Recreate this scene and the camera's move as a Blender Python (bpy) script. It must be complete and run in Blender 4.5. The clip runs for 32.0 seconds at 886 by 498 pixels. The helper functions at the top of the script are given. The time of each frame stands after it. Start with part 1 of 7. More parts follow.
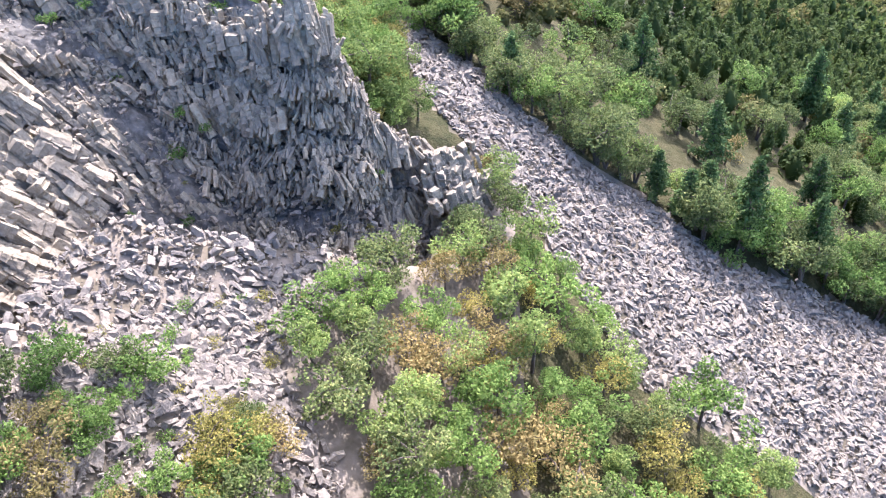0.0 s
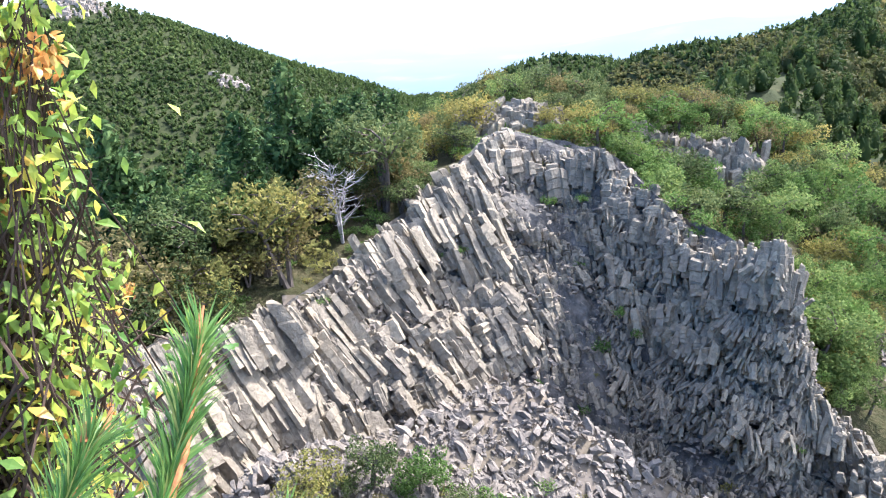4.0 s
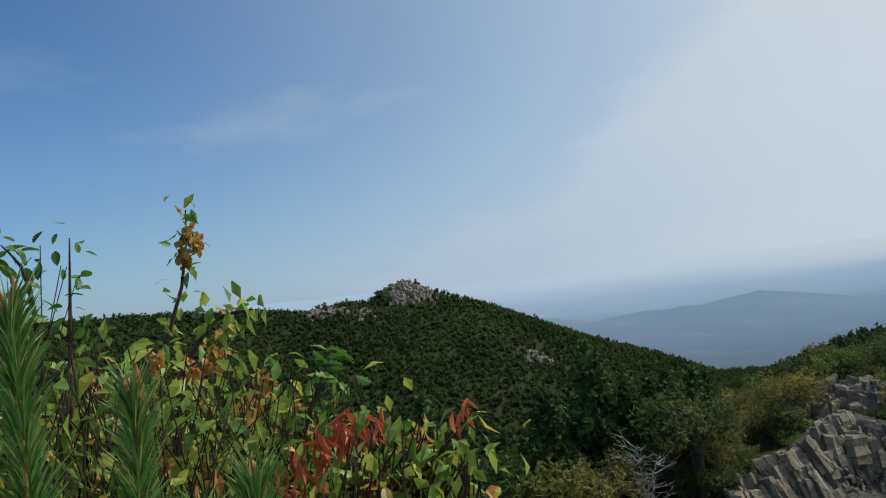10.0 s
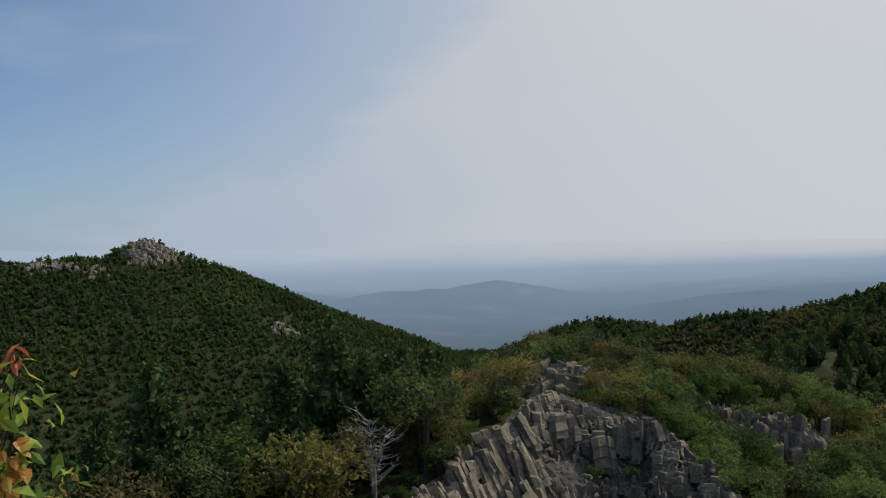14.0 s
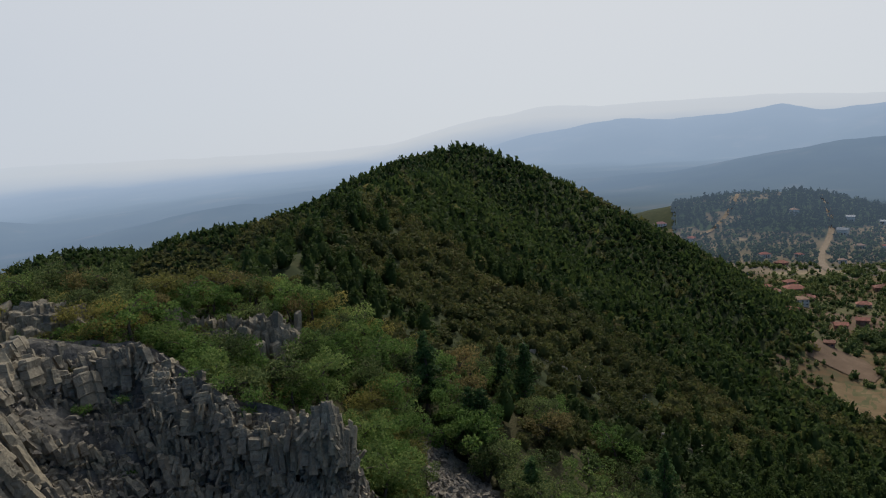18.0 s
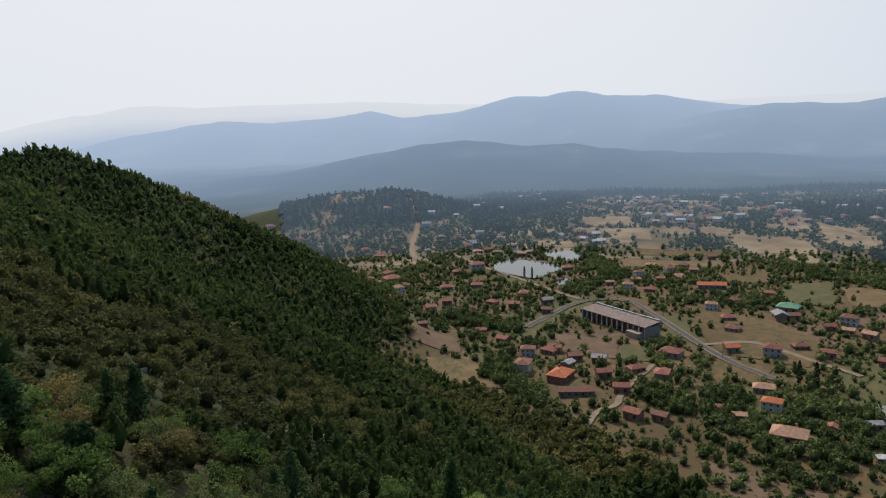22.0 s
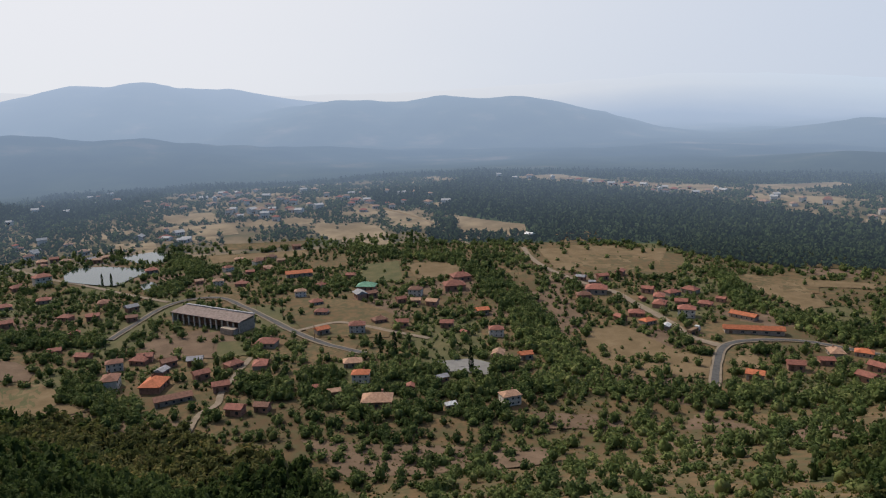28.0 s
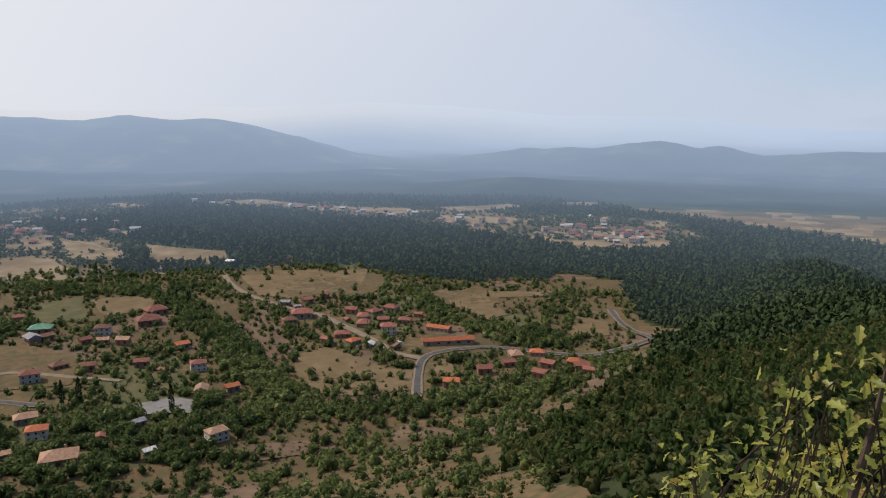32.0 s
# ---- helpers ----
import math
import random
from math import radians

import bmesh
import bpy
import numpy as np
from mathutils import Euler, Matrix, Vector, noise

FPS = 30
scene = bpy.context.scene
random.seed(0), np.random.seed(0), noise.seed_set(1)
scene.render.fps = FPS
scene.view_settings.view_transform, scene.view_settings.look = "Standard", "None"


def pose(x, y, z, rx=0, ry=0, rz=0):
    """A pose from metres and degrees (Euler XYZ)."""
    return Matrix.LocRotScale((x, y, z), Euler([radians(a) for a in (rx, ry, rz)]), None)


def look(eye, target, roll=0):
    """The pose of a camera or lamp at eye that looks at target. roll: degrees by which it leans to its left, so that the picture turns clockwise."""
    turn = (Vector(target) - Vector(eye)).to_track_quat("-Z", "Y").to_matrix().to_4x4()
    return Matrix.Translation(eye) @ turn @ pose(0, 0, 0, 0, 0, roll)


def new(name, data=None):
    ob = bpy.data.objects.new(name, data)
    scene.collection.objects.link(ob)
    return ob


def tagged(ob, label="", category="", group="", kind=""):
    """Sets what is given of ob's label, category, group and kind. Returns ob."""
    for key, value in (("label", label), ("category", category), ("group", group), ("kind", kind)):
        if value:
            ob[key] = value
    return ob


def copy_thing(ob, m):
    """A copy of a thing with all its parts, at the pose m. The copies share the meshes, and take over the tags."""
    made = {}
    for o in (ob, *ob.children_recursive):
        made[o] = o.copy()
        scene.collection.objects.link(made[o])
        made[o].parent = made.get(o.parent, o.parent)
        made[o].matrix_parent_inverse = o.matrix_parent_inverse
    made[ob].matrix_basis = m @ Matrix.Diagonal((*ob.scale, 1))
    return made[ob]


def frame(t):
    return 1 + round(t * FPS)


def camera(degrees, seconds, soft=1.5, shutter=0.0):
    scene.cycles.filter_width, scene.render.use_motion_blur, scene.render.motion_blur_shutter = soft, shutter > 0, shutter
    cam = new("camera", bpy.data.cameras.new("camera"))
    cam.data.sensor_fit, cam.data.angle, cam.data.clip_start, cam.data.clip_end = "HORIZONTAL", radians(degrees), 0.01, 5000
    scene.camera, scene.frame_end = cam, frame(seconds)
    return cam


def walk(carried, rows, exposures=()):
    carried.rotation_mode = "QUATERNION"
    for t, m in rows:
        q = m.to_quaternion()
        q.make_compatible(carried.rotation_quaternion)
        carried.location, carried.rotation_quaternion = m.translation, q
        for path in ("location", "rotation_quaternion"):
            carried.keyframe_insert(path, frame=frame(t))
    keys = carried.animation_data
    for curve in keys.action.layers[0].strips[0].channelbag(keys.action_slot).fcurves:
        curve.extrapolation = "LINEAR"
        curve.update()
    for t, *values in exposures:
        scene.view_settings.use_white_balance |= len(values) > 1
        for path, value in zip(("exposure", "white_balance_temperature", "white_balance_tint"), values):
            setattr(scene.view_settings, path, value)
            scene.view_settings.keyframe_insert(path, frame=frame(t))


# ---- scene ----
# seconds, eye (m), heading clockwise from +y, tilt above level, lean to the right (degrees)
PATH = [
    (0.0, 0.000, -0.280, 0.000, 35.81, -40.76, 8.72),
    (0.5, 0.000, -0.280, 0.000, 30.19, -39.16, 9.23),
    (1.0, 0.000, -0.280, 0.000, 25.75, -36.53, 9.21),
    (1.5, 0.000, -0.280, 0.000, 21.23, -33.13, 7.44),
    (2.0, 0.000, -0.280, 0.000, 16.29, -30.24, 9.28),
    (2.5, 0.000, -0.280, 0.000, 11.68, -26.85, 6.63),
    (3.0, 0.000, -0.280, 0.000, 7.50, -23.99, 3.46),
    (3.5, 0.000, -0.280, 0.000, 2.71, -21.51, 4.27),
    (5.5, -0.000, -0.000, 0.000, -0.96, -19.69, 2.55),
    (6.0, 0.000, 0.000, 0.000, 0.00, -15.40, 4.75),
    (6.5, -0.008, 0.004, 0.019, -1.62, -11.39, 5.60),
    (7.0, -0.055, 0.013, 0.077, -5.81, -7.17, 4.35),
    (7.5, -0.099, 0.010, 0.115, -10.39, -3.20, 3.95),
    (8.0, -0.142, 0.001, 0.139, -14.99, -0.72, 4.61),
    (8.5, -0.164, -0.005, 0.147, -17.38, 0.14, 3.45),
    (9.0, -0.170, -0.007, 0.155, -18.01, 0.89, 3.95),
    (9.5, -0.169, -0.008, 0.173, -17.96, 2.81, 6.57),
    (10.0, -0.194, -0.016, 0.173, -20.64, 2.77, 6.44),
    (10.5, -0.219, -0.027, 0.179, -23.52, 3.44, 6.16),
    (11.0, -0.218, -0.025, 0.163, -23.31, 1.77, 4.52),
    (11.5, -0.212, -0.023, 0.150, -22.69, 0.42, 3.24),
    (12.0, -0.196, -0.016, 0.141, -20.85, -0.55, 2.58),
    (12.5, -0.164, -0.005, 0.136, -17.35, -1.03, 2.04),
    (13.0, -0.120, 0.007, 0.139, -12.55, -0.74, 1.88),
    (13.5, -0.067, 0.016, 0.144, -6.97, -0.18, 1.50),
    (14.0, -0.016, 0.019, 0.141, -1.68, -0.50, 1.02),
    (14.5, 0.025, 0.017, 0.121, 2.80, -1.56, 0.97),
    (16.5, 0.016, -0.002, 0.007, 23.26, -5.16, 3.46),
    (17.0, 0.000, -0.000, 0.000, 27.40, -6.61, 2.90),
    (17.5, 0.000, -0.000, 0.000, 32.15, -7.03, 3.12),
    (18.0, 0.000, -0.000, 0.000, 38.07, -8.49, 3.36),
    (18.5, 0.000, -0.000, 0.000, 43.38, -9.54, 2.33),
    (19.0, 0.000, -0.000, 0.000, 49.90, -9.89, 2.64),
    (19.5, 0.000, -0.000, 0.000, 55.39, -11.56, 3.39),
    (20.0, 0.000, -0.000, 0.000, 60.70, -11.23, 2.15),
    (20.5, 0.000, -0.000, 0.000, 63.85, -11.73, 3.26),
    (21.0, 0.000, -0.000, 0.000, 63.53, -11.42, 3.10),
    (21.5, 0.000, -0.000, 0.000, 65.32, -10.31, 3.07),
    (22.0, 0.000, -0.000, 0.000, 68.62, -9.79, 2.48),
    (22.5, 0.000, -0.000, 0.000, 72.35, -9.80, 2.90),
    (23.0, 0.000, -0.000, 0.000, 75.62, -9.89, 2.63),
    (23.5, 0.000, -0.000, 0.000, 77.77, -9.65, 2.04),
    (24.0, 0.000, -0.000, 0.000, 80.44, -10.29, 1.64),
    (24.5, 0.000, -0.000, 0.000, 83.32, -10.54, 1.94),
    (26.5, 0.000, -0.000, 0.000, 91.55, -10.18, 2.58),
    (27.0, 0.000, -0.000, 0.000, 94.85, -10.60, 2.21),
    (27.5, 0.000, -0.000, 0.000, 98.21, -11.06, 1.64),
    (28.0, 0.000, -0.000, 0.000, 101.05, -11.35, 1.52),
    (28.5, 0.000, -0.000, 0.000, 103.40, -11.43, 1.67),
    (29.0, 0.000, -0.000, 0.000, 104.29, -11.42, 1.48),
    (29.5, 0.000, -0.000, 0.000, 106.74, -11.36, 1.31),
    (30.0, 0.000, -0.000, 0.000, 110.37, -11.20, 1.13),
    (30.5, 0.000, -0.000, 0.000, 113.74, -10.48, 0.29),
    (31.0, 0.000, -0.000, 0.000, 117.35, -10.19, 0.21),
    (31.5, 0.000, -0.000, 0.000, 120.96, -9.98, -0.14),
    (32.0, 0.000, -0.000, 0.000, 124.71, -9.64, -0.33),
]
# seconds, stops, kelvin, tint
EXPOSURE = [
    (0.0, 2.12, 5750, 26), (3.0, 2.1, 5650, 21), (3.5, 1.9, 5650, 19), (5.5, 1.42, 5700, 16), (6.0, 1.04, 5750, 14), (7.0, -0.32, 6300, 11), (8.0, -0.77, 6400, 9), (9.4, -0.8, 6400, 9), (10.3, -0.83, 5950, 2), (11.0, -0.83, 5950, 3), (11.6, -0.83, 6400, 9), (14.0, -0.96, 6400, 9), (17.0, -0.92, 6350, 9), (20.0, -0.56, 6400, 10), (24.0, -0.53, 6450, 11), (32.0, -0.52, 6550, 13),
]


def aim(t, x, y, z, heading, tilt, lean):
    a, e = radians(heading), radians(tilt)
    eye = Vector((x, y, z))
    way = Vector((math.sin(a) * math.cos(e), math.cos(a) * math.cos(e), math.sin(e)))
    return (t, look(eye, eye + way, -lean))


cam = camera(63.14, 32.0, soft=1.15)
walk(cam, [aim(*row) for row in PATH], EXPOSURE)

# ---- light ----
SUN_AZ, SUN_EL = 56.0, 47.0
sa, se = radians(SUN_AZ), radians(SUN_EL)
SUN_WAY = Vector((math.sin(sa) * math.cos(se), math.cos(sa) * math.cos(se), math.sin(se)))
world = bpy.data.worlds.new("sky")
scene.world = world
world.use_nodes = True
wn, wl = world.node_tree.nodes, world.node_tree.links


def wmath(op, a, b=0.0, c=0.0):
    x = wn.new("ShaderNodeMath")
    x.operation = op
    for v, s in ((a, 0), (b, 1), (c, 2)):
        if isinstance(v, (int, float)):
            x.inputs[s].default_value = v
        else:
            wl.new(v, x.inputs[s])
    return x.outputs[0]


def wmix(fac, a, b):
    x = wn.new("ShaderNodeMix")
    x.data_type = "RGBA"
    for v, s in ((fac, 0), (a, 6), (b, 7)):
        if isinstance(v, (int, float)):
            x.inputs[s].default_value = v
        elif isinstance(v, tuple):
            x.inputs[s].default_value = (*v, 1)
        else:
            wl.new(v, x.inputs[s])
    return x.outputs[2]


def at_sky(az, el):
    a, e = radians(az), radians(el)
    return (math.sin(a) * math.cos(e), math.cos(a) * math.cos(e), math.sin(e))


sky = wn.new("ShaderNodeTexSky")
sky.sky_type, sky.sun_disc = "NISHITA", False
sky.sun_elevation, sky.sun_rotation = radians(SUN_EL), radians(SUN_AZ)
sky.altitude, sky.air_density, sky.dust_density, sky.ozone_density = 400.0, 1.0, 1.0, 2.0
# summer haze: bright milky air towards the horizon and round the sun
coord = wn.new("ShaderNodeTexCoord")
split = wn.new("ShaderNodeSeparateXYZ")
wl.new(coord.outputs["Generated"], split.inputs[0])
dot = wn.new("ShaderNodeVectorMath")
dot.operation = "DOT_PRODUCT"
wl.new(coord.outputs["Generated"], dot.inputs[0])
dot.inputs[1].default_value = at_sky(58, SUN_EL)
near_sun = wmath("MAXIMUM", dot.outputs["Value"], 0.0)
lift = wmath("MAXIMUM", split.outputs["Z"], 0.0)
flat = wn.new("ShaderNodeVectorMath")
flat.operation = "DOT_PRODUCT"
wl.new(coord.outputs["Generated"], flat.inputs[0])
flat.inputs[1].default_value = (math.sin(radians(52)), math.cos(radians(52)), 0)
sunward = wmath("MINIMUM", wmath("MAXIMUM", wmath("MULTIPLY_ADD", flat.outputs["Value"], 0.75, 0.72), 0.22), 1.25)
low = wmath("MULTIPLY", wmath("POWER", wmath("SUBTRACT", 1.0, lift), 4.4), sunward)
glow = wmath("MULTIPLY", wmath("POWER", near_sun, 1.6), 1.4)
# thin streaks of high cloud
puff = wn.new("ShaderNodeTexNoise")
puff.inputs["Scale"].default_value, puff.inputs["Detail"].default_value = 2.6, 6.0
stretch = wn.new("ShaderNodeMapping")
stretch.inputs["Scale"].default_value = (1.0, 1.0, 3.6)
wl.new(coord.outputs["Generated"], stretch.inputs[0])
wl.new(stretch.outputs[0], puff.inputs["Vector"])
veil = wmath("MULTIPLY", wmath("MAXIMUM", wmath("SUBTRACT", puff.outputs[0], 0.58), 0.0), 1.5)
# a broad milky sheet of cloud in the north
bank = wn.new("ShaderNodeVectorMath")
bank.operation = "DOT_PRODUCT"
wl.new(coord.outputs["Generated"], bank.inputs[0])
bank.inputs[1].default_value = at_sky(45, -20)
sheet = wmath("ADD", bank.outputs["Value"], wmath("MULTIPLY", wmath("SUBTRACT", puff.outputs[0], 0.5), 0.34))
sheet = wmath("MULTIPLY", wmath("MINIMUM", wmath("MAXIMUM", wmath("MULTIPLY_ADD", sheet, 4.2, -2.0), 0.0), 1.0), 0.42)
# milky air over the eastern plain
plain = wn.new("ShaderNodeVectorMath")
plain.operation = "DOT_PRODUCT"
wl.new(coord.outputs["Generated"], plain.inputs[0])
plain.inputs[1].default_value = at_sky(132, -8)
milk = wmath("MULTIPLY", wmath("MINIMUM", wmath("MAXIMUM", wmath("MULTIPLY_ADD", plain.outputs["Value"], 2.6, -1.5), 0.0), 1.0), 0.45)
haze = wmath("MINIMUM", wmath("ADD", wmath("ADD", wmath("ADD", wmath("ADD", low, milk), sheet), glow), veil), 0.97)
tint = wmix(wmath("MINIMUM", glow, 1.0), (6.5, 7.5, 9.0), (10.4, 10.4, 10.4))
clear = wn.new("ShaderNodeMix")
clear.data_type, clear.blend_type = "RGBA", "MULTIPLY"
clear.inputs[0].default_value = 1.0
wl.new(sky.outputs[0], clear.inputs[6])
clear.inputs[7].default_value = (0.60, 1.13, 1.52, 1)
final = wmix(haze, clear.outputs[2], wmix(sheet, tint, (9.6, 9.8, 10.3)))
wl.new(final, wn["Background"].inputs["Color"])
wn["Background"].inputs["Strength"].default_value = 0.12
sun = new("sun", bpy.data.lights.new("sun", "SUN"))
sun.data.energy, sun.data.angle, sun.data.color = 5.0, radians(0.6), (1.0, 0.93, 0.82)
sun.matrix_world = look(SUN_WAY * 100, (0, 0, 0))

# ---- materials ----


class Mat:
    """A node material with a few short ways to add nodes."""

    def __init__(self, name, rough=0.8, spec=0.3):
        self.m = bpy.data.materials.new(name)
        self.m.use_nodes = True
        self.t = self.m.node_tree
        self.b = self.t.nodes["Principled BSDF"]
        self.b.inputs["Roughness"].default_value = rough
        self.b.inputs["Specular IOR Level"].default_value = spec

    def n(self, kind, **sets):
        node = self.t.nodes.new(kind)
        for key, value in sets.items():
            if key in node.inputs:
                node.inputs[key].default_value = value
        return node

    def link(self, a, b):
        self.t.links.new(a, b)
        return b

    def coord(self, scale=1.0, stretch=(1, 1, 1), local=False):
        c = self.n("ShaderNodeTexCoord") if local else self.n("ShaderNodeNewGeometry")
        m = self.n("ShaderNodeMapping")
        m.inputs["Scale"].default_value = tuple(scale * s for s in stretch)
        self.link(c.outputs["Object"] if local else c.outputs["Position"], m.inputs["Vector"])
        return m.outputs[0]

    def noise(self, scale, detail=4.0, stretch=(1, 1, 1), local=False, rough=0.6):
        t = self.n("ShaderNodeTexNoise", Scale=1.0, Detail=detail, Roughness=rough)
        self.link(self.coord(scale, stretch, local), t.inputs["Vector"])
        return t.outputs[0]

    def ramp(self, fac, stops):
        r = self.n("ShaderNodeValToRGB")
        e = r.color_ramp.elements
        while len(e) < len(stops):
            e.new(0.5)
        for el, (p, c) in zip(e, stops):
            el.position, el.color = p, (*c, 1)
        self.link(fac, r.inputs[0])
        return r.outputs[0]

    def mix(self, fac, a, b, mode="MIX"):
        x = self.n("ShaderNodeMix")
        x.data_type, x.blend_type = "RGBA", mode
        for v, s in ((fac, 0), (a, 6), (b, 7)):
            if isinstance(v, (int, float)):
                x.inputs[s].default_value = v
            elif isinstance(v, tuple):
                x.inputs[s].default_value = (*v, 1)
            else:
                self.link(v, x.inputs[s])
        return x.outputs[2]

    def math(self, op, a, b=0.0):
        x = self.n("ShaderNodeMath")
        x.operation = op
        for v, s in ((a, 0), (b, 1)):
            if isinstance(v, (int, float)):
                x.inputs[s].default_value = v
            else:
                self.link(v, x.inputs[s])
        return x.outputs[0]

    def each(self, island=False):
        if island:
            return self.n("ShaderNodeNewGeometry").outputs["Random Per Island"]
        return self.n("ShaderNodeObjectInfo").outputs["Random"]

    def color(self, out):
        self.link(out, self.b.inputs["Base Color"])
        return self

    def bump(self, out, strength=0.4, distance=0.05):
        x = self.n("ShaderNodeBump", Strength=strength, Distance=distance)
        self.link(out, x.inputs["Height"])
        self.link(x.outputs[0], self.b.inputs["Normal"])
        return self


def rock_mat(name, island, dark=(0.095, 0.08, 0.06), mid=(0.272, 0.235, 0.174), pale=(0.45, 0.388, 0.283)):
    m = Mat(name, 0.9, 0.2)
    big = m.noise(0.35, 5)
    fine = m.noise(5.0, 6)
    c = m.ramp(big, [(0.3, mid), (0.55, mid), (0.75, pale)])
    c = m.mix(m.ramp(fine, [(0.35, (0, 0, 0)), (0.7, (1, 1, 1))]), m.mix(0.55, c, dark), c)
    tone = m.ramp(m.each(island), [(0.0, (0.7, 0.7, 0.72)), (0.5, (0.92, 0.91, 0.9)), (1.0, (1.15, 1.12, 1.06))])
    c = m.mix(1.0, c, tone, "MULTIPLY")
    lichen = m.ramp(m.noise(1.7, 5), [(0.62, (0, 0, 0)), (0.75, (1, 1, 1))])
    c = m.mix(m.math("MULTIPLY", lichen, 0.5), c, (0.20, 0.19, 0.15))
    rough = m.math("ADD", m.math("MULTIPLY", m.noise(1.6, 6, (1, 1, 0.6)), 2.2), fine)
    m.color(c).bump(rough, 0.8, 0.11)
    return m.m


ROCK = rock_mat("grey columnar rock", False)
ROCK_MANY = rock_mat("grey columnar rock joined", True)
SCREE_MANY = rock_mat("pale scree stone", True, (0.10, 0.088, 0.074), (0.205, 0.178, 0.146), (0.30, 0.262, 0.215))
SCREE = rock_mat("pale scree stone single", False, (0.10, 0.088, 0.074), (0.205, 0.178, 0.146), (0.30, 0.262, 0.215))


def leaf_mat(name, stops, island=True, through_=0.25, rough=0.75, broad=0.03):
    """Leaves: a tone for each clump and a second one over whole stands."""
    m = Mat(name, rough, 0.08)
    c = m.ramp(m.each(island), stops)
    if not island:
        c = m.mix(0.6, c, m.ramp(m.each(True), stops))
    stand = m.ramp(m.noise(broad, 3), [(0.35, (0.62, 0.68, 0.62)), (0.65, (1.25, 1.18, 1.1))])
    c = m.mix(1.0, c, stand, "MULTIPLY")
    lone = m.ramp(m.noise(0.22, 2), [(0.35, (0.7, 0.72, 0.7)), (0.65, (1.25, 1.2, 1.15))])
    c = m.mix(1.0, c, lone, "MULTIPLY")
    m.color(c)
    m.b.inputs["Transmission Weight"].default_value = 0.0
    d = m.n("ShaderNodeBsdfTranslucent")
    m.link(c, d.inputs["Color"])
    s = m.n("ShaderNodeMixShader", Fac=through_)
    out = m.t.nodes["Material Output"]
    m.link(m.b.outputs[0], s.inputs[1])
    m.link(d.outputs[0], s.inputs[2])
    m.link(s.outputs[0], out.inputs["Surface"])
    return m.m


OAK = leaf_mat("green oak leaves", [(0.0, (0.0728, 0.13, 0.0364)), (0.5, (0.135, 0.224, 0.0572)), (1.0, (0.229, 0.312, 0.0988))], through_=0.45)
HORN_TREE = leaf_mat("light green leaves", [(0.0, (0.0936, 0.146, 0.0468)), (0.5, (0.166, 0.239, 0.0728)), (1.0, (0.27, 0.322, 0.114))], through_=0.45)
OAK_DRY = leaf_mat("yellowing leaves", [(0.0, (0.135, 0.135, 0.0416)), (0.5, (0.229, 0.213, 0.0624)), (1.0, (0.333, 0.286, 0.0936))], through_=0.4)
OAK_DULL = leaf_mat("olive green leaves", [(0.0, (0.0607, 0.0911, 0.034)), (0.5, (0.115, 0.153, 0.0559)), (1.0, (0.201, 0.225, 0.0911))], through_=0.35)
OAK_BROWN = leaf_mat("browning leaves", [(0.0, (0.12, 0.11, 0.045)), (0.5, (0.20, 0.165, 0.07)), (1.0, (0.28, 0.22, 0.1))], through_=0.35)
PINE = leaf_mat("dark pine needles", [(0.0, (0.0416, 0.0806, 0.0286)), (0.5, (0.0715, 0.124, 0.0442)), (1.0, (0.111, 0.163, 0.0585))], through_=0.2)
# broad tone patches in these three canopies stand in for relief shading
OLIVE = leaf_mat("olive oak canopy", [(0.0, (0.0738, 0.0857, 0.0309)), (0.7, (0.109, 0.117, 0.0428)), (1.0, (0.161, 0.137, 0.0595))], through_=0.42, broad=0.014)
FOREST = leaf_mat("forest canopy", [(0.0, (0.055, 0.086, 0.027)), (0.8, (0.065, 0.10, 0.032)), (1.0, (0.085, 0.112, 0.042))], through_=0.42, broad=0.014)
HILL_PINES = leaf_mat("dark hill forest", [(0.0, (0.0528, 0.0803, 0.0252)), (0.8, (0.063, 0.0953, 0.0309)), (1.0, (0.0849, 0.108, 0.0402))], through_=0.42, broad=0.014)
ORCHARD = leaf_mat("village greenery", [(0.0, (0.0708, 0.103, 0.0354)), (0.6, (0.113, 0.15, 0.0523)), (1.0, (0.189, 0.208, 0.0843))], through_=0.3)
FERN = leaf_mat("bracken fronds", [(0.0, (0.075, 0.085, 0.022)), (0.6, (0.12, 0.12, 0.032)), (1.0, (0.17, 0.14, 0.05))], through_=0.35)
bark = Mat("grey brown bark", 0.9, 0.1)
bark.color(bark.ramp(bark.noise(9, 4, (1, 1, 0.3)), [(0.3, (0.05, 0.04, 0.032)), (0.7, (0.14, 0.115, 0.095))]))
BARK = bark.m


def ground_mat():
    """Near and middle ground: dry grass, earth and litter."""
    m = Mat("dry grass and earth", 0.95, 0.1)
    big = m.noise(0.02, 5)
    mid = m.noise(0.25, 5)
    fine = m.noise(4.0, 5)
    c = m.ramp(big, [(0.35, (0.094, 0.06, 0.029)), (0.5, (0.14, 0.088, 0.043)), (0.68, (0.185, 0.122, 0.062))])
    c = m.mix(m.ramp(mid, [(0.42, (0, 0, 0)), (0.6, (1, 1, 1))]), c, (0.0814, 0.074, 0.0333))
    c = m.mix(m.math("MULTIPLY", fine, 0.5), c, (0.0888, 0.0666, 0.0444))
    m.color(c).bump(mid, 0.5, 0.3)
    return m.m


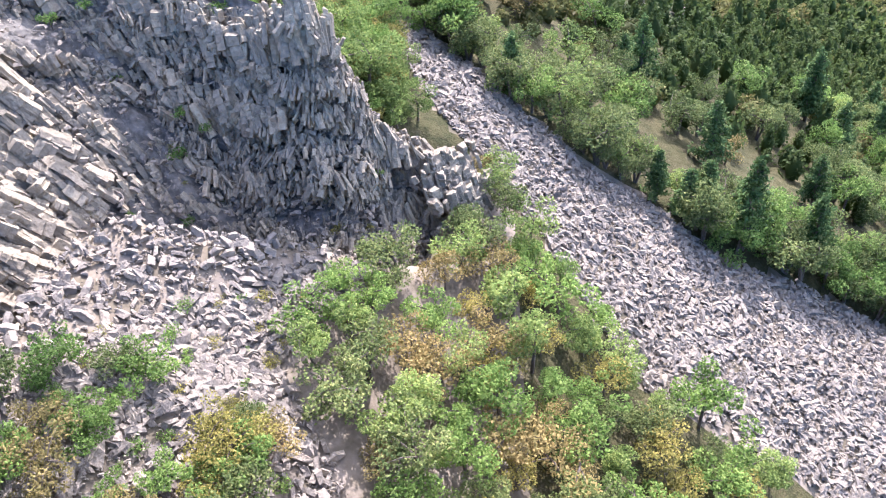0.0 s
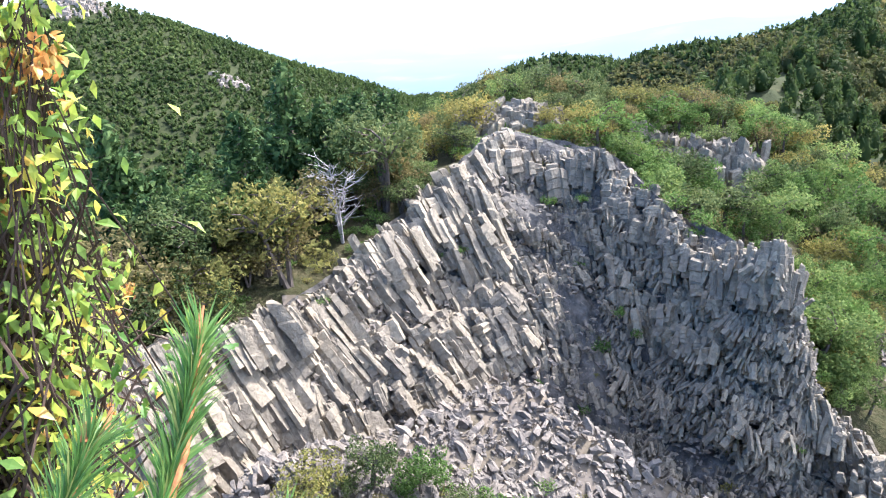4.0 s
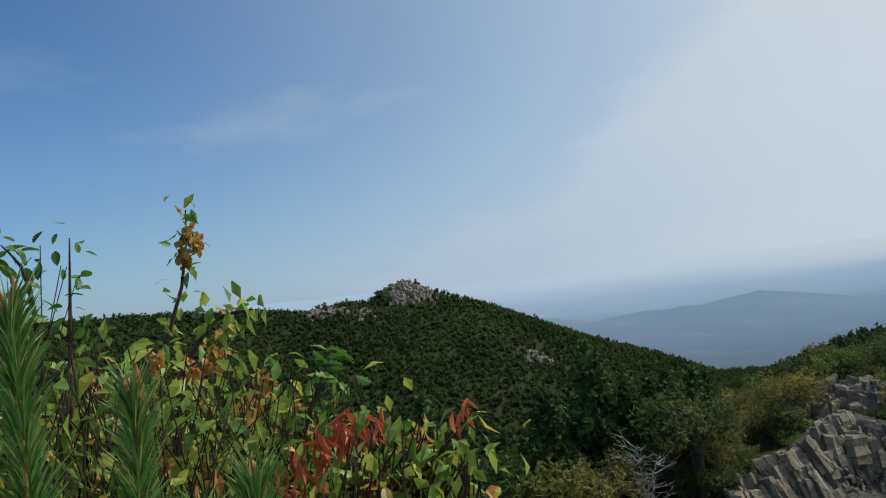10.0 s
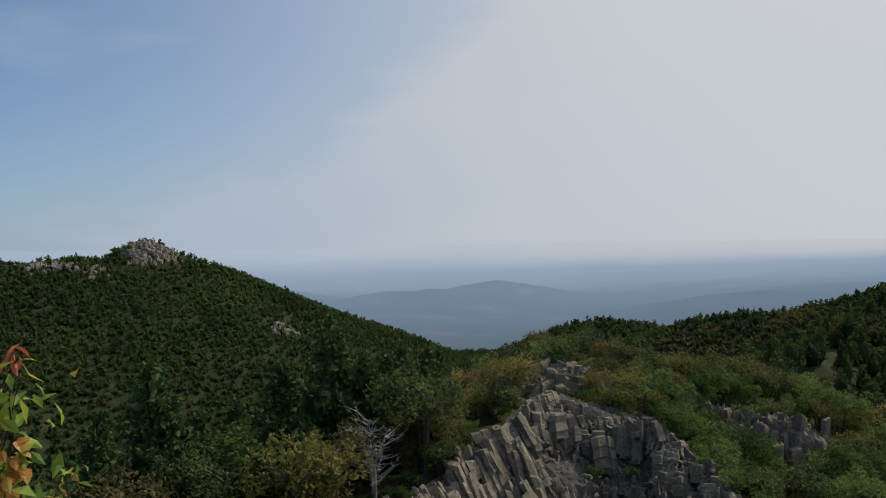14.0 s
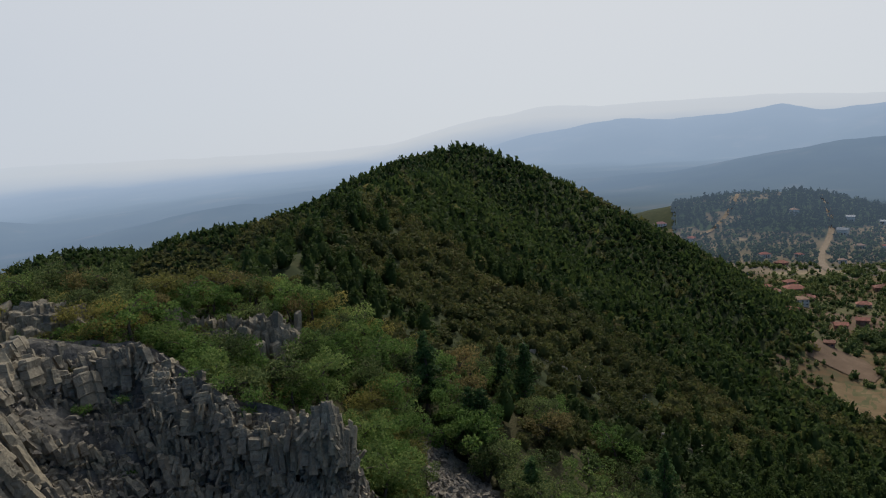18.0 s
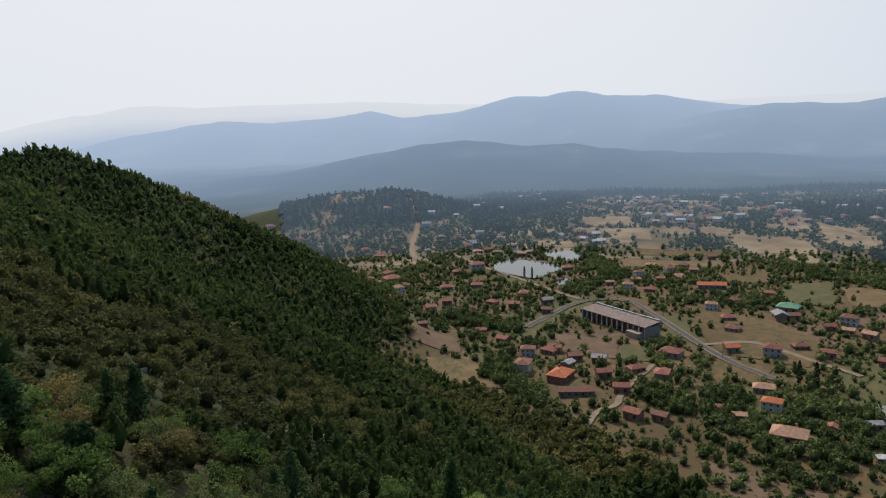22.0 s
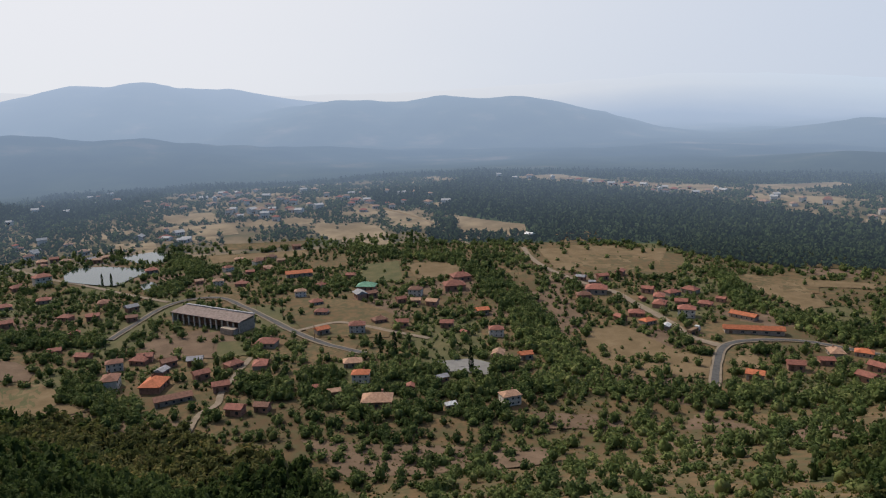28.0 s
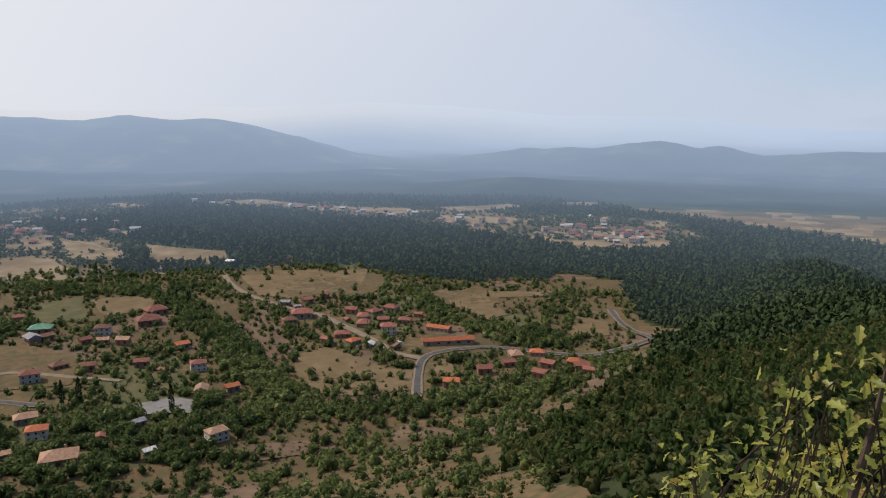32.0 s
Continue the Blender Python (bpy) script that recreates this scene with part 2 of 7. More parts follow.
def litter_mat():
    m = Mat("stony forest floor", 0.95, 0.1)
    c = m.ramp(m.noise(0.5, 6), [(0.35, (0.07, 0.06, 0.04)), (0.5, (0.12, 0.10, 0.075)), (0.68, (0.19, 0.16, 0.13))])
    m.color(c).bump(m.noise(3, 5), 0.6, 0.1)
    return m.m


def paint_haze(m):
    """Mixes a glowing haze colour into a far material, stronger farther from the origin."""
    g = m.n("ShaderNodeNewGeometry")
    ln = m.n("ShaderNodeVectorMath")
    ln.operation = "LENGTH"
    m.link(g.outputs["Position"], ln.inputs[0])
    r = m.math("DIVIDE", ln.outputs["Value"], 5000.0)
    # share of painted haze, by distance from the origin
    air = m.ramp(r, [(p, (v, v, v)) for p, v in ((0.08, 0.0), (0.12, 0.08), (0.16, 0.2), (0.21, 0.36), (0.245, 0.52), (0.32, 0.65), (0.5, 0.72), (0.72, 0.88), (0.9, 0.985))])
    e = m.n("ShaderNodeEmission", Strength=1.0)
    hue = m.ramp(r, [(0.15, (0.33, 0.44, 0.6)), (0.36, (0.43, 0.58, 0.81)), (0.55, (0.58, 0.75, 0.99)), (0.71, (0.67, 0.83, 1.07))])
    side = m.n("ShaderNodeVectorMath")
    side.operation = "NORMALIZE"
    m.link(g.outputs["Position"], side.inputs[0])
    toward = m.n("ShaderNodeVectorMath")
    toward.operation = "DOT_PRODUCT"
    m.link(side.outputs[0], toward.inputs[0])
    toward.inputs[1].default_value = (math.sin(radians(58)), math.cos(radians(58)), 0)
    # the painted haze is made brighter on the sun's side
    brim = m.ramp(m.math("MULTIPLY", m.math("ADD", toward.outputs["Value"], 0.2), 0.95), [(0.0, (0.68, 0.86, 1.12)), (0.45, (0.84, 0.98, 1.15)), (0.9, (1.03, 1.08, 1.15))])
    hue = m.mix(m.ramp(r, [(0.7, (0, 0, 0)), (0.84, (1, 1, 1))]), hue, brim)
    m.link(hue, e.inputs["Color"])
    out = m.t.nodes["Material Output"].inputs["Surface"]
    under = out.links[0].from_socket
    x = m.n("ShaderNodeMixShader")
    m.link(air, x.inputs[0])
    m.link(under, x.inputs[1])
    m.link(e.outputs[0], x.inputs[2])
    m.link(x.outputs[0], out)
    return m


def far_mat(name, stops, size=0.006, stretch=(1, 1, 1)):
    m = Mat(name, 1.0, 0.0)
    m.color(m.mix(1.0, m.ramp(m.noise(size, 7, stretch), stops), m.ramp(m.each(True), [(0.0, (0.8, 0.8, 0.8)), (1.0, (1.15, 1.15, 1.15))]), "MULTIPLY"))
    return paint_haze(m).m


def soil_mat(name, stops, size=0.12, fine=(0.12, 0.09, 0.06)):
    m = Mat(name, 0.95, 0.1)
    c = m.ramp(m.noise(size, 6), stops)
    c = m.mix(m.math("MULTIPLY", m.noise(1.6, 5), 0.45), c, fine)
    m.color(c).bump(m.noise(1.2, 5), 0.5, 0.2)
    return m.m


GROUND, LITTER = ground_mat(), litter_mat()
# the far colours below carry their haze as a painted glow
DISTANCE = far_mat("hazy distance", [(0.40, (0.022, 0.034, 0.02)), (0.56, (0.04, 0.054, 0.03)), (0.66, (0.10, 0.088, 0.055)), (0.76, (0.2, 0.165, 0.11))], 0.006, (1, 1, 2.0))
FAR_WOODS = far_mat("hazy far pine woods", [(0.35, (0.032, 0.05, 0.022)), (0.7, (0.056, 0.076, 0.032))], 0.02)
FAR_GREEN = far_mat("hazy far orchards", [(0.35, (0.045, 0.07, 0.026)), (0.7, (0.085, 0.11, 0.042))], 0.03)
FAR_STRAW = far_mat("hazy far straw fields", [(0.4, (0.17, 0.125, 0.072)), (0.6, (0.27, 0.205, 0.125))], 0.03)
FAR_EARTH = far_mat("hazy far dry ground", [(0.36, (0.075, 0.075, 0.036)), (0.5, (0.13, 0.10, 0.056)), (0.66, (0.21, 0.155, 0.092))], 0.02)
SUMMIT = rock_mat("pale summit rock", True, (0.16, 0.14, 0.115), (0.34, 0.295, 0.24), (0.46, 0.4, 0.33))
# floor colour set dark to stand for shade in gaps between trees
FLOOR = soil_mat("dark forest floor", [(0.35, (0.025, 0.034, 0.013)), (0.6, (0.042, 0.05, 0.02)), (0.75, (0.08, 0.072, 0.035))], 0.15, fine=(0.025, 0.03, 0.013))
brush = Mat("brushy ground", 0.95, 0.1)
bc = brush.ramp(brush.noise(1.1, 6), [(0.36, (0.021, 0.0228, 0.0102)), (0.5, (0.051, 0.045, 0.0216)), (0.62, (0.072, 0.06, 0.033)), (0.75, (0.108, 0.09, 0.063))])
bc = brush.mix(brush.ramp(brush.noise(7.0, 5), [(0.4, (0, 0, 0)), (0.65, (1, 1, 1))]), bc, (0.036, 0.039, 0.015))
brush.color(bc).bump(brush.noise(5.0, 6), 1.0, 0.15)
BRUSH = brush.m
# sheet behind the columns: crevice shade is put into its dark colour
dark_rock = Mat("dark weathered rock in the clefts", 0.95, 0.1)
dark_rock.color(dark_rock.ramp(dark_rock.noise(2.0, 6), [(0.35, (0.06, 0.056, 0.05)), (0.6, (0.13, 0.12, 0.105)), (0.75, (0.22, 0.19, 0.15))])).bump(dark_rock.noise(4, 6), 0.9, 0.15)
CLEFT_SHADE = dark_rock.m
PASTURE = soil_mat("green pasture", [(0.35, (0.0608, 0.0722, 0.0274)), (0.55, (0.095, 0.0912, 0.038)), (0.7, (0.129, 0.11, 0.0532))])
PLOUGHED = soil_mat("ploughed earth", [(0.35, (0.106, 0.0699, 0.0456)), (0.55, (0.144, 0.095, 0.0631)), (0.7, (0.175, 0.118, 0.0798))])
STRAW = soil_mat("straw-coloured meadow", [(0.35, (0.125, 0.0874, 0.0456)), (0.55, (0.163, 0.114, 0.0631)), (0.7, (0.198, 0.144, 0.0836))], fine=(0.122, 0.0874, 0.0471))
DUST = soil_mat("pale dust", [(0.35, (0.175, 0.137, 0.0988)), (0.6, (0.236, 0.186, 0.137))], 0.3, fine=(0.167, 0.133, 0.0988))
ASPHALT = soil_mat("worn asphalt", [(0.35, (0.065, 0.063, 0.062)), (0.6, (0.10, 0.097, 0.092))], 0.4, fine=(0.07, 0.068, 0.066))
CONCRETE = soil_mat("pale concrete", [(0.35, (0.167, 0.158, 0.149)), (0.6, (0.214, 0.205, 0.191))], 0.3, fine=(0.14, 0.135, 0.125))
water = Mat("pond water", 0.08, 0.5)
water.b.inputs["Base Color"].default_value = (0.035, 0.05, 0.045, 1)
water.bump(water.noise(1.5, 3), 0.08, 0.05)
WATER = water.m

# ---- the lie of the land (eye near the origin; z is metres above the eye) ----
PLAIN = -115.0


def lattice(ix, iy, seed):
    h = (ix * 374761393 + iy * 668265263 + seed * 974634777) & 0xFFFFFFFF
    h = ((h ^ (h >> 13)) * 1274126177) & 0xFFFFFFFF
    return ((h ^ (h >> 16)) & 0xFFFF) / 65535.0


def value_noise(x, y, seed=0):
    ix, iy = np.floor(x).astype(np.int64), np.floor(y).astype(np.int64)
    fx, fy = x - ix, y - iy
    fx, fy = fx * fx * (3 - 2 * fx), fy * fy * (3 - 2 * fy)
    a, b = lattice(ix, iy, seed), lattice(ix + 1, iy, seed)
    c, d = lattice(ix, iy + 1, seed), lattice(ix + 1, iy + 1, seed)
    return (a + (b - a) * fx) * (1 - fy) + (c + (d - c) * fx) * fy


def fbm(x, y, size, seed=0, octaves=4):
    total, amp = 0.0, 1.0
    for k in range(octaves):
        total = total + amp * (value_noise(x / size + 17.3 * k, y / size - 9.1 * k, seed + k) - 0.5)
        size, amp = size / 2.1, amp / 2
    return total


def at(az, r, el=None, z=None):
    """A place by heading (degrees clockwise from +y), distance and height (or angle above level)."""
    a = radians(az)
    return (r * math.sin(a), r * math.cos(a), r * math.tan(radians(el)) if z is None else z)


def smax(a, b, k):
    h = np.clip(0.5 + 0.5 * (a - b) / k, 0, 1)
    return b + (a - b) * h + k * h * (1 - h)


def ridge(x, y, line, slope, round_=8.0, left=None):
    """The height of a ridge along a line of places, its flanks falling at the given slope."""
    best = np.full(np.shape(x), -9999.0)
    for (x0, y0, z0), (x1, y1, z1) in zip(line, line[1:]):
        dx, dy = x1 - x0, y1 - y0
        u = np.clip(((x - x0) * dx + (y - y0) * dy) / (dx * dx + dy * dy), 0, 1)
        ox, oy = x - x0 - u * dx, y - y0 - u * dy
        s = slope if left is None else np.where(dx * oy - dy * ox > 0, left, slope)
        d = np.sqrt(ox * ox + oy * oy + round_ * round_) - round_
        best = np.maximum(best, z0 + u * (z1 - z0) - s * d)
    return best


SPUR = [(-13, 29.5, -15.2), (-8, 35.5, -14.4), (-2.5, 42, -13), (4, 48.5, -11.8), (9, 54, -11.6), (9, 60, -10.8), (24, 66, -14), (50, 105, -33), (120, 190, -50), at(36.5, 330, -7.9), at(38, 440, z=-18), at(40, 452, -1.2)]
HILL = [at(40.1, 452, -1.20), at(37.9, 453, -1.30), at(35.8, 455, -1.60), at(33.6, 460, -2.30), at(31.5, 465, -3.30), at(29, 470, -4.15), at(25.5, 480, -4.95), at(21.8, 490, -5.65), at(18.4, 505, -6.15), at(14.5, 530, -7.45), at(10, 560, -9.05)]
HILL_EAST = [at(40.1, 452, -1.57), at(42.2, 450, -2.22), at(44.3, 446, -2.92), at(45.6, 444, -3.82), at(47.3, 440, -4.92), at(48.6, 436, -6.12), at(50.8, 425, -7.42), at(53, 418, -8.82), at(55.2, 410, -10.12), at(59.6, 395, -12.52), at(62.3, 382, -14.42), at(64, 360, -17.02)]
SHOULDER = [at(24, 345, -10.6), at(28.9, 340, -8.9), at(33, 335, -8.0), at(36.5, 330, -7.8), at(39.1, 322, -8.3), at(42.4, 296, -11.4), at(45.4, 262, -13.6), at(48.5, 228, -16.4)]
GREEN_KNOB = [at(9, 700, -7.3), at(10.8, 690, -6.3), at(12.9, 690, -6.4), at(15.5, 700, -7.4)]
PEAK = [at(-62, 800, 0.6), at(-45, 850, 0.2), at(-37.6, 880, -0.5), at(-33, 880, -0.9), at(-29.9, 885, -0.7), at(-27.3, 890, -0.8), at(-25.5, 897, -0.5), at(-24.1, 900, -0.5), at(-22.8, 902, -0.6), at(-21.2, 906, -0.9), at(-18, 920, -2.6), at(-14.5, 938, -4.3), at(-11, 948, -6.0), at(-7.2, 955, -7.6), at(-4.5, 960, -9.2)]
SUMMIT_TOP = [at(-26.4, 893, -0.5), at(-25.5, 897, 0.15), at(-24.1, 900, 0.6), at(-22.8, 902, 0.1), at(-21.4, 906, -0.6)]
NECK = [(-40, -60, 1.0), (-8, -14, -1.0), (-3.0, -1.0, -2.3), (-0.3, -0.6, -1.75)]
EAST_SPUR = [at(170, 120, z=-40), at(160, 260, -13.5), at(156, 420, -11.2), at(152, 600, -9.6)]
NEAR_HILLS = [at(55.3, 900, -7.0), at(58.9, 905, -5.2), at(61.5, 900, -5.2), at(64, 900, -5.1), at(66.1, 900, -5.5), at(67.8, 890, -6.6)]
# slope, roundness and crest of the ranges beyond
FAR = [
    (0.16, 30, [at(45, 1900, -3.6), at(53, 1900, -3.5), at(59.8, 1850, -2.9), at(64, 1850, -2.6), at(68.1, 1800, -1.5), at(70.5, 1800, -1.4), at(75, 1800, -1.9), at(78.4, 1750, -1.9), at(83, 1750, -2.55), at(88, 1800, -2.95), at(93, 1850, -3.1), at(97.5, 1800, -4.2)]),
    (0.30, 40, [at(46, 3500, 0.2), at(52.4, 3500, 1.1), at(56, 3500, 0.75), at(59.8, 3450, 0.8), at(63.2, 3450, 1.25), at(66.1, 3400, 0.7), at(70.3, 3400, 0.95), at(72.7, 3400, 1.45), at(74.8, 3350, 2.0), at(77.2, 3350, 1.9), at(79.2, 3300, 2.2), at(81.1, 3300, 1.7), at(85, 3350, 1.65), at(89.5, 3400, 0.8), at(94, 3400, 0.3)]),
    (0.24, 40, [at(84, 2900, -1.2), at(90, 2850, 0.1), at(93.5, 2800, 0.55), at(98.5, 2800, 0.3), at(101.2, 2800, 0.65), at(104.3, 2750, 0.3), at(107.1, 2750, 0.42), at(110.2, 2700, -0.5), at(113.1, 2700, -1.15), at(118.3, 2600, -2.1), at(122.7, 2500, -2.9)]),
    (0.20, 40, [at(108, 3700, -1.2), at(114, 3700, -0.75), at(117.4, 3700, -0.62), at(121, 3700, -1.15), at(125.4, 3600, -1.6), at(128.5, 3500, -2.0)]),
    (0.24, 30, [at(124, 2500, -2.6), at(128.5, 2500, -1.9), at(131, 2500, -1.6), at(136.3, 2450, -1.65), at(139.4, 2450, -1.2), at(140.9, 2400, -0.98), at(143.6, 2400, -1.7), at(145.3, 2400, -1.42), at(147, 2350, -2.1), at(150.3, 2350, -1.83), at(153.8, 2300, -1.6), at(172, 2300, -1.2)]),
    (0.14, 30, [at(113, 1500, -5.6), at(120.9, 1450, -4.7), at(126.7, 1450, -4.4), at(130.7, 1400, -3.85), at(135.6, 1400, -4.2), at(139, 1380, -4.8), at(143, 1300, -6.2)]),
    (0.22, 30, [at(-17, 2300, -3.3), at(-14.2, 2300, -3.45), at(-11.9, 2250, -3.8), at(-9.2, 2200, -4.6), at(-7.2, 2150, -3.85), at(-5.7, 2100, -3.6), at(-3, 2100, -3.55), at(-0.4, 2150, -3.7), at(0.7, 2200, -3.2), at(2.4, 2200, -3.0), at(3.8, 2200, -3.3), at(5.4, 2200, -4.0), at(8.6, 2200, -4.2), at(13.1, 2300, -4.6)]),
    (0.2, 30, [at(6, 1400, -7.2), at(8.6, 1450, -6.6), at(10.8, 1500, -6.0), at(13.7, 1500, -6.2), at(15.8, 1550, -6.4), at(18.3, 1600, -5.0), at(21.9, 1700, -3.75), at(24.8, 1750, -4.0), at(28, 1800, -4.6)]),
    (0.22, 90, [at(-40, 4500, 0.1), at(-10, 4600, -0.4), at(10, 4500, 0.0), at(30, 4550, -0.2), at(37, 4550, 0.2), at(43.3, 4600, 1.7), at(46.8, 4600, 2.2), at(51.2, 4600, 2.0), at(62, 4600, 2.0), at(75, 4600, 1.3), at(95, 4550, 0.9), at(110, 4550, 1.3), at(118.4, 4550, 1.8), at(125.3, 4550, 1.5), at(129.7, 4550, 1.2), at(134, 4550, 0.9), at(142.4, 4550, 0.75), at(150, 4550, 0.0), at(175, 4500, 0.0)]),
]
BOWL_AZ = [-26, -18, -10, -4, 2, 8, 14, 20, 26, 32, 40]
BOWL_FOOT = [24, 27, 28, 29, 32, 33, 32, 31.5, 31.5, 32, 34]
BOWL_CREST = [28, 30, 33, 37, 43, 48, 47.5, 41.5, 36.5, 35.5, 38]


def apron(x, y):
    """The long slope below the crag, which falls to the village."""
    s = 0.75 * x - 0.66 * y
    q = -0.73 * (x + 9) + 0.68 * (y - 30)
    slope = -33.1 - 0.62 * s
    return -smax(-slope, -(-12.5 - 0.65 * q), 3.0)


def height(x, y):
    x, y = np.asarray(x, float), np.asarray(y, float)
    r = np.hypot(x, y)
    a = np.degrees(np.arctan2(x, y))
    west = np.clip((32 - a) / 24, 0, 1) * np.clip((a + 150) / 20, 0, 1)
    base = PLAIN - 62 * west * np.clip((r - 60) / 300, 0, 1)
    base = base + 5 * fbm(x, y, 200, 3) * np.clip(r / 400, 0, 1)
    base = base + 14 * fbm(x, y, 700, 9) * np.clip((r - 600) / 400, 0, 1)
    lift = np.clip((r - 3000) / 1850, 0, 1)
    base = base * (1 - lift) + (-28) * lift
    z = smax(apron(x, y), base, 10.0)
    # the bowl of the crag is hollowed out behind its foot
    rf, rc = np.interp(a, BOWL_AZ, BOWL_FOOT), np.interp(a, BOWL_AZ, BOWL_CREST)
    hollow = np.sin(np.pi * np.clip((r - rf + 2.5) / (rc - rf + 3.1), 0, 1)) * np.clip((a + 26) / 8, 0, 1) * np.clip((41 - a) / 3, 0, 1)
    z = smax(z, ridge(x, y, SPUR, 0.62, 4.0, 0.5), 2.0)
    z = smax(z, ridge(x, y, HILL, 0.56, 14.0), 12.0)
    z = smax(z, ridge(x, y, SHOULDER, 0.62, 7.0), 5.0)
    z = smax(z, ridge(x, y, GREEN_KNOB, 0.4, 10.0), 8.0)
    z = smax(z, ridge(x, y, HILL_EAST, 0.62, 10.0), 10.0)
    z = smax(z, ridge(x, y, PEAK, 0.42, 6.0), 6.0)
    z = smax(z, ridge(x, y, SUMMIT_TOP, 0.85, 5.0), 4.0)
    z = smax(z, ridge(x, y, EAST_SPUR, 0.4, 16.0), 10.0)
    z = smax(z, ridge(x, y, NEAR_HILLS, 0.26, 12.0), 8.0)
    for slope, round_, line in FAR:
        z = smax(z, ridge(x, y, line, slope, round_), 15.0)
    z = z + np.clip((r - 1250) / 500, 0, 1) * 12 * fbm(x, y, 330, 13)
    z = z - 6.0 * np.sqrt(hollow)
    z = z + np.clip(r / 60, 0, 1) * 5.0 * fbm(x, y, 70, 5) * np.clip((z - base) / 20, 0, 1)
    z = z + 0.8 * fbm(x, y, 6, 7) * np.clip(r / 12, 0, 1) * np.clip(1.5 - r / 300, 0, 1)
    return np.maximum(z, ridge(x, y, NECK, 1.9, 0.5))


def mesh_from(name, verts, faces, mats, index=None, smooth=False):
    """A mesh from arrays: verts (n, 3), faces (m, k) all with k corners."""
    me = bpy.data.meshes.new(name)
    verts, faces = np.asarray(verts, np.float32), np.asarray(faces, np.int32)
    m, k = faces.shape
    me.vertices.add(len(verts))
    me.vertices.foreach_set("co", verts.ravel())
    me.loops.add(m * k)
    me.loops.foreach_set("vertex_index", faces.ravel())
    me.polygons.add(m)
    me.polygons.foreach_set("loop_start", np.arange(0, m * k, k, dtype=np.int32))
    me.polygons.foreach_set("loop_total", np.full(m, k, np.int32))
    if index is not None:
        me.polygons.foreach_set("material_index", np.asarray(index, np.int32))
    me.polygons.foreach_set("use_smooth", np.full(m, smooth))
    for mat in mats:
        me.materials.append(mat)
    me.update(calc_edges=True)
    return me




def part(name, mesh, parent, label="", m=None):
    """One mesh object under a thing or a part."""
    ob = new(name, mesh)
    ob.parent = parent
    if m is not None:
        ob.matrix_basis = m
    if label:
        tagged(ob, label)
    return ob


def thing(name, place, label, category, group="", kind="", turn=0.0, size=1.0):
    ob = new(name)
    ob.empty_display_size = 0.3
    ob.matrix_basis = Matrix.LocRotScale(place, Euler((0, 0, turn)), (size, size, size))
    return tagged(ob, label, category, group, kind)


def prism(rng, sides, top_tilt=0.09, taper=0.1):
    """A broken rock column of unit width and length, its top at z = 0, cracked across: verts and triangles."""
    a = np.sort(rng.uniform(0, 2 * np.pi / sides * 0.6, sides) + np.arange(sides) * 2 * np.pi / sides)
    rad = 0.5 * rng.uniform(0.75, 1.2, sides)
    x, y = rad * np.cos(a), rad * np.sin(a)
    sx, sy = rng.normal(0, top_tilt, 2)
    slant = x * sx + y * sy
    rings = [np.stack([x * 0.8, y * 0.8, slant + rng.normal(0, 0.025, sides)], -1), np.stack([x, y, slant - 0.05 + rng.normal(0, 0.02, sides)], -1)]
    for z in (-0.36, -0.7):
        sh = rng.normal(0, 0.07, 2)
        for dz, k in ((0.018, 1 + taper * -z), (-0.018, 1 + taper * -z + rng.normal(0, 0.09))):
            rings.append(np.stack([x * k + sh[0], y * k + sh[1], z + dz + slant + rng.normal(0, 0.012, sides)], -1))
            sh = sh * 0.4
    rings.append(np.stack([x * (1 + taper), y * (1 + taper), np.full(sides, -1.0)], -1))
    v, f = np.concatenate(rings), []
    for q in range(len(rings) - 1):
        for k in range(sides):
            n, lo, hi = (k + 1) % sides, (q + 1) * sides, q * sides
            f += [(lo + k, lo + n, hi + n), (lo + k, hi + n, hi + k)]
    f += [(0, k, k + 1) for k in range(1, sides - 1)]
    return v, np.array(f)


def stone(rng, flat=0.6):
    """An angular broken stone of unit size: a box with shifted, cut corners."""
    c = np.array([(x, y, z) for z in (-1, 1) for y in (-1, 1) for x in (-1, 1)], float) * 0.5
    c *= rng.uniform(0.42, 1.0, (8, 3))
    c[4:, :2] *= rng.uniform(0.45, 0.9)
    c[:, 0] += 0.25 * c[:, 2] * rng.normal()
    c *= (1.0, rng.uniform(0.5, 0.9), flat * rng.uniform(0.6, 1.1))
    q = [(0, 2, 3, 1), (4, 5, 7, 6), (0, 1, 5, 4), (1, 3, 7, 5), (3, 2, 6, 7), (2, 0, 4, 6)]
    f = [t for a, b, e, d in q for t in ((a, b, e), (a, e, d))]
    return c, np.array(f)


def scatter_mesh(name, protos, which, mats4, mats, smooth=False):
    """One mesh of many copies of the (verts, triangles) prototypes, at the given 4 x 4 poses."""
    vs, fs, base = [], [], 0
    for k, (pv, pf) in enumerate(protos):
        sel = mats4[which == k]
        if not len(sel):
            continue
        v = np.einsum("nij,vj->nvi", sel[:, :3, :3], pv) + sel[:, None, :3, 3]
        f = pf[None] + (np.arange(len(sel)) * len(pv))[:, None, None] + base
        vs.append(v.reshape(-1, 3))
        fs.append(f.reshape(-1, pf.shape[1]))
        base += len(sel) * len(pv)
    return mesh_from(name, np.concatenate(vs), np.concatenate(fs), mats, smooth=smooth)


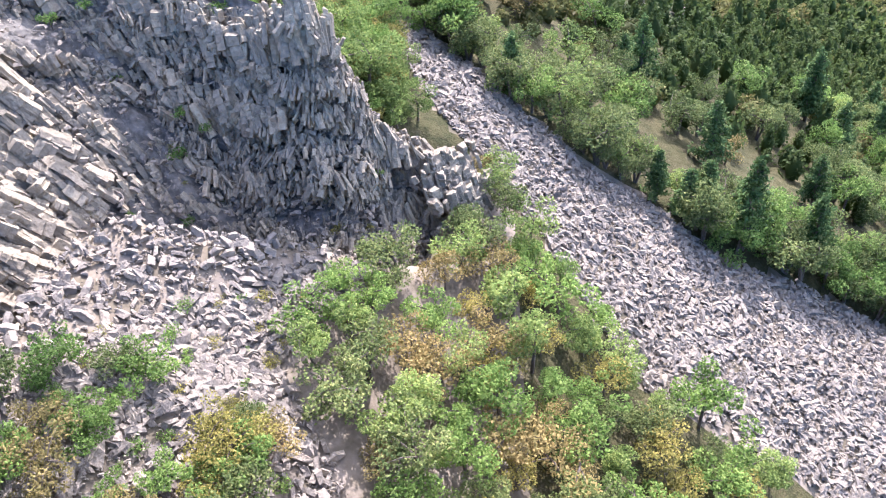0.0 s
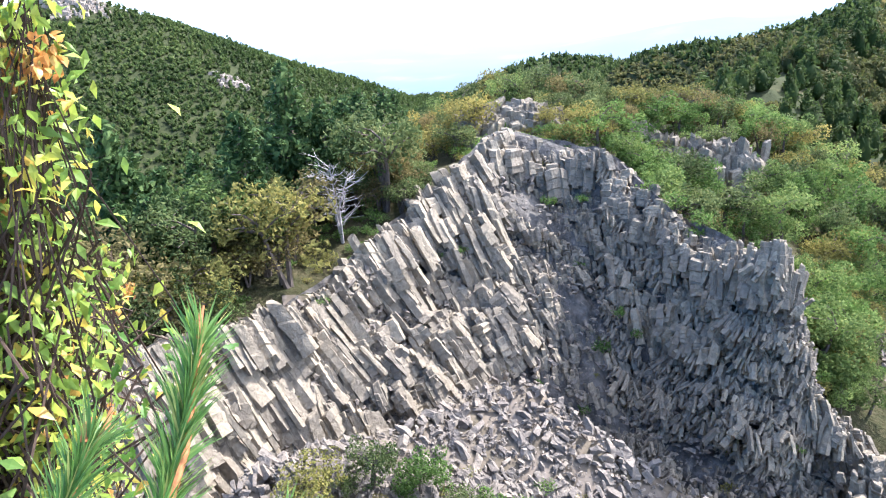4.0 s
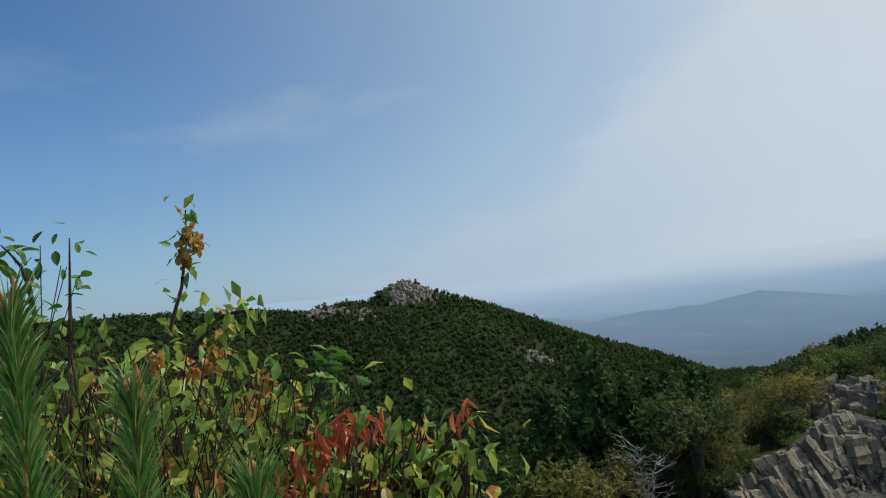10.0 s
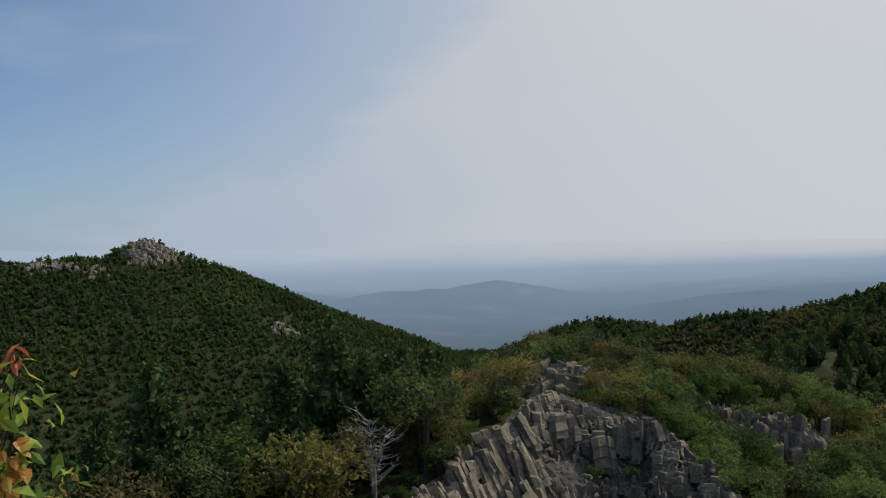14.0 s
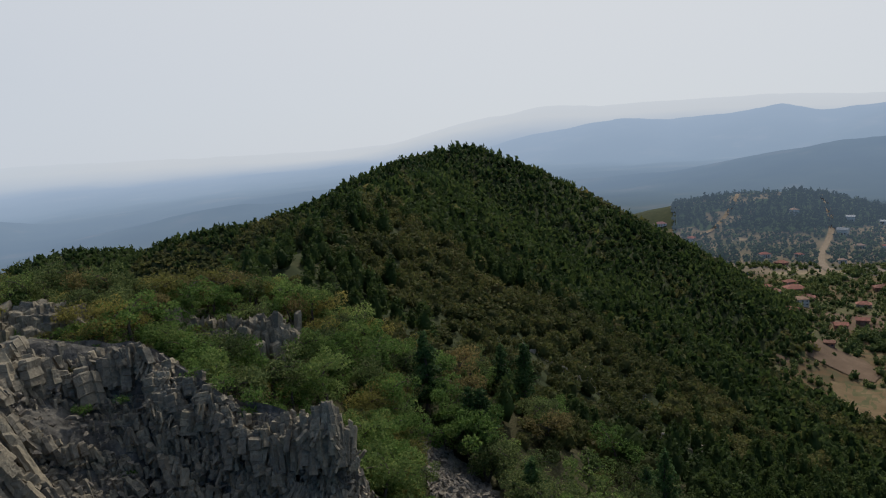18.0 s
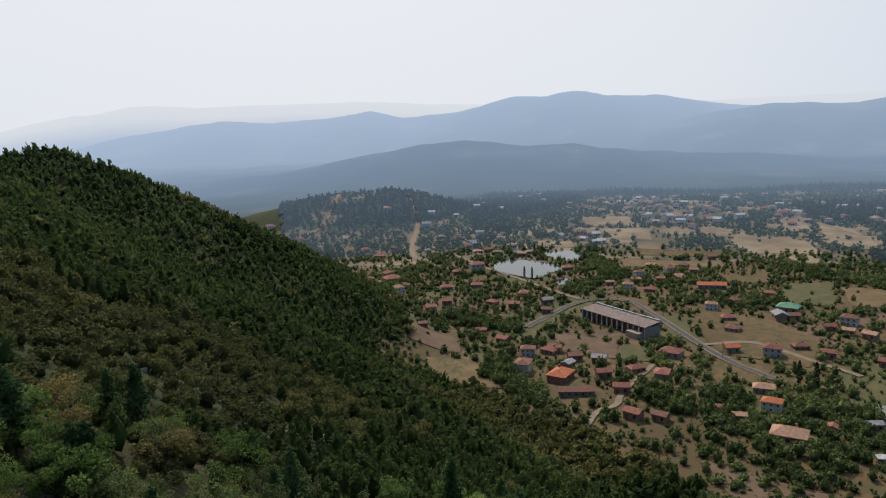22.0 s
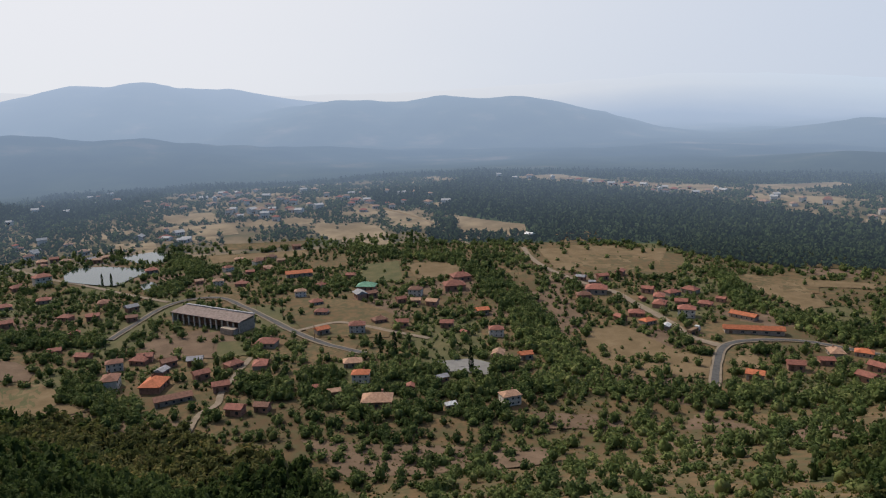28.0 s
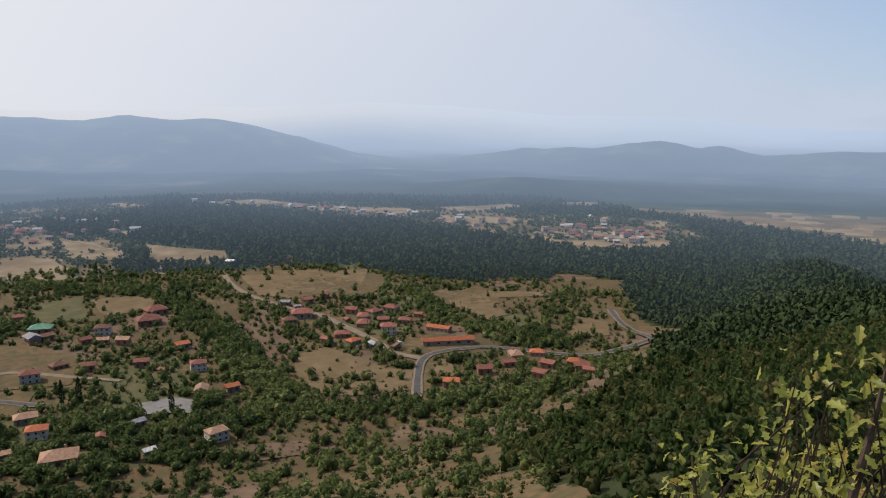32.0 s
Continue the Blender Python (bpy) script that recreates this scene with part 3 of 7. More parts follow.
def frames_from(pos, up, spin, sx, sy, sz):
    """Poses with z along up, turned by spin about it and scaled: (n, 4, 4)."""
    up = up / np.linalg.norm(up, axis=1, keepdims=True)
    ref = np.where(np.abs(up[:, 2:3]) < 0.95, np.array([[0, 0, 1.0]]), np.array([[1.0, 0, 0]]))
    a = np.cross(ref, up)
    a /= np.linalg.norm(a, axis=1, keepdims=True)
    b = np.cross(up, a)
    c, s = np.cos(spin)[:, None], np.sin(spin)[:, None]
    out = np.zeros((len(pos), 4, 4))
    out[:, :3, 0] = (a * c + b * s) * sx[:, None]
    out[:, :3, 1] = (-a * s + b * c) * sy[:, None]
    out[:, :3, 2] = up * sz[:, None]
    out[:, :3, 3] = pos
    out[:, 3, 3] = 1
    return out


def inside(px, py, poly):
    """Which points lie inside a polygon of (x, y)."""
    res = np.zeros(np.shape(px), bool)
    for (x0, y0), (x1, y1) in zip(poly, poly[1:] + poly[:1]):
        cross = (y0 > py) != (y1 > py)
        xx = (x1 - x0) * (py - y0) / ((y1 - y0) if y1 != y0 else 1e-9) + x0
        res ^= cross & (px < xx)
    return res


def on_apron(az, el):
    """The place on the slope below the crag that a line from its top meets."""
    a, t = radians(az), math.tan(radians(el))
    r = np.arange(14.0, 320.0, 0.2)
    met = height(r * math.sin(a), r * math.cos(a)) > r * t
    d = float(r[np.argmax(met)])
    return (d * math.sin(a), d * math.cos(a))


SCREE_EDGE = [on_apron(*p) for p in [(35.2, -21.6), (36.6, -23.6), (39.6, -26.0), (43.2, -29.4), (50.6, -35.0), (54.8, -37.1), (59.5, -39.3), (65, -41.8), (72.7, -42.2), (79, -43.2), (95, -45), (110, -51), (100, -62), (79.2, -55), (66.4, -53.7), (58.7, -52.2), (51.5, -46.5), (46.8, -41), (41.2, -35.2), (37.2, -29.8), (35.4, -26.5)]]
LOW_STONES = [on_apron(*p) for p in [(-16, -40), (-4, -42), (8, -46), (16, -47), (18, -56), (14, -64), (-10, -64)]]
TALUS = [on_apron(*p) for p in [(-20, -35), (-8, -38), (2, -38.5), (10, -39), (16, -40.5), (24, -42), (30, -42), (27, -44), (20, -45), (15, -47), (12, -50), (6, -47), (0, -42), (-8, -39), (-18, -36)]]

# ---- village plan: places on the plain in metres ----
# x, y, length, roof
HOUSES_WEST = [(537, 109, 10, "r"), (350, 21, 12, "r"), (344, 79, 10, "r"), (335, 65, 8, "b"), (324, 66, 7, "g"), (334, 53, 8, "g"), (324, 35, 9, "r"), (320, 23, 10, "r"), (314, 48, 8, "r"), (307, 66, 14, "o"), (297, 38, 8, "r"),
               (290, 56, 18, "b"), (271, 30, 8, "r"), (272, 20, 7, "b"), (497, 5, 22, "o"), (516, 39, 7, "r"), (338, 89, 9, "b"), (397, -7, 9, "r"), (362, -6, 8, "o"), (287, 0, 5, "r"), (314, 85, 11, "b"), (433, 101, 8, "g")]
HOUSES_MIDDLE = [(454, -100, 15, "r"), (432, -91, 16, "r"), (446, -37, 14, "e"), (427, -38, 8, "b"), (410, -54, 7, "r"), (405, -62, 7, "t"), (400, -71, 8, "t"), (424, -65, 10, "b"), (377, -95, 8, "o"), (358, -71, 8, "r"), (374, -37, 9, "b"),
                 (364, -48, 8, "r"), (360, -24, 10, "r"), (337, -92, 9, "r"), (343, -77, 5, "r"), (312, -18, 10, "t"), (292, -20, 9, "o"), (282, -53, 6, "g"), (301, -83, 8, "t"), (298, -95, 7, "o"), (277, -39, 5, "r"), (265, -24, 14, "t"), (279, -8, 6, "t"), (252, -74, 9, "t"), (255, -51, 5, "w")]
HOUSES_STREET = [(434, -204, 8, "r"), (426, -188, 8, "r"), (428, -174, 7, "g"), (417, -177, 5, "g"), (396, -171, 15, "r"), (389, -160, 10, "b"), (389, -201, 8, "r"), (374, -190, 5, "r"), (375, -201, 10, "r"), (380, -212, 10, "r"), (382, -225, 11, "r"),
                 (361, -194, 11, "r"), (359, -206, 8, "r"), (354, -218, 9, "r"), (359, -231, 6, "r"), (349, -174, 10, "r"), (343, -162, 7, "r"), (334, -173, 9, "o"), (339, -198, 11, "r"), (327, -224, 17, "o"), (304, -214, 34, "o"), (247, -176, 8, "o"), (322, -177, 6, "w")]
HOUSES_PONDSIDE = [(464, 180, 10, "r"), (474, 161, 10, "r"), (427, 135, 9, "r"), (478, 229, 15, "r"), (502, 244, 10, "r"), (568, 283, 11, "r"), (514, 189, 11, "r"), (526, 178, 13, "r"), (356, 107, 8, "r"), (370, 124, 7, "r"), (452, 121, 10, "b"), (422, 164, 8, "r"), (414, 97, 7, "b"),
                   (404, 168, 8, "r"), (461, 212, 10, "r"), (599, 313, 10, "r"), (673, 470, 14, "r"), (645, 438, 12, "r"), (645, 415, 12, "r"), (390, 188, 8, "r"), (358, 154, 6, "b"), (395, 122, 7, "r"), (421, 119, 8, "r"), (346, 77, 8, "r")]
HOUSES_EAST = [(253, -199, 8, "r"), (266, -229, 10, "t"), (263, -241, 9, "o"), (256, -216, 7, "r"), (238, -243, 9, "o"), (224, -233, 8, "r"), (243, -230, 8, "r"), (231, -214, 8, "r"), (214, -227, 6, "r")]
HOUSES = HOUSES_WEST + HOUSES_MIDDLE + HOUSES_STREET + HOUSES_PONDSIDE + HOUSES_EAST
# the upper village and the hamlets beyond it: x, y, roof
UPPER_NORTH = [(721, 300, "g"), (764, 311, "w"), (751, 361, "t"), (868, 259, "w"), (934, 306, "t"), (1047, 281, "w"), (1058, 257, "w"), (960, 226, "t"), (685, 146, "g"), (671, 121, "r"), (697, 114, "w"), (651, 104, "w"), (954, 122, "w"), (882, 104, "t"), (980, 107, "t"), (1024, 106, "w"), (997, 99, "r"), (956, 91, "t"), (936, 84, "t"), (1021, 86, "w"), (979, 80, "b"), (889, 80, "b"), (903, 70, "t"), (807, 78, "t"), (817, 74, "w"), (787, 67, "b"), (808, 54, "w"), (771, 48, "t"), (804, 44, "t"), (885, 62, "t"), (927, 184, "t"), (892, 159, "b"), (861, 132, "t"), (997, 153, "t"), (947, 44, "w")]
UPPER_SOUTH = [(775, 39, "w"), (818, 14, "r"), (801, 10, "t"), (785, 3, "w"), (980, -3, "w"), (842, -9, "t"), (815, -18, "w"), (909, -31, "t"), (879, -45, "r"), (875, -53, "t"), (922, -63, "w"), (848, -61, "r"), (861, -66, "t"), (854, -76, "w"), (835, -78, "b"), (828, -56, "r"), (917, -76, "t"), (799, -81, "t"), (789, -98, "t"), (893, -124, "w"), (897, -140, "t"), (856, -153, "t"), (792, -139, "t"), (790, -159, "w"), (589, -192, "w"), (885, 24, "t"), (852, 37, "b"), (910, -106, "t"), (903, 7, "b")]
HAMLET_EAST = [(584, -542, "t"), (569, -539, "b"), (592, -579, "w"), (582, -575, "w"), (550, -551, "r"), (530, -541, "r"), (556, -574, "r"), (537, -563, "t"), (559, -596, "t"), (572, -622, "w"), (502, -553, "w"), (492, -554, "w"), (526, -594, "b"), (509, -587, "r"), (520, -606, "t"), (498, -595, "b"), (505, -614, "r"), (484, -600, "t"), (500, -630, "r"), (507, -650, "b"), (630, -661, "w"), (593, -647, "t"), (578, -588, "b"), (518, -552, "r"), (481, -568, "t"), (567, -515, "t")]
HAMLET_FAR = [(1023, -311, "w"), (1015, -331, "t"), (989, -357, "w"), (965, -374, "t"), (944, -379, "r"), (944, -396, "w"), (926, -401, "t"), (913, -413, "w"), (904, -430, "r"), (883, -429, "t"), (890, -449, "w"), (872, -458, "t"), (860, -464, "w"), (840, -466, "r"), (830, -473, "t"), (801, -473, "w"), (806, -493, "t"), (802, -511, "w"), (839, -436, "b"), (718, -493, "t"), (683, -484, "t"), (718, -524, "w"), (676, -525, "t"), (653, -537, "b")]
hg = np.random.default_rng(77)
for hx, hy, roof in UPPER_NORTH + UPPER_SOUTH + HAMLET_EAST + HAMLET_FAR:
    HOUSES.append((hx, hy, hg.uniform(8, 13), roof))
    if hg.uniform() < 0.5:
        HOUSES.append((hx + hg.choice((-1, 1)) * hg.uniform(14, 26), hy + hg.choice((-1, 1)) * hg.uniform(14, 26), hg.uniform(6.5, 10), "ttbrw"[hg.integers(5)]))
for cx, cy, spread, number in ((500, 40, 40, 8), (455, -20, 25, 5), (600, 190, 40, 10), (560, 20, 30, 5), (430, 220, 25, 5), (640, 240, 40, 8)):
    for k in range(number):
        HOUSES.append((cx + hg.normal(0, spread * 0.6), cy + hg.normal(0, spread * 0.6), hg.uniform(6.5, 10), "rbbttg"[hg.integers(6)]))
HALL = (394, 51.5)
HALL_LINE = [(378, 32), (410, 71)]
# width, surface, places
ROADS = [
    (4.4, "asphalt", [(244, -156), (268, -172), (286, -186), (293, -199), (292, -214), (287, -228), (272, -240), (256, -252), (244, -266), (238, -291), (245, -306), (282, -325), (306, -342)]),
    (6, "dirt", [(400, -180), (391, -182), (358, -184), (329, -184), (306, -182), (290, -187)]),
    (4.4, "asphalt", [(384, 102), (407, 94), (435, 84), (448, 73), (449, 53), (427, 38), (399, 24), (369, 8), (344, -7), (325, -25)]),
    (3.2, "dirt", [(240, 50), (258, 46), (273, 44), (282, 38), (296, 37), (334, 28)]),
    (6, "dirt", [(887, 502), (780, 440), (686, 413), (658, 420)]),
    (7, "dirt", [(822, 365), (744, 320), (643, 284), (573, 251), (538, 217)]),
    (6, "dirt", [(833, -74), (739, -107), (676, -125), (612, -128), (574, -133)]),
    (5, "dirt", [(548, -173), (497, -165), (450, -166), (400, -178)]),
    (4, "dirt", [(369, 8), (377, -16), (354, -43), (340, -58)]),
    (4, "dirt", [(447, 83), (487, 124), (534, 172), (585, 218)]),
]
POND_1 = [(523, 163), (548, 170), (566, 166), (567, 147), (545, 112), (520, 119), (501, 127)]
POND_2 = [(600, 143), (615, 123), (594, 105), (568, 107), (573, 125)]
POND_3 = [(501, 110), (507, 103), (488, 96), (483, 103)]
LOT = [(306, -53), (304, -71), (293, -79), (282, -73), (291, -57)]
FIELDS = [
    ("p", [(377, 80), (365, 48), (340, 46), (349, 73)]), ("g", [(363, 46), (360, 31), (339, 28), (338, 44)]),
    ("t", [(329, -139), (336, -158), (293, -165), (274, -173), (254, -159), (264, -133), (278, -122), (311, -129)]),
    ("g", [(521, -40), (523, -68), (461, -62), (465, -34)]), ("t", [(512, -71), (507, -116), (462, -108), (465, -72)]),
    ("t", [(284, -193), (281, -200), (257, -186), (257, -173)]), ("d", [(438, 9), (419, -31), (384, -47), (346, -39), (356, -3), (402, 15)]),
    ("t", [(722, -151), (646, -206), (590, -189), (595, -134)]), ("t", [(516, -253), (508, -277), (463, -251), (479, -231)]),
]
FIELDS += [
    ("t", [(540, -182), (532, -207), (442, -185), (464, -170)]), ("d", [(410, -277), (395, -323), (358, -293), (374, -249)]), ("p", [(359, 165), (360, 138), (349, 127), (334, 124), (331, 153)]),
    ("t", [(318, 136), (328, 117), (290, 85), (287, 109), (300, 127)]), ("p", [(242, 6), (225, -41), (212, -77), (195, -68), (210, -9)]), ("p", [(242, -79), (231, -110), (220, -107), (228, -79)]),
    ("d", [(211, -122), (204, -143), (193, -136), (196, -116)]), 
]
FIELDS += [
    ("t", [(816, 149), (821, 97), (760, 84), (755, 135)]), ("t", [(742, 142), (748, 68), (712, 62), (710, 139)]), ("d", [(721, 100), (728, 66), (684, 59), (677, 97)]), ("d", [(747, 53), (756, -3), (719, -5), (712, 50)]),
    ("t", [(722, -14), (700, -66), (626, -76), (627, -22), (684, -8)]), ("t", [(798, -59), (806, -81), (743, -76), (736, -53)]), ("t", [(802, -88), (753, -113), (641, -125), (660, -92), (736, -86)]), ("t", [(660, 162), (663, 130), (629, 121), (627, 154)]),
    ("d", [(636, 68), (636, -2), (613, -2), (607, 65)]), ("t", [(587, 75), (596, -2), (574, -2), (558, 69)]), ("d", [(540, -2), (549, -27), (523, -34), (516, -6)]),
]
FIELDS += [
    ("t", [(815, -136), (801, -162), (770, -156), (790, -132)]), ("t", [(539, -497), (479, -621), (440, -571), (475, -514), (514, -487)]), ("t", [(774, -531), (692, -585), (645, -546), (700, -488)]), ("t", [(1044, -305), (964, -427), (926, -410), (1011, -303)]),
    ("t", [(600, -216), (590, -258), (558, -247), (555, -209)]), ("d", [(512, -198), (483, -276), (446, -257), (422, -228), (447, -176)]), ("d", [(439, -348), (429, -371), (408, -353), (418, -332)]), ("t", [(403, -292), (365, -339), (355, -330), (380, -284)]), ("g", [(536, -579), (502, -643), (483, -620), (510, -565)]),
]
FIELDS += [
    ("t", [(308, -314), (288, -320), (267, -299), (279, -280)]), ("t", [(414, -280), (389, -301), (331, -279), (329, -259), (374, -266)]), ("t", [(544, -210), (529, -242), (467, -250), (434, -232), (465, -187)]),
    ("t", [(865, -565), (843, -705), (773, -699), (794, -584)]),
    ("t", [(1043, -313), (1063, -393), (961, -434), (967, -366)]), ("t", [(806, -780), (775, -831), (737, -781), (761, -741)]), ("t", [(934, -449), (865, -537), (802, -515), (876, -438)]),
    ("t", [(1021, 115), (976, 9), (940, 0), (970, 100)]), 
    ("g", [(323, 132), (325, 115), (300, 111), (300, 123)]), ("d", [(345, -11), (345, -25), (318, -17), (322, -2)]),
]
BELTS = [
    (13, [(470, -112), (452, -117), (406, -119), (364, -116), (333, -112), (299, -110), (278, -109)]), (9, [(305, 36), (285, 13), (275, -14), (276, -33), (266, -59), (264, -89), (258, -113), (240, -140), (222, -178), (205, -204)]),
    (9, [(468, -30), (458, -6), (455, 22)]), (11, [(382, 109), (383, 124), (400, 151)]), (9, [(586, -46), (540, -70), (525, -95), (480, -125)]), (7, [(405, 40), (368, 26), (330, 26)]),
    (9, [(561, 225), (496, 228), (429, 214), (367, 178)]), (11, [(587, 100), (522, 72), (468, 92)]), (9, [(281, -3), (262, -14), (250, -46), (242, -66)]), (9, [(344, -240), (358, -245), (413, -265)]), (10, [(321, -249), (300, -255), (270, -262)]), (10, [(300, 0), (296, -50), (288, -90)]), (8, [(330, 100), (310, 100), (285, 75), (262, 70)]),
]
WOODS = [[(301, 128), (288, 100), (268, 80), (264, 46), (244, 28), (240, 17), (214, 0), (197, -9), (150, -8), (140, 60), (190, 130), (280, 170)],
         [(100, -92), (145, -126), (173, -160), (178, -192), (186, -235), (241, -306), (200, -345), (137, -331), (60, -200), (50, -90), (74, -82)],
         [(956, -79), (937, -276), (804, -363), (639, -421), (537, -502), (396, -373), (440, -292), (510, -282), (595, -258), (646, -210), (730, -163), (842, -75)],
         [(624, -286), (610, -405), (459, -385), (360, -413), (274, -341), (215, -310), (205, -262), (152, -243), (137, -331), (282, -657), (380, -506), (525, -440)],
         [(910, 343), (1022, 302), (1067, 182), (896, 186), (746, 254)]]


def line_gap(x, y, line):
    """Distance to a line of places."""
    best = np.full(np.shape(x), 1e9)
    for (x0, y0), (x1, y1) in zip(line, line[1:]):
        dx, dy = x1 - x0, y1 - y0
        u = np.clip(((x - x0) * dx + (y - y0) * dy) / (dx * dx + dy * dy), 0, 1)
        best = np.minimum(best, np.hypot(x - x0 - u * dx, y - y0 - u * dy))
    return best


def cells(x, y, size=38.0):
    """Plots of land: a number for each plot and the distance to its border."""
    wx, wy = x + 10 * fbm(x, y, 60, 41), y + 10 * fbm(x, y, 60, 47)
    gx_, gy_ = np.floor(wx / size).astype(np.int64), np.floor(wy / size).astype(np.int64)
    d1, d2, tag = np.full(np.shape(x), 1e9), np.full(np.shape(x), 1e9), np.zeros(np.shape(x))
    for ox in (-1, 0, 1):
        for oy in (-1, 0, 1):
            cx, cy = gx_ + ox, gy_ + oy
            d = np.hypot(wx - (cx + lattice(cx, cy, 5)) * size, wy - (cy + lattice(cx, cy, 6)) * size)
            t = lattice(cx, cy, 7)
            closer = d < d1
            d2 = np.where(closer, d1, np.minimum(d2, d))
            tag = np.where(closer, t, tag)
            d1 = np.where(closer, d, d1)
    return tag, d2 - d1


def wooded(x, y):
    """Where closed forest stands: 1 or 0."""
    r = np.hypot(x, y)
    a = np.degrees(np.arctan2(x, y))
    z = height(x, y)
    up = (z > PLAIN + 7 + 5 * fbm(x, y, 40, 51)) & (a > 12) & (a < 178) & ((a < 57) | (r < 560)) & ~((a > 90 + 4 * fbm(x, y, 30, 52)) & (a < 140 + 8 * fbm(x, y, 30, 59)))
    hill = (a >= 57) & (r > 640) & (r < 1000) & (a < 72) & (z > PLAIN + 8) & (fbm(x, y, 60, 55) < 0.22)
    west = (a <= 12) & (a > -100) | ((a <= 40) & (r > 300))
    w = (up | west | hill) & (r > 30)
    for poly in WOODS:
        w |= inside(x + 14 * fbm(x, y, 30, 53), y + 14 * fbm(x, y, 30, 54), poly)
    town = inside(x, y, [(660, -470), (800, -440), (900, -380), (1060, -280), (1090, -330), (960, -500), (760, -640), (560, -720), (440, -640), (470, -500), (560, -490)])
    far = (r > 600) & (r < 1250) & (a > 72) & ((a > 101 + 5 * fbm(x, y, 80, 57)) & ~town & (y > -760) | (r > 1085 + 90 * fbm(x, y, 120, 58)))
    return w | far

# ---- ground sheet ----
RINGS = np.concatenate([[0.25], np.geomspace(0.6, 60, 95), np.geomspace(61, 1000, 185), np.geomspace(1012, 4900, 60)])
ang = np.radians(np.concatenate([np.linspace(-78, 178, 600), np.linspace(184, 276, 30)]))
SPOKES = len(ang)
gx, gy = RINGS[:, None] * np.sin(ang), RINGS[:, None] * np.cos(ang)
gz = height(gx, gy)
gi = np.arange(len(RINGS) * SPOKES).reshape(len(RINGS), SPOKES)
nxt = np.roll(gi, -1, 1)
quads = np.stack([gi[:-1], gi[1:], nxt[1:], nxt[:-1]], -1).reshape(-1, 4)
fx, fy = gx.ravel()[quads].mean(1), gy.ravel()[quads].mean(1)
fr = np.hypot(fx, fy)
plot, edge = cells(fx, fy)
slot = np.where(plot < 0.16, 4, np.where(plot < 0.30, 5, 0))
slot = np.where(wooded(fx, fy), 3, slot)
fz = gz.ravel()[quads].mean(1)
slot = np.where((fz > PLAIN + 12) & (slot != 3) & (np.degrees(np.arctan2(fx, fy)) < 88), 1, slot)
fa = np.degrees(np.arctan2(fx, fy))
stony = (fr < np.interp(fa, BOWL_AZ, np.array(BOWL_CREST) + 0.6)) & (fa < 44) & (fa > -30) | (fr < 9)
slot = np.where((fr < 95) & ~stony, 6, np.where(stony, 1, slot))
slot = np.where(inside(fx, fy, SCREE_EDGE), 1, slot)
# beyond 600 m the ground takes materials with haze painted in
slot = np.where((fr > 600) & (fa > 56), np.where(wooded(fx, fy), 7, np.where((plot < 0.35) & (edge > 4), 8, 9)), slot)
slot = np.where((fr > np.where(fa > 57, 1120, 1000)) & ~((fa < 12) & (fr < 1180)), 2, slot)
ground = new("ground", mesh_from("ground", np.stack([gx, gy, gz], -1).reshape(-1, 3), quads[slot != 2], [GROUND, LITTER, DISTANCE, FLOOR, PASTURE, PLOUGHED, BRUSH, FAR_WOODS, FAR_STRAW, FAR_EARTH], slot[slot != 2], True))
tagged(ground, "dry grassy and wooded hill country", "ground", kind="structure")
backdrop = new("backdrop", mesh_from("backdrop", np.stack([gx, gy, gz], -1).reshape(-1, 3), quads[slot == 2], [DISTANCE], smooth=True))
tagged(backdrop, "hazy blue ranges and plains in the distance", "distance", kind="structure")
ANGLES = np.degrees(ang)


def lie(x, y):
    """The height of the ground sheet itself, between its corners."""
    x, y = np.asarray(x, float), np.asarray(y, float)
    a = np.degrees(np.arctan2(x, y))
    a = np.where(a < -78, a + 360, a)
    fi_ = np.clip(np.interp(np.hypot(x, y), RINGS, np.arange(len(RINGS))), 0, len(RINGS) - 1.001)
    fj_ = np.clip(np.interp(a, ANGLES, np.arange(SPOKES)), 0, SPOKES - 1.001)
    i, j = fi_.astype(int), fj_.astype(int)
    u, v = fi_ - i, fj_ - j
    return (gz[i, j] * (1 - u) + gz[i + 1, j] * u) * (1 - v) + (gz[i, j + 1] * (1 - u) + gz[i + 1, j + 1] * u) * v


def hz(x, y):
    return float(lie(x, y))



def drape(name, label, category, poly, lift, mat, step=4.0):
    """A patch of land laid over the ground inside a polygon."""
    xs, ys = [p[0] for p in poly], [p[1] for p in poly]
    cx, cy = sum(xs) / len(xs), sum(ys) / len(ys)
    pts = []
    for (x0, y0), (x1, y1) in zip(poly, poly[1:] + poly[:1]):
        for k in range(5):
            pts.append((x0 + (x1 - x0) * k / 5, y0 + (y1 - y0) * k / 5))
    rims = 5
    v, f = [], []
    for ring in range(1, rims + 1):
        for x, y in pts:
            q = ring / rims
            wob = 1.2 * float(fbm(np.array([x]), np.array([y]), 8.0, 91)[0])
            v.append((cx + (x - cx) * q + wob, cy + (y - cy) * q + wob))
    n = len(pts)
    v = np.array([(cx, cy)] + v)
    z = lie(v[:, 0], v[:, 1]) + lift
    f = [(0, 1 + k, 1 + (k + 1) % n) for k in range(n)]
    for ring in range(rims - 1):
        for k in range(n):
            a, b = 1 + ring * n + k, 1 + ring * n + (k + 1) % n
            f += [(a, a + n, b + n), (a, b + n, b)]
    ob = new(name, mesh_from(name, np.column_stack([v, z]), np.array(f), [mat], smooth=True))
    return tagged(ob, label, category, kind="structure")


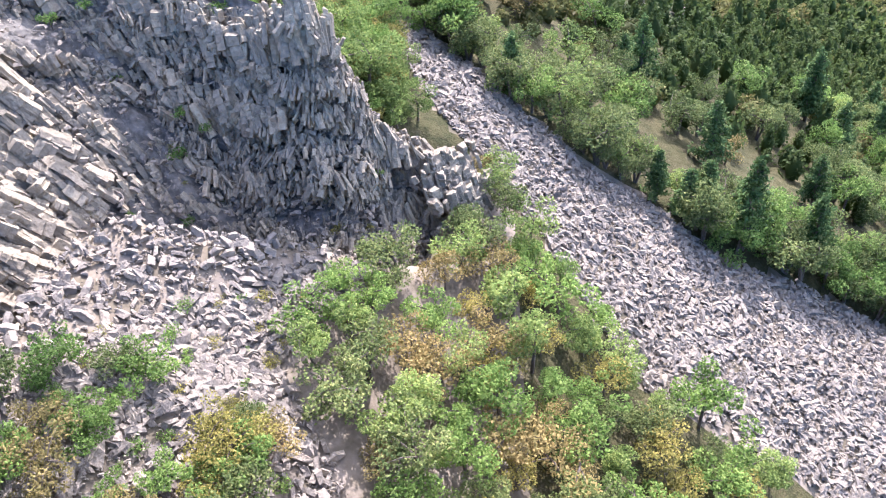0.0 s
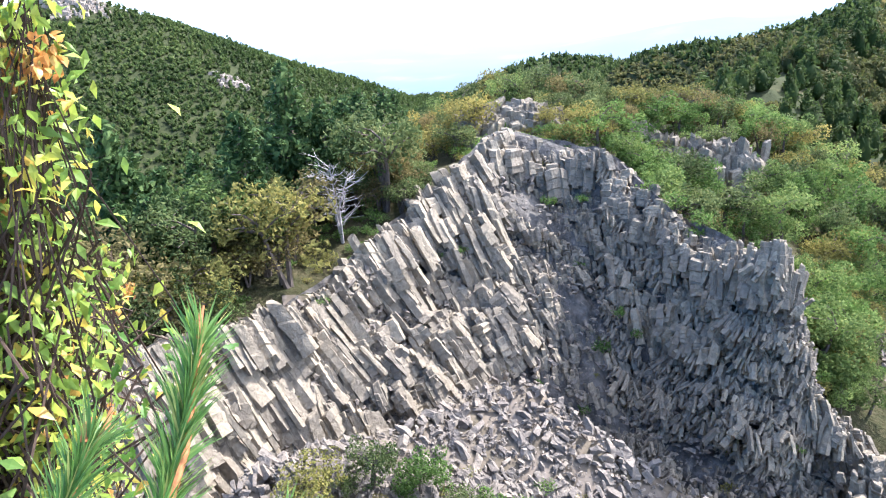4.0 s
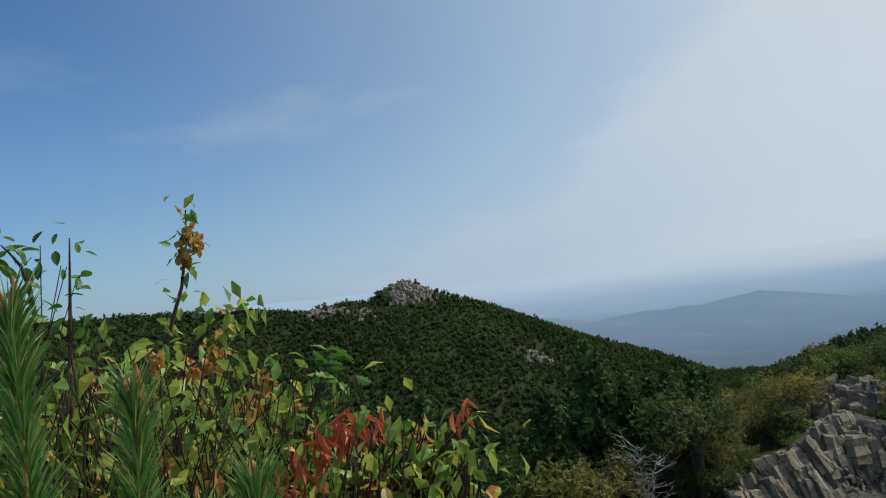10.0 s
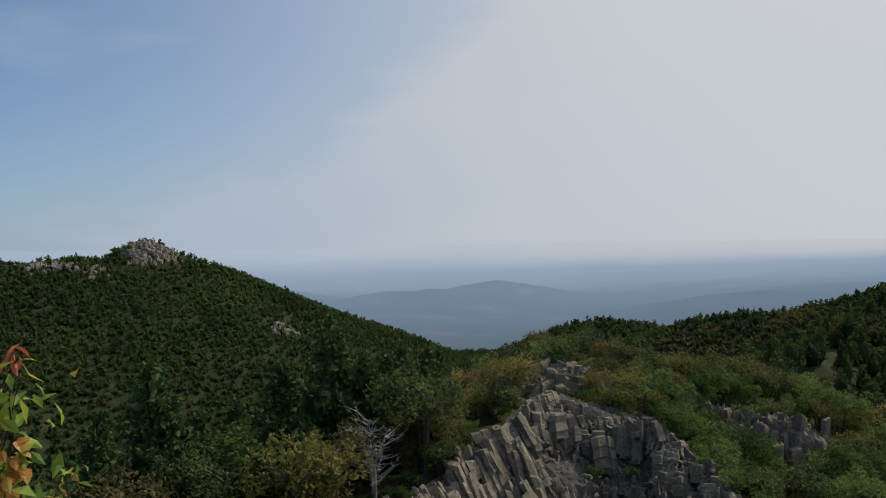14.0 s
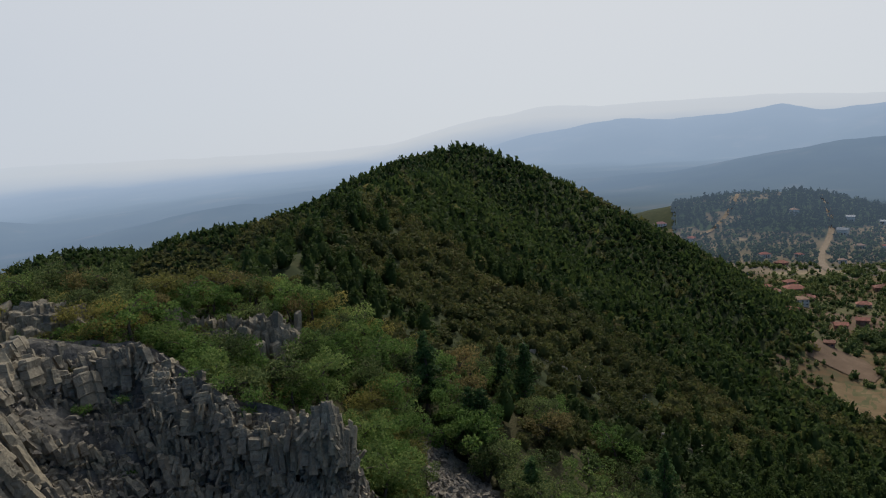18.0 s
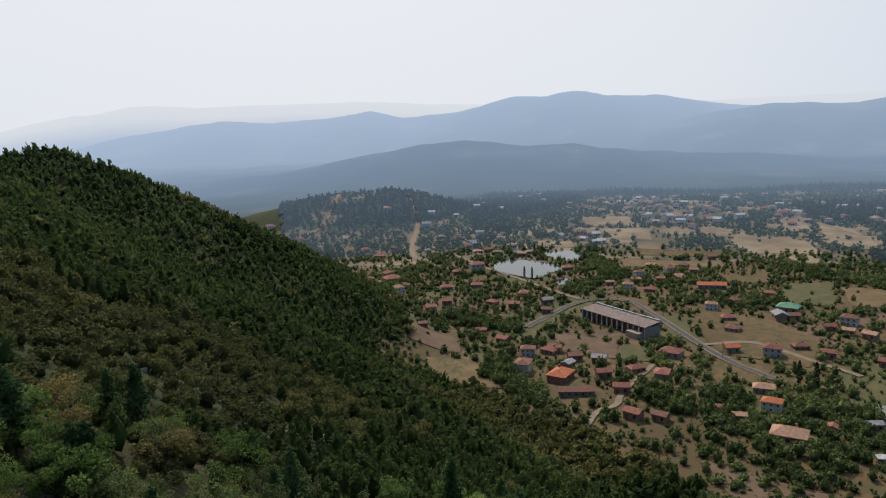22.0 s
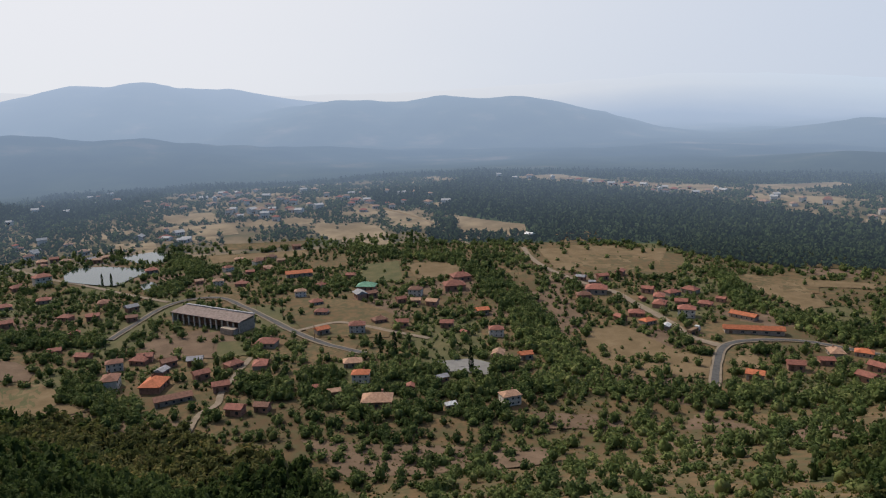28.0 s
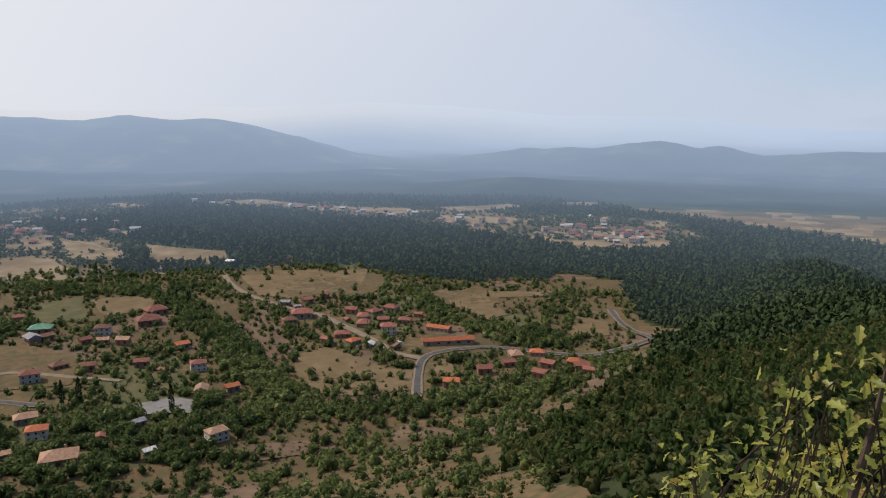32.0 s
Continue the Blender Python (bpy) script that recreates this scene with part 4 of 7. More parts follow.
def strip(name, label, category, line, width, lift, mat):
    """A road along a line of places, laid over the ground."""
    p = along(np.array([(x, y, 0) for x, y in line], float), len(line) * 10)[:, :2]
    d = np.gradient(p, axis=0)
    d /= np.linalg.norm(d, axis=1, keepdims=True)
    s = np.stack([-d[:, 1], d[:, 0]], -1)
    w = width * (1 + 0.25 * fbm(p[:, 0], p[:, 1], 12.0, 93))[:, None] / 2
    rows_ = [p + s * w * k for k in (-1, -0.4, 0.4, 1)]
    zmid = np.max([lie(p[:, 0] + s[:, 0] * k, p[:, 1] + s[:, 1] * k) for k in (-4, -2, 0, 2, 4)], axis=0)
    v = np.concatenate([np.column_stack([q, zmid + lift]) for q in rows_])
    n = len(p)
    f = [(k * n + i, k * n + i + 1, (k + 1) * n + i + 1, (k + 1) * n + i) for k in range(3) for i in range(n - 1)]
    ob = new(name, mesh_from(name, v, np.array(f), [mat], smooth=True))
    return tagged(ob, label, category, kind="structure")


def along(line, n):
    """A smooth curve through the places, in n steps."""
    line = np.array(line, float)
    u = np.linspace(0, len(line) - 1, n)
    k = np.minimum(u.astype(int), len(line) - 2)
    f = (u - k)[:, None]
    p0, p1, p2, p3 = line[np.maximum(k - 1, 0)], line[k], line[k + 1], line[np.minimum(k + 2, len(line) - 1)]
    return 0.5 * (2 * p1 + (p2 - p0) * f + (2 * p0 - 5 * p1 + 4 * p2 - p3) * f ** 2 + (3 * p1 - p0 - 3 * p2 + p3) * f ** 3)


for code, poly in FIELDS:
    what, mat = {"p": ("ploughed brown field between hedges", PLOUGHED), "g": ("green kitchen field beside the houses", PASTURE), "t": ("dry straw-coloured meadow", STRAW), "d": ("dry brownish pasture", GROUND)}[code]
    if math.hypot(*poly[0]) > 660:
        mat = FAR_STRAW
    drape("field", what, "field", poly, 0.35, mat)
for width, kind_, line in ROADS:
    if kind_ == "asphalt":
        strip("road", "grey asphalt village road with pale dusty verges", "road", line, width + 0.2, 0.4, DUST)
        strip("road", "grey asphalt village road", "road", line, width - 1.7, 0.5, ASPHALT)
    else:
        strip("dirt_road", "pale dusty unpaved road", "road", line, width * 0.8, 0.4, DUST)
for poly in (POND_1, POND_2, POND_3):
    flat = [(x, y, PLAIN + 1.4) for x, y in poly]
    curve = along(np.array(flat + flat[:1]), 60)[:-1, :2]
    lvl = float(np.max(height(curve[:, 0], curve[:, 1]))) + 0.3
    mid = curve.mean(0)
    v = np.column_stack([np.vstack([mid, curve]), np.full(60, lvl)])
    n = len(curve)
    pond = new("pond", mesh_from("pond", v, np.array([(0, 1 + k, 1 + (k + 1) % n) for k in range(n)]), [WATER]))
    tagged(pond, "still bright pond reflecting the hazy sky", "pond", kind="structure")
drape("paved_lot", "pale concrete yard beside a poplar", "yard", LOT, 0.5, CONCRETE)

# ---- the crag: a bowl of leaning rock columns ----
CREST = [at(-31, 27, -28.5), at(-25.6, 28, -25), at(-18, 30, -24.3), at(-13.3, 32, -23.1), at(-9.4, 34, -21.8), at(-4.8, 37, -19.3), at(0.7, 42, -15.8), at(3.6, 44.5, -14.6),
         at(7, 48, -12.4), at(11.9, 48.5, -13.2), at(14.9, 47, -14.0), at(20.5, 41, -18.6), at(26.4, 36, -21.5), at(28.0, 35, -20.9), at(30.2, 35.5, -26), at(32.8, 36, -30.5), at(36.8, 37, -33.5), at(39.5, 38, -36), at(41, 38.5, -40)]
FOOT = [at(-31, 22, -42), at(-26, 24, -40), at(-21.9, 25.5, -39), at(-17, 26.5, -38.5), at(-11.8, 27.5, -38.2), at(-4.8, 28.5, -38.5), at(0, 30.5, -37.5), at(5.5, 32, -36.6),
        at(9, 32, -37.6), at(12, 31.8, -38.8), at(16, 31.2, -40.2), at(20.5, 31, -41.0), at(24.5, 31, -41.5), at(28.5, 31.2, -41.8), at(31.1, 31.5, -41.8), at(34, 32, -42.6), at(37.2, 32.5, -43.5), at(39.5, 33.5, -43.8), at(41.5, 36, -43)]
NU, NV = 300, 70


crest, foot = along(CREST, NU), along(FOOT, NU)
vv = np.linspace(-0.12, 1.1, NV)[None, :, None]
face = crest[:, None] * (1 - vv) + foot[:, None] * vv
uu = np.linspace(0, 1, NU)[:, None]
vflat = vv[..., 0]
# the wall is hollow in the middle of its height and stepped near the top
hollow = 1.6 * np.sin(np.clip(vflat, 0, 1) * np.pi) * (0.35 + 0.65 * np.clip((uu - 0.5) / 0.2, 0, 1))
reach = np.linalg.norm(face[..., :2], axis=-1)
face[..., :2] *= (1 + hollow / reach)[..., None]
steps = 0.9 * (np.sin(vflat * 21 + 9 * fbm(uu * 40 + vflat * 0, vflat * 6, 5.0, 61)) * 0.35 + 2.2 * fbm(uu * 60 + vflat * 2, vflat * 18 + uu * 0, 6.0, 33))
back = np.clip(-vflat / 0.1, 0, 1)
face[..., 2] += steps * 0.8 - back * 1.6
face[..., :2] *= (1 - 0.5 * steps / reach * 0.8)[..., None]
fi = np.arange(NU * NV).reshape(NU, NV)
fq = np.stack([fi[:-1, :-1], fi[:-1, 1:], fi[1:, 1:], fi[1:, :-1]], -1).reshape(-1, 4)
cliff = new("cliff", mesh_from("cliff", face.reshape(-1, 3), fq, [CLEFT_SHADE]))
tagged(cliff, "grey crag of leaning columnar rock above a boulder slope", "cliff", kind="structure")

rng = np.random.default_rng(5)
PRISMS = [prism(rng, k) for k in (4, 5, 5, 6, 6, 5, 4, 6)]
fu = np.gradient(face, axis=0)
fv = np.gradient(face, axis=1)
fn = np.cross(fv, fu)
fn /= np.linalg.norm(fn, axis=-1, keepdims=True) + 1e-9
fn *= np.where((fn * face).sum(-1, keepdims=True) > 0, -1, 1)
fn[..., 2] = np.abs(fn[..., 2])


def columns_on(n, u0, u1, v0, v1, width, length, proud, lean0, lean1, seed, swing=0.05, spin=0.35):
    """Poses of n leaning columns on a stretch of the wall; they come in clusters that break at one level."""
    g = np.random.default_rng(seed)
    u, v = g.uniform(u0, u1, n), g.uniform(v0, v1, n)
    i, j = (u * (NU - 1)).astype(int), np.clip(((v + 0.12) / 1.22 * (NV - 1)).astype(int), 0, NV - 1)
    p, nn = face[i, j].copy(), fn[i, j]
    lean = lean0 + (lean1 - lean0) * (u - u0) / (u1 - u0)
    block = fbm(p[:, 0] * 2.0 + 3 * p[:, 2], p[:, 2] * 0.8 + p[:, 1], 3.0, seed)
    turn = fbm(p[:, 0], p[:, 2] + p[:, 1], 5.0, seed + 7)
    up = np.stack([lean + 0.25 * turn + g.normal(0, swing, n), 0.28 + g.normal(0, swing, n), np.ones(n)], -1)
    w = width[0] * (width[1] / width[0]) ** g.uniform(0, 1, n) * (1 + 0.5 * np.clip(block, -0.5, 0.6))
    le = g.uniform(*length, n) * (1 + 0.5 * block)
    p += nn * (g.uniform(*proud, n) + 1.7 * np.clip(block, -0.3, 0.8))[:, None]
    return frames_from(p, up, 2.0 * turn + g.normal(0, spin, n), w, w * g.uniform(0.65, 1.0, n), le)


rows = [
    columns_on(2200, 0.03, 0.40, -0.02, 0.75, (0.26, 0.9), (0.7, 2.8), (-0.35, 0.5), -0.55, -0.50, 101, 0.09, 0.5),
    columns_on(420, 0.02, 0.44, -0.05, 0.05, (0.35, 0.85), (0.8, 2.2), (-0.2, 0.25), -0.5, -0.4, 102, 0.08),
    columns_on(1700, 0.02, 0.42, 0.45, 1.08, (0.25, 1.0), (0.4, 1.6), (-0.25, 0.35), -0.55, -0.50, 103, 0.16, 0.6),
    columns_on(240, 0.40, 0.66, -0.05, 0.13, (0.5, 1.2), (0.6, 1.5), (-0.15, 0.4), -0.12, 0.06, 104, 0.06),
    columns_on(1700, 0.40, 0.66, 0.04, 0.5, (0.2, 0.62), (0.3, 1.0), (-0.1, 0.45), -0.2, 0.15, 114, 0.25, 0.9),
    columns_on(1500, 0.38, 0.60, 0.25, 1.0, (0.2, 0.65), (0.4, 1.6), (-0.15, 0.35), -0.5, -0.05, 105, 0.14),
    columns_on(6400, 0.55, 0.79, 0.06, 1.02, (0.10, 0.32), (0.25, 0.8), (-0.1, 0.4), 0.30, 0.6, 106, 0.5, 1.4),
    columns_on(560, 0.60, 0.79, -0.06, 0.12, (0.25, 0.6), (0.6, 1.7), (-0.15, 0.35), 0.05, 0.14, 107, 0.10),
    columns_on(2400, 0.76, 0.90, -0.05, 1.0, (0.14, 0.46), (0.4, 1.3), (-0.15, 0.35), 0.25, -0.05, 108, 0.22, 0.9),
    columns_on(900, 0.85, 1.0, -0.05, 1.0, (0.3, 1.2), (0.4, 1.2), (-0.1, 0.4), -0.1, -0.2, 109, 0.3, 0.9),
]
poses = np.concatenate(rows)
pick = rng.integers(0, len(PRISMS), len(poses))
single = np.zeros(len(poses), bool)
single[:280] = True
single[2200:2220] = True
# loose stones caught on the wall
sg = np.random.default_rng(303)
LOOSE = 7000
si, sj = sg.integers(8, NU - 20, LOOSE), (NV * sg.uniform(0.12, 0.97, LOOSE) ** 0.8).astype(int)
caught = np.stack([sg.normal(0, 0.5, LOOSE), sg.normal(0, 0.5, LOOSE), np.ones(LOOSE)], -1)
ssz = 0.12 + 0.4 * sg.uniform(0, 1, LOOSE) ** 2.5
caught = frames_from(face[si, sj] + fn[si, sj] * (0.3 + 0.5 * ssz)[:, None], caught, sg.uniform(0, 6.28, LOOSE), ssz * 1.4, ssz, ssz)
STONES = [stone(rng) for k in range(10)]
ledge = part("ledge_stones", scatter_mesh("ledge_stones", STONES, sg.integers(0, 10, LOOSE), caught, [SCREE_MANY]), cliff)
tagged(ledge, "small broken stones caught on the ledges", kind="stuff")
cols = part("columns", scatter_mesh("columns", PRISMS, pick[~single], poses[~single], [ROCK_MANY]), cliff)
tagged(cols, "broken grey rock columns standing side by side", kind="stuff")
COLUMN_MESHES = [mesh_from("column", v, f, [ROCK]) for v, f in PRISMS]
for k, pz in zip(pick[single], poses[single]):
    part("column", COLUMN_MESHES[k], cliff, m=Matrix([list(r) for r in pz]))


def outcrop(name, label, spots, n, width, length, lean, seed, spread=1.0, mat=None):
    """A group of upright columns on its own hump, at places along a line."""
    g = np.random.default_rng(seed)
    line = np.array(spots)
    u = g.uniform(0, len(line) - 1.001, n)
    k = u.astype(int)
    p = line[k] + (line[k + 1] - line[k]) * (u - k)[:, None]
    top = p[:, 2].copy()
    depth = np.abs(g.normal(0, spread, n))
    away = p[:, :2] / np.linalg.norm(p[:, :2], axis=1, keepdims=True)
    side = g.normal(0, 0.8 * spread ** 0.5, n)
    p[:, :2] -= away * (depth - 0.3)[:, None]
    p[:, 0] += side
    p[:, 2] = top - 0.75 * depth + g.normal(0, 0.22, n) - 0.5
    if spread > 5:
        p[:, 2] = lie(p[:, 0], p[:, 1]) + g.uniform(0.3, 3.6, n)
    up = np.stack([lean + g.normal(0, 0.1, n), g.normal(0.1, 0.1, n), np.ones(n)], -1)
    w = g.uniform(*width, n)
    le = g.uniform(*length, n)
    fr = frames_from(p, up, g.uniform(0, 6.28, n), w, w * g.uniform(0.6, 1, n), le)
    which = g.integers(0, len(PRISMS), n)
    ob = new(name, scatter_mesh(name, PRISMS, which, fr, [mat or ROCK_MANY]))
    return tagged(ob, label, "rock", kind="structure")


outcrop("crag_top", "dark weathered rock columns among shrubs on the crest", [at(4.2, 57, -9.5), at(5.5, 57, -9.1), at(7.2, 57.5, -9.1), at(9.3, 57.5, -9.2), at(10.6, 56.5, -10.9)], 170, (0.7, 1.5), (1.5, 3.5), 0.12, 71)
outcrop("crag_behind", "wall of dark upright rock columns among oak scrub", [at(16.2, 62, -10.9), at(18.5, 62, -11.8), at(21, 62, -12.1), at(24, 61, -12.2), at(25.2, 60, -13.8)], 230, (0.5, 1.3), (3.0, 5.5), 0.05, 72)
outcrop("crag_shoulder", "pale blocky rock shoulder below the crag", [at(36.5, 35, -32.6), at(38.2, 35.5, -33.4), at(39.6, 35, -35), at(40.5, 34, -39)], 260, (0.3, 0.9), (0.5, 1.3), -0.1, 73)

# ---- boulder slope and rubble ----


def stones_in(poly, n, size, seed, lift=0.1):
    g = np.random.default_rng(seed)
    xs, ys = [p[0] for p in poly], [p[1] for p in poly]
    x, y = g.uniform(min(xs), max(xs), n * 4), g.uniform(min(ys), max(ys), n * 4)
    ok = inside(x, y, poly)
    x, y = x[ok][:n], y[ok][:n]
    s = size[0] * (size[1] / size[0]) ** (g.uniform(0, 1, len(x)) ** 2.2)
    up = np.stack([0.45 + g.normal(0, 0.55, len(x)), -0.4 + g.normal(0, 0.55, len(x)), np.ones(len(x))], -1)
    p = np.stack([x, y, height(x, y) + lift * s + 0.12], -1)
    return frames_from(p, up, g.uniform(0, 6.28, len(x)), s * 1.5, s, s)


def rubble(name, label, poly, n, size, singles, seed):
    fr = stones_in(poly, n, size, seed)
    g = np.random.default_rng(seed + 1)
    which = g.integers(0, len(STONES), len(fr))
    near = np.argsort(-fr[:, 0, 0] ** 2 - fr[:, 1, 0] ** 2 - fr[:, 2, 0] ** 2)[:singles]
    one = np.zeros(len(fr), bool)
    one[near] = True
    bed = new(name, scatter_mesh(name, STONES, which[~one], fr[~one], [SCREE_MANY]))
    tagged(bed, label, "scree", kind="stuff")
    return bed, which[one], fr[one]


scree, scree_which, scree_big = rubble("scree", "pale pinkish-grey scree of angular broken stones", SCREE_EDGE, 29000, (0.14, 0.75), 260, 21)
apron_bits, bits_which, bits_big = rubble("loose_stones", "loose stones and earth below the crag", LOW_STONES, 2400, (0.12, 0.9), 20, 23)
talus, talus_which, talus_big = rubble("talus", "pale rock rubble at the foot of the crag", TALUS, 6500, (0.08, 0.8), 40, 22)
FOOT_RING = [at(a_, np.interp(a_, BOWL_AZ, BOWL_FOOT) + d_, z=0)[:2] for a_, d_ in ((-22, -6), (-10, -8), (0, -9), (8, -9), (16, -7), (24, -5), (31, -3), (31, 1.5), (24, 2), (16, 2), (8, 1.5), (0, 0), (-10, -1), (-20, -1))]
rubble("foot_stones", "broken stones heaped along the foot of the crag", FOOT_RING, 5500, (0.08, 0.75), 0, 24)


# pale rocks on the far peak and among the trees of the slope
outcrop("summit_rocks", "pale bare rocks crowning the wooded peak", [at(-25.4, 893, z=13), at(-24.6, 893, z=17), at(-24.0, 893, z=20), at(-23.0, 895, z=15), at(-21.8, 897, z=4)], 300, (2.5, 6.5), (8, 15), 0.1, 74, 14, SUMMIT)
outcrop("shoulder_rocks", "pale rock slabs on the wooded shoulder", [at(-31.5, 868, z=-14), at(-29.5, 866, z=-11), at(-27.9, 866, z=-14), at(-27.0, 860, z=-22)], 240, (3, 8), (8, 14), 0.1, 75, 12, SUMMIT)
outcrop("slope_rocks", "pale rock slabs breaking the wooded flank", [at(-15.4, 770, -4.9), at(-14.2, 765, -5.6), at(-13.2, 760, -6.4)], 130, (3, 7), (6, 10), 0.1, 76, 10, SUMMIT)
for x0, y0, n in ((95, 77, 70), (100, 69, 60), (106, 86, 30), (88, 84, 30)):
    outcrop("slope_boulders", "pale boulders among the trees of the slope", [(x0 - 4, y0 + 4, hz(x0 - 4, y0 + 4) + 1.2), (x0, y0, hz(x0, y0) + 1.4), (x0 + 5, y0 - 4, hz(x0 + 5, y0 - 4) + 1.2)], n, (0.7, 2.2), (1.0, 3.0), 0.3, 77 + n, 2.0, SUMMIT)

# ---- trees ----


def tube(points, radii, sides=6):
    """A tapered limb through the points: verts and triangles."""
    pts = np.array(points, float)
    v, f = [], []
    for k, (p, r) in enumerate(zip(pts, radii)):
        d = pts[min(k + 1, len(pts) - 1)] - pts[max(k - 1, 0)]
        d /= np.linalg.norm(d) + 1e-9
        a = np.cross(d, (0.3, 0.9, 0.1))
        a /= np.linalg.norm(a) + 1e-9
        b = np.cross(d, a)
        for s in range(sides):
            t = 2 * np.pi * s / sides
            v.append(p + r * (a * np.cos(t) + b * np.sin(t)))
    for k in range(len(pts) - 1):
        for s in range(sides):
            n = (s + 1) % sides
            i, j = k * sides, (k + 1) * sides
            f += [(i + s, i + n, j + n), (i + s, j + n, j + s)]
    return np.array(v), np.array(f)


def merge(pieces):
    vs, fs, base = [], [], 0
    for v, f in pieces:
        vs.append(v)
        fs.append(f + base)
        base += len(v)
    return np.concatenate(vs), np.concatenate(fs)


def leaf_cards(rng, centres, size, flat=0.35):
    """Small bent leaf sprays at the centres: each is two triangles folded along the middle."""
    n = len(centres)
    up = rng.normal(0, 1, (n, 3))
    up[:, 2] = np.abs(up[:, 2]) + flat
    up /= np.linalg.norm(up, axis=1, keepdims=True)
    a = np.cross(up, rng.normal(0, 1, (n, 3)))
    a /= np.linalg.norm(a, axis=1, keepdims=True) + 1e-9
    b = np.cross(up, a)
    s = size * rng.uniform(0.6, 1.3, n)[:, None]
    drop = up * s * 0.25
    v = np.stack([centres - a * s, centres + b * s * 0.6 - drop, centres + a * s, centres - b * s * 0.6 - drop], 1).reshape(-1, 3)
    i = np.arange(n)[:, None] * 4
    return v, np.concatenate([i + [0, 3, 2], i + [0, 2, 1]])


def broad_tree(seed, tall, wide, leaves, leaf, thin=0.0):
    """A scrub oak: a forked trunk, limbs, and a crown of leaf sprays in uneven clumps."""
    g = np.random.default_rng(seed)
    wood, tips = [], []
    for stem in range(g.integers(1, 4)):
        a, lean = g.uniform(0, 6.28), g.uniform(0.05, 0.3)
        top = np.array([np.cos(a) * lean, np.sin(a) * lean, 0.75]) * tall
        mid = top * (0.5, 0.5, 0.5) + g.normal(0, 0.04 * tall, 3)
        r = 0.025 * tall
        wood.append(tube([(0, 0, -0.3), mid, top], [r * 1.3, r, r * 0.3], 5))
        for k in range(5):
            t = g.uniform(0.3, 0.95)
            s = mid + (top - mid) * t
            b = g.uniform(0, 6.28)
            e = s + np.array([np.cos(b) * wide * 0.38, np.sin(b) * wide * 0.38, g.uniform(0.02, 0.2) * tall])
            wood.append(tube([s, (s + e) / 2 + (0, 0, 0.04 * tall), e], [r * 0.5, r * 0.35, r * 0.12], 4))
            tips.append(e)
        tips += [top, mid * 0.4 + top * 0.6]
    tips = np.array(tips)
    extra = np.stack([g.normal(0, wide * 0.22, 9), g.normal(0, wide * 0.22, 9), tall * g.uniform(0.3, 0.95, 9)], -1)
    clumps = np.concatenate([tips, extra])
    rad = wide * g.uniform(0.13, 0.24, len(clumps))
    per = np.maximum(6, (leaves * rad ** 2 / (rad ** 2).sum()).astype(int))
    cs = []
    for c, r, n in zip(clumps, rad, per):
        d = g.normal(0, 1, (n, 3))
        d /= np.linalg.norm(d, axis=1, keepdims=True)
        cs.append(c + d * r * (g.uniform(0.35, 1.0, n) ** 0.5)[:, None] * (1, 1, 0.8))
    cs = np.concatenate(cs)
    cs = cs[cs[:, 2] > 0.08 * tall]
    return merge(wood), leaf_cards(g, cs, leaf)


def pine_tree(seed, tall, wide, sprays):
    """A pine: a straight trunk, whorls of upswept boughs and tufts of needles."""
    g = np.random.default_rng(seed)
    wood = [tube([(0, 0, -0.3), (0.02 * tall, 0, tall * 0.5), (0, 0.01 * tall, tall)], [0.028 * tall, 0.02 * tall, 0.004 * tall], 6)]
    cs = []
    for z in np.arange(0.18, 0.98, 0.065):
        for k in range(g.integers(4, 7)):
            a = g.uniform(0, 6.28)
            ln = wide * 0.5 * (1.05 - z) ** 0.75 * g.uniform(0.65, 1.15)
            s = np.array([0, 0, z * tall])
            e = s + np.array([np.cos(a) * ln, np.sin(a) * ln, ln * g.uniform(0.0, 0.4)])
            wood.append(tube([s, e], [0.007 * tall, 0.002 * tall], 3))
            n = max(3, int(sprays * ln / (wide * 16)))
            t = g.uniform(0.25, 1.0, n)[:, None]
            cs.append(s + (e - s) * t + g.normal(0, 0.045 * wide, (n, 3)))
    cs.append(np.stack([g.normal(0, 0.02 * wide, 12), g.normal(0, 0.02 * wide, 12), tall * g.uniform(0.9, 1.03, 12)], -1))
    return merge(wood), leaf_cards(g, np.concatenate(cs), 0.042 * wide, 0.1)


def bare_tree(seed, tall):
    g = np.random.default_rng(seed)
    wood = []
    for stem in range(3):
        a = g.uniform(0, 6.28)
        top = np.array([np.cos(a) * 0.2, np.sin(a) * 0.2, g.uniform(0.8, 1.0)]) * tall
        wood.append(tube([(0, 0, -0.3), top * 0.5 + g.normal(0, 0.04, 3) * tall, top], [0.02 * tall, 0.014 * tall, 0.003 * tall], 5))
        for k in range(26):
            t = g.uniform(0.3, 1.0)
            s = top * t
            b = g.uniform(0, 6.28)
            ln = tall * g.uniform(0.12, 0.3)
            e = s + np.array([np.cos(b), np.sin(b), g.uniform(0.1, 0.8)]) * ln
            m = (s + e) / 2 + g.normal(0, 0.03, 3) * tall
            wood.append(tube([s, m, e], [0.006 * tall, 0.004 * tall, 0.0015 * tall], 3))
            for w in range(3):
                f = m + np.array([g.normal(), g.normal(), g.uniform(0, 1)]) * ln * 0.3
                wood.append(tube([m, f], [0.003 * tall, 0.001 * tall], 3))
    return merge(wood)


